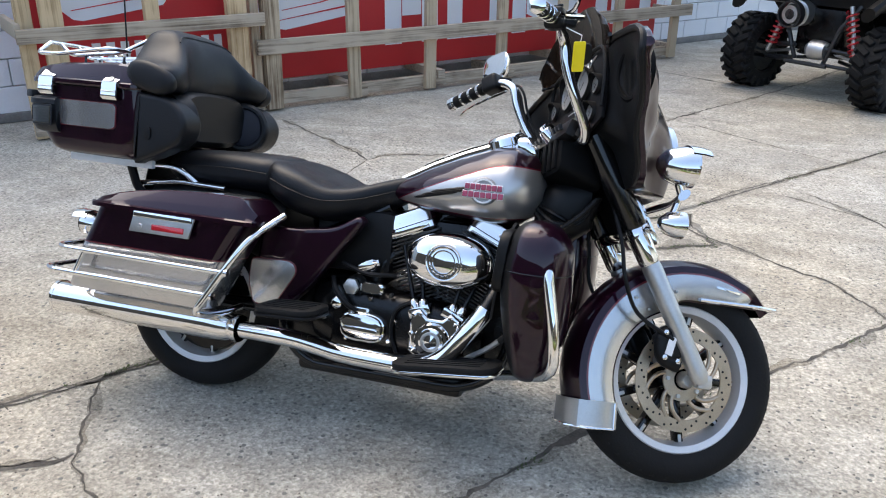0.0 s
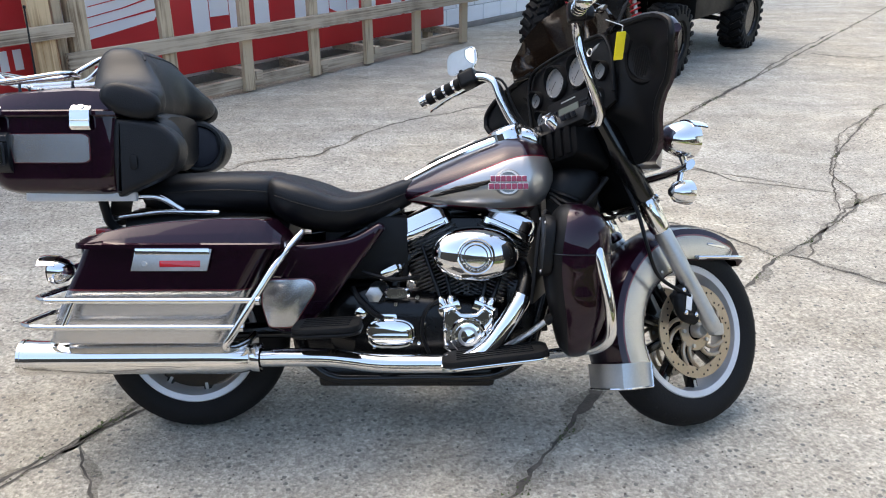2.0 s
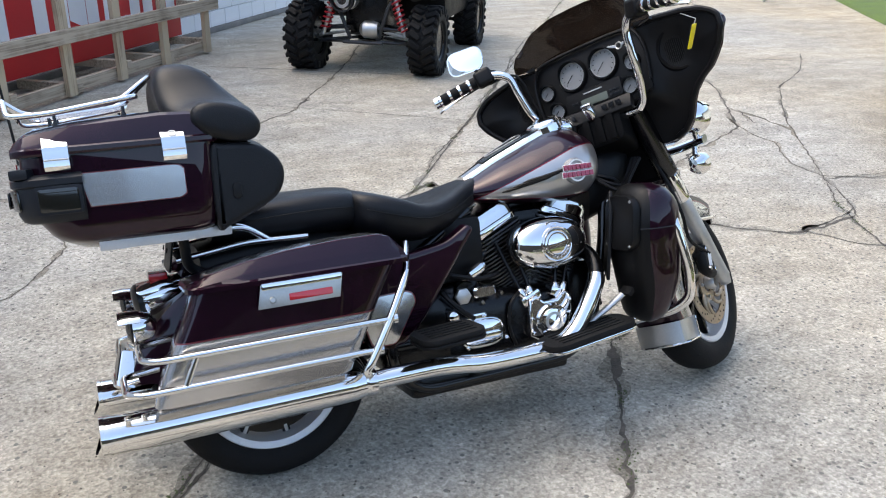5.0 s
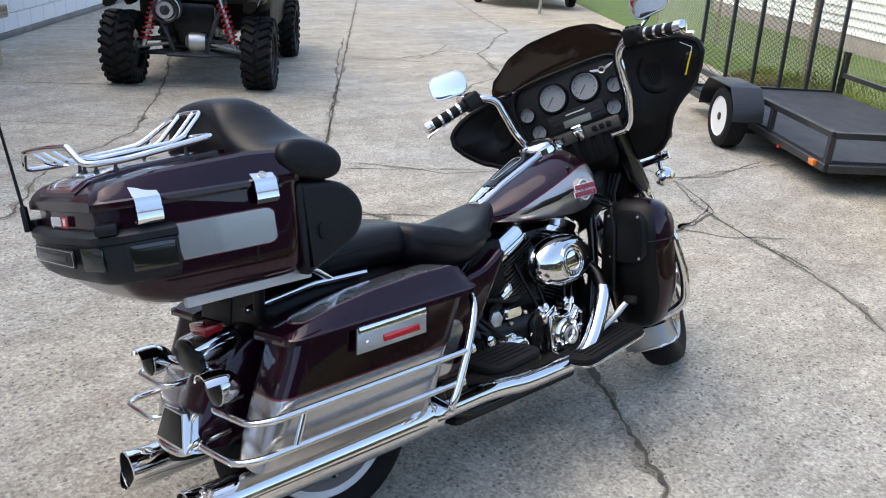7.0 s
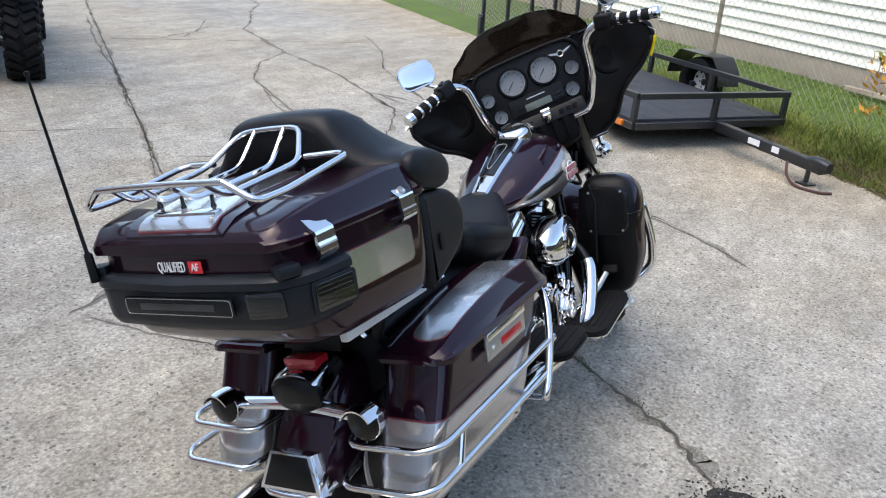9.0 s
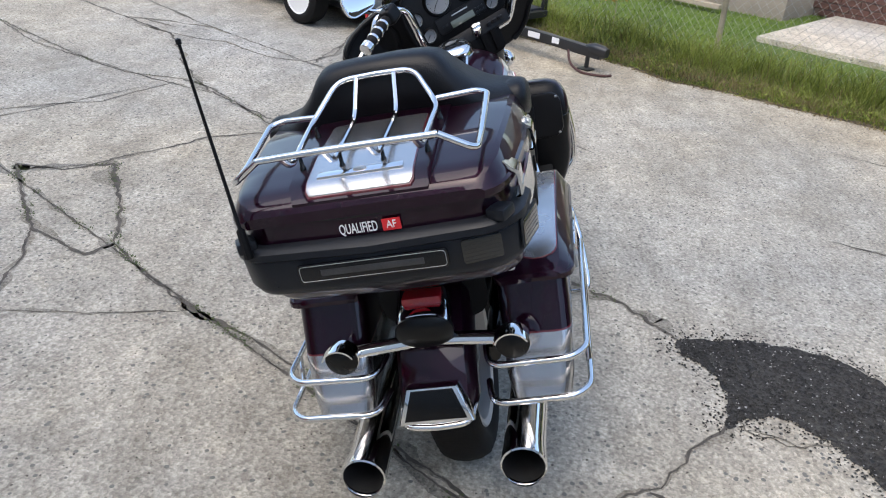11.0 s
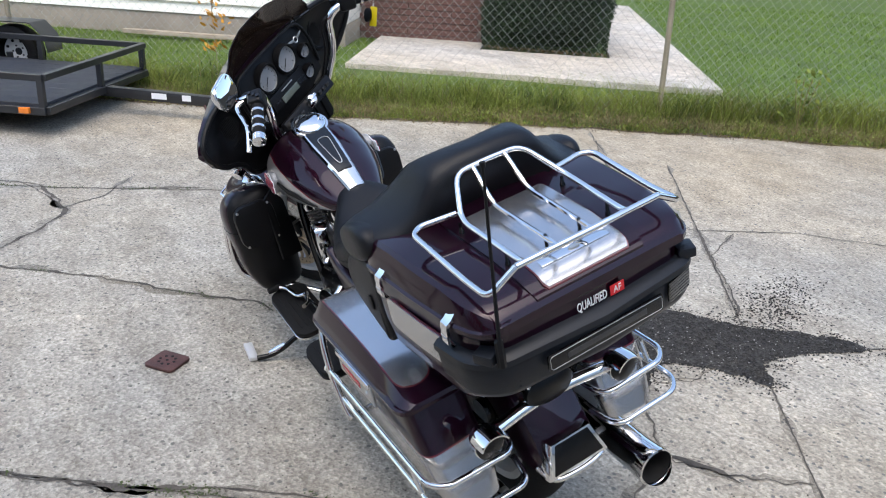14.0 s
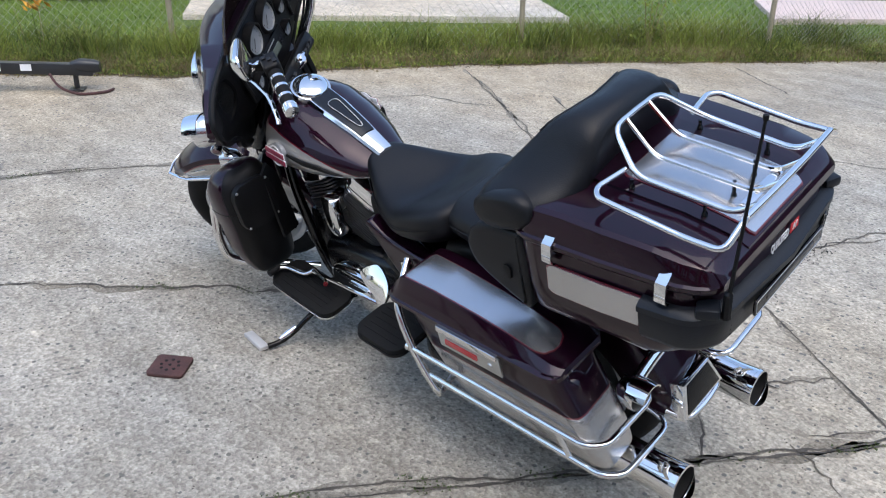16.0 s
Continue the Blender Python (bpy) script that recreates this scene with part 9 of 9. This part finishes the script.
tagged(o, "white painted blocks higher up", "", "", "stuff")


# ---- grass ----
def blades(name, count, sampler, label, material, seed):
    rnd = random.Random(seed)
    verts, faces = [], []
    for k in range(count):
        x, y, z, h, w = sampler(rnd)
        a, lean = rnd.uniform(0, 6.28), rnd.uniform(0.25, 1.6) * h
        dx, dy = math.cos(a), math.sin(a)
        b = rnd.uniform(0, 6.28)
        lx, ly = math.cos(b) * lean, math.sin(b) * lean
        i = len(verts)
        verts.extend([(x - dx * w, y - dy * w, z), (x + dx * w, y + dy * w, z), (x - dx * w * 0.7 + lx * 0.35, y - dy * w * 0.7 + ly * 0.35, z + h * 0.6), (x + dx * w * 0.7 + lx * 0.35, y + dy * w * 0.7 + ly * 0.35, z + h * 0.6), (x + lx, y + ly, z + h * 0.95)])
        faces.extend([(i, i + 1, i + 3, i + 2), (i + 2, i + 3, i + 4)])
    me = bpy.data.meshes.new(name)
    me.from_pydata(verts, [], faces)
    me.materials.append(material)
    ob = new(name, me)
    ob.matrix_world = ALLEY
    return tagged(ob, label, "grass", "", "stuff")


def edge_sample(r):
    u = r.uniform(-6.0, 9.0)
    d = abs(r.gauss(0.0, 0.36)) if r.random() < 0.8 else r.uniform(0, 1.2)
    clump = noise.noise((u * 5.5, d * 6, 8))
    tall = 0.30 + 1.3 * max(0, noise.noise((u * 2.2, d * 3, 8)) + 0.3) + 0.7 * max(0, clump)
    if clump < -0.12:
        u, d, tall = u + r.gauss(0, 0.10), abs(d + r.gauss(0, 0.08)), tall * 0.6
    h = r.uniform(0.03, 0.118) * tall * (0.5 + min(1.0, d * 2.2)) * (1.0 if d < 0.9 else 0.6)
    return u, lawn_edge(u) - d + r.gauss(0, 0.018), lawn_z(u, d), h, r.uniform(0.0018, 0.0045)


def lawn_sample(r):
    d = 0.6 + 10 * r.random() ** 1.8
    u = r.uniform(-7, 8 + d * 0.4)
    while -1.05 < u < 2.66 and d > 1.15:
        u = r.uniform(-7, 8 + d * 0.4)
    k = 1.0 + d * 0.10
    return u, lawn_edge(u) - d, lawn_z(u, d), r.uniform(0.018, 0.046), r.uniform(0.0018, 0.0036) * k


def dry_sample(r):
    u = r.uniform(-6.0, 9.0)
    d = abs(r.gauss(0.05, 0.14)) if r.random() < 0.7 else r.uniform(0, 0.6)
    return u, lawn_edge(u) - d, lawn_z(u, d), r.uniform(0.01, 0.09), r.uniform(0.0012, 0.0028)


def tall_sample(r):
    c = r.choice((-0.2, -0.7, -1.0, -1.5, -2.4, 1.2, 2.5, 4.3, -3.2, 0.5, 1.8, 3.3, -1.9))
    u = c + r.gauss(0, 0.22)
    d = 0.38 + r.gauss(0, 0.10)
    return u, lawn_edge(u) - d, lawn_z(u, d), r.uniform(0.14, 0.36), r.uniform(0.0014, 0.0028)


blades("rough_grass", 52000, edge_sample, "rough green grass along the fence", M_BLADE, 11)
blades("lawn_grass", 90000, lawn_sample, "short green lawn grass", M_TURF, 12)
blades("dry_grass", 32000, dry_sample, "dry brown grass litter at the lawn's edge", M_DRY, 13)
blades("tall_grass", 5200, tall_sample, "tall uncut grass by the fence posts", M_BLADE, 14)
blades("tall_dry_grass", 500, tall_sample, "tall dry stalks by the fence", M_DRY, 15)


# dead litter along the lawn's edge, spilling onto the concrete
bm = bmesh.new()
rows = []
for i in range(760):
    u = -6.0 + i * 0.02
    out = 0.010 + 0.05 * max(0, noise.noise((u * 2.1, 3, 1)) + 0.25) + 0.022 * abs(noise.noise((u * 13, 5, 1)))
    e = lawn_edge(u)
    rows.append([bm.verts.new((u, e + out, 0.004)), bm.verts.new((u, e - 0.05, 0.012))])
stitch(bm, rows, ring_closed=False)
o = part("litter_strip", bm, M_SOIL, ground, fix=False)
o.matrix_local = ALLEY
tagged(o, "brown leaf litter along the grass", "", "", "stuff")


def litter_sample(r):
    u = r.uniform(-6.0, 9.0)
    d = r.gauss(-0.02, 0.045)
    return u, lawn_edge(u) - d, 0.006, r.uniform(0.004, 0.016), r.uniform(0.002, 0.006)


blades("dead_leaf_litter", 6000, litter_sample, "dead leaves and stems at the grass edge", M_DRY, 16)


# ---- hedge and small plants ----
def leaf_cloud(name, count, place, size, material, seed, parent, label=""):
    rnd = random.Random(seed)
    verts, faces = [], []
    for k in range(count):
        p = Vector(place(rnd))
        n = Vector((rnd.gauss(0, 1), rnd.gauss(0, 1), rnd.gauss(0, 1))).normalized()
        t = n.orthogonal().normalized()
        b = n.cross(t)
        s = rnd.uniform(0.6, 1.3) * size
        i = len(verts)
        verts.extend([tuple(p + t * s), tuple(p + b * s * 0.45), tuple(p - t * s), tuple(p - b * s * 0.45)])
        faces.append((i, i + 1, i + 2, i + 3))
    me = bpy.data.meshes.new(name)
    me.from_pydata(verts, [], faces)
    me.materials.append(material)
    ob = new(name, me)
    ob.parent = parent
    return tagged(ob, label)


def clover_place(r):
    u = r.uniform(-5.5, 7.5)
    d = abs(r.gauss(0.02, 0.16)) - 0.03
    if noise.noise((u * 2.6, d * 4, 14)) < -0.05:
        u += r.gauss(0, 0.15)
    lift = max(0.0, noise.noise((u * 3.1, d * 5, 2)) + 0.45)
    return (u, lawn_edge(u) - d, max(0.0, lawn_z(u, max(0.0, d))) + r.uniform(0.004, 0.085) * lift)


clover = leaf_cloud("clover", 15000, clover_place, 0.011, M_BLADE, 27, None)
clover.matrix_world = ALLEY
tagged(clover, "low leafy clover and weeds at the lawn's edge", "weeds", "", "stuff")
hedge = thing("hedge", "dark green clipped box hedge on the path", "hedge", ALLEY)
part("hedge_core", hull_x([(0.02, 0.55, 1.02, 0.30, -5.62), (0.10, 0.66, 1.12, 0.20, -5.62), (0.68, 0.70, 1.15, 0.18, -5.62), (1.26, 0.66, 1.12, 0.20, -5.62), (1.34, 0.55, 1.02, 0.30, -5.62)], 28, 4.5), mat("hedge_shade", (0.010, 0.014, 0.006), 0.9), hedge)


def hedge_place(r):
    a, b = r.uniform(-1, 1), r.uniform(-1, 1)
    face = r.random()
    if face < 0.45:
        p = (0.68 + 0.70 * a, -5.62 + 0.74, 0.68 + 0.48 * b)
    elif face < 0.60:
        p = (0.68 + 0.70 * a, -5.62 + 0.72 * b, 1.16)
    elif face < 0.8:
        p = (-0.03, -5.62 + 0.72 * a, 0.68 + 0.48 * b)
    else:
        p = (1.39, -5.62 + 0.72 * a, 0.68 + 0.48 * b)
    g = 0.05 * noise.noise((p[0] * 5, p[1] * 5, p[2] * 5)) + r.gauss(0, 0.018)
    low = 0.06 * max(0.0, 0.45 - p[2])
    return (p[0] + g * 0.8 - math.copysign(low, p[0] - 0.68), p[1] + g - low * 2, p[2] + g * 0.5)


leaf_cloud("hedge_leaves", 26000, hedge_place, 0.014, M_LEAF, 21, hedge)
leaf_cloud("fallen_leaves", 300, lambda r: (r.uniform(-0.02, 1.35), -4.86 - abs(r.gauss(0, 0.06)), 0.172 + r.uniform(0, 0.03)), 0.016, M_DRY, 22, hedge)

sapling = thing("sapling", "thin sapling with yellow and orange leaves by the fence", "sapling", ALLEY)
M_AUT = mat("autumn_leaves", (0.55, 0.26, 0.03), 0.6, spread=0.45, scale=9.0)
part("stem", tube(catmull([(3.58, -2.50, 0.05), (3.575, -2.50, 0.30), (3.59, -2.49, 0.55), (3.60, -2.50, 0.80)]), 0.004, 6), M_POST, sapling)
leaf_cloud("yellow_leaves", 60, lambda r: (3.59 + r.gauss(0, 0.06), -2.50 + r.gauss(0, 0.05), r.choice((0.40, 0.60, 0.66, 0.72, 0.80)) + r.gauss(0, 0.03)), 0.032, M_AUT, 23, sapling)
leaf_cloud("green_leaves", 24, lambda r: (3.585 + r.gauss(0, 0.05), -2.50 + r.gauss(0, 0.05), r.choice((0.14, 0.82)) + r.gauss(0, 0.03)), 0.030, M_BLADE, 24, sapling)
weed = thing("weed", "leafy dark weed among the grass by the fence", "weed", ALLEY)
for k in range(4):
    part("stem", tube(catmull([(-1.46, -2.45, 0.06), (-1.46 + 0.03 * (k - 1.5), -2.45, 0.25), (-1.46 + 0.07 * (k - 1.5), -2.45 + 0.02 * k, 0.48)]), 0.003, 6), M_DRY, weed)
leaf_cloud("weed_leaves", 80, lambda r: (-1.46 + r.gauss(0, 0.08), -2.45 + r.gauss(0, 0.07), r.uniform(0.16, 0.56)), 0.026, M_BLADE, 25, weed)

# ---- white trailer parked far down the lane ----
far = thing("parked_trailer", "low white trailer parked far down the lane", "trailer", ALLEY)
part("body", hull_x([(16.6, 0.9, 0.62, 0.30, -0.6), (16.9, 1.0, 0.80, 0.28, -0.6), (19.4, 1.0, 0.85, 0.28, -0.6)], 20, 5), M_WHEELW, far, "white body")
for y in (-1.62, 0.42):
    at = Matrix.Translation((17.5, y, 0.30)) @ Matrix.Rotation(radians(90), 4, 'X')
    t = part("wheel", lathe([(0.16, -0.08), (0.28, -0.08), (0.30, -0.04), (0.30, 0.04), (0.28, 0.08), (0.16, 0.08)], at, 28, closed=True), M_RUBBER, far, "black tyre")
    part("rim", lathe([(0.17, -0.06), (0.15, 0.0), (0.17, 0.06), (0.0, 0.05)], at, 24), M_DULL, t)
part("tongue", block(1.4, 0.08, 0.08, Matrix.Translation((16.0, -0.6, 0.36)), 0.01), M_GALV, far)
part("jack", rod((15.5, -0.6, 0.40), (15.5, -0.6, 0.0), 0.03, 10), M_GALV, far)
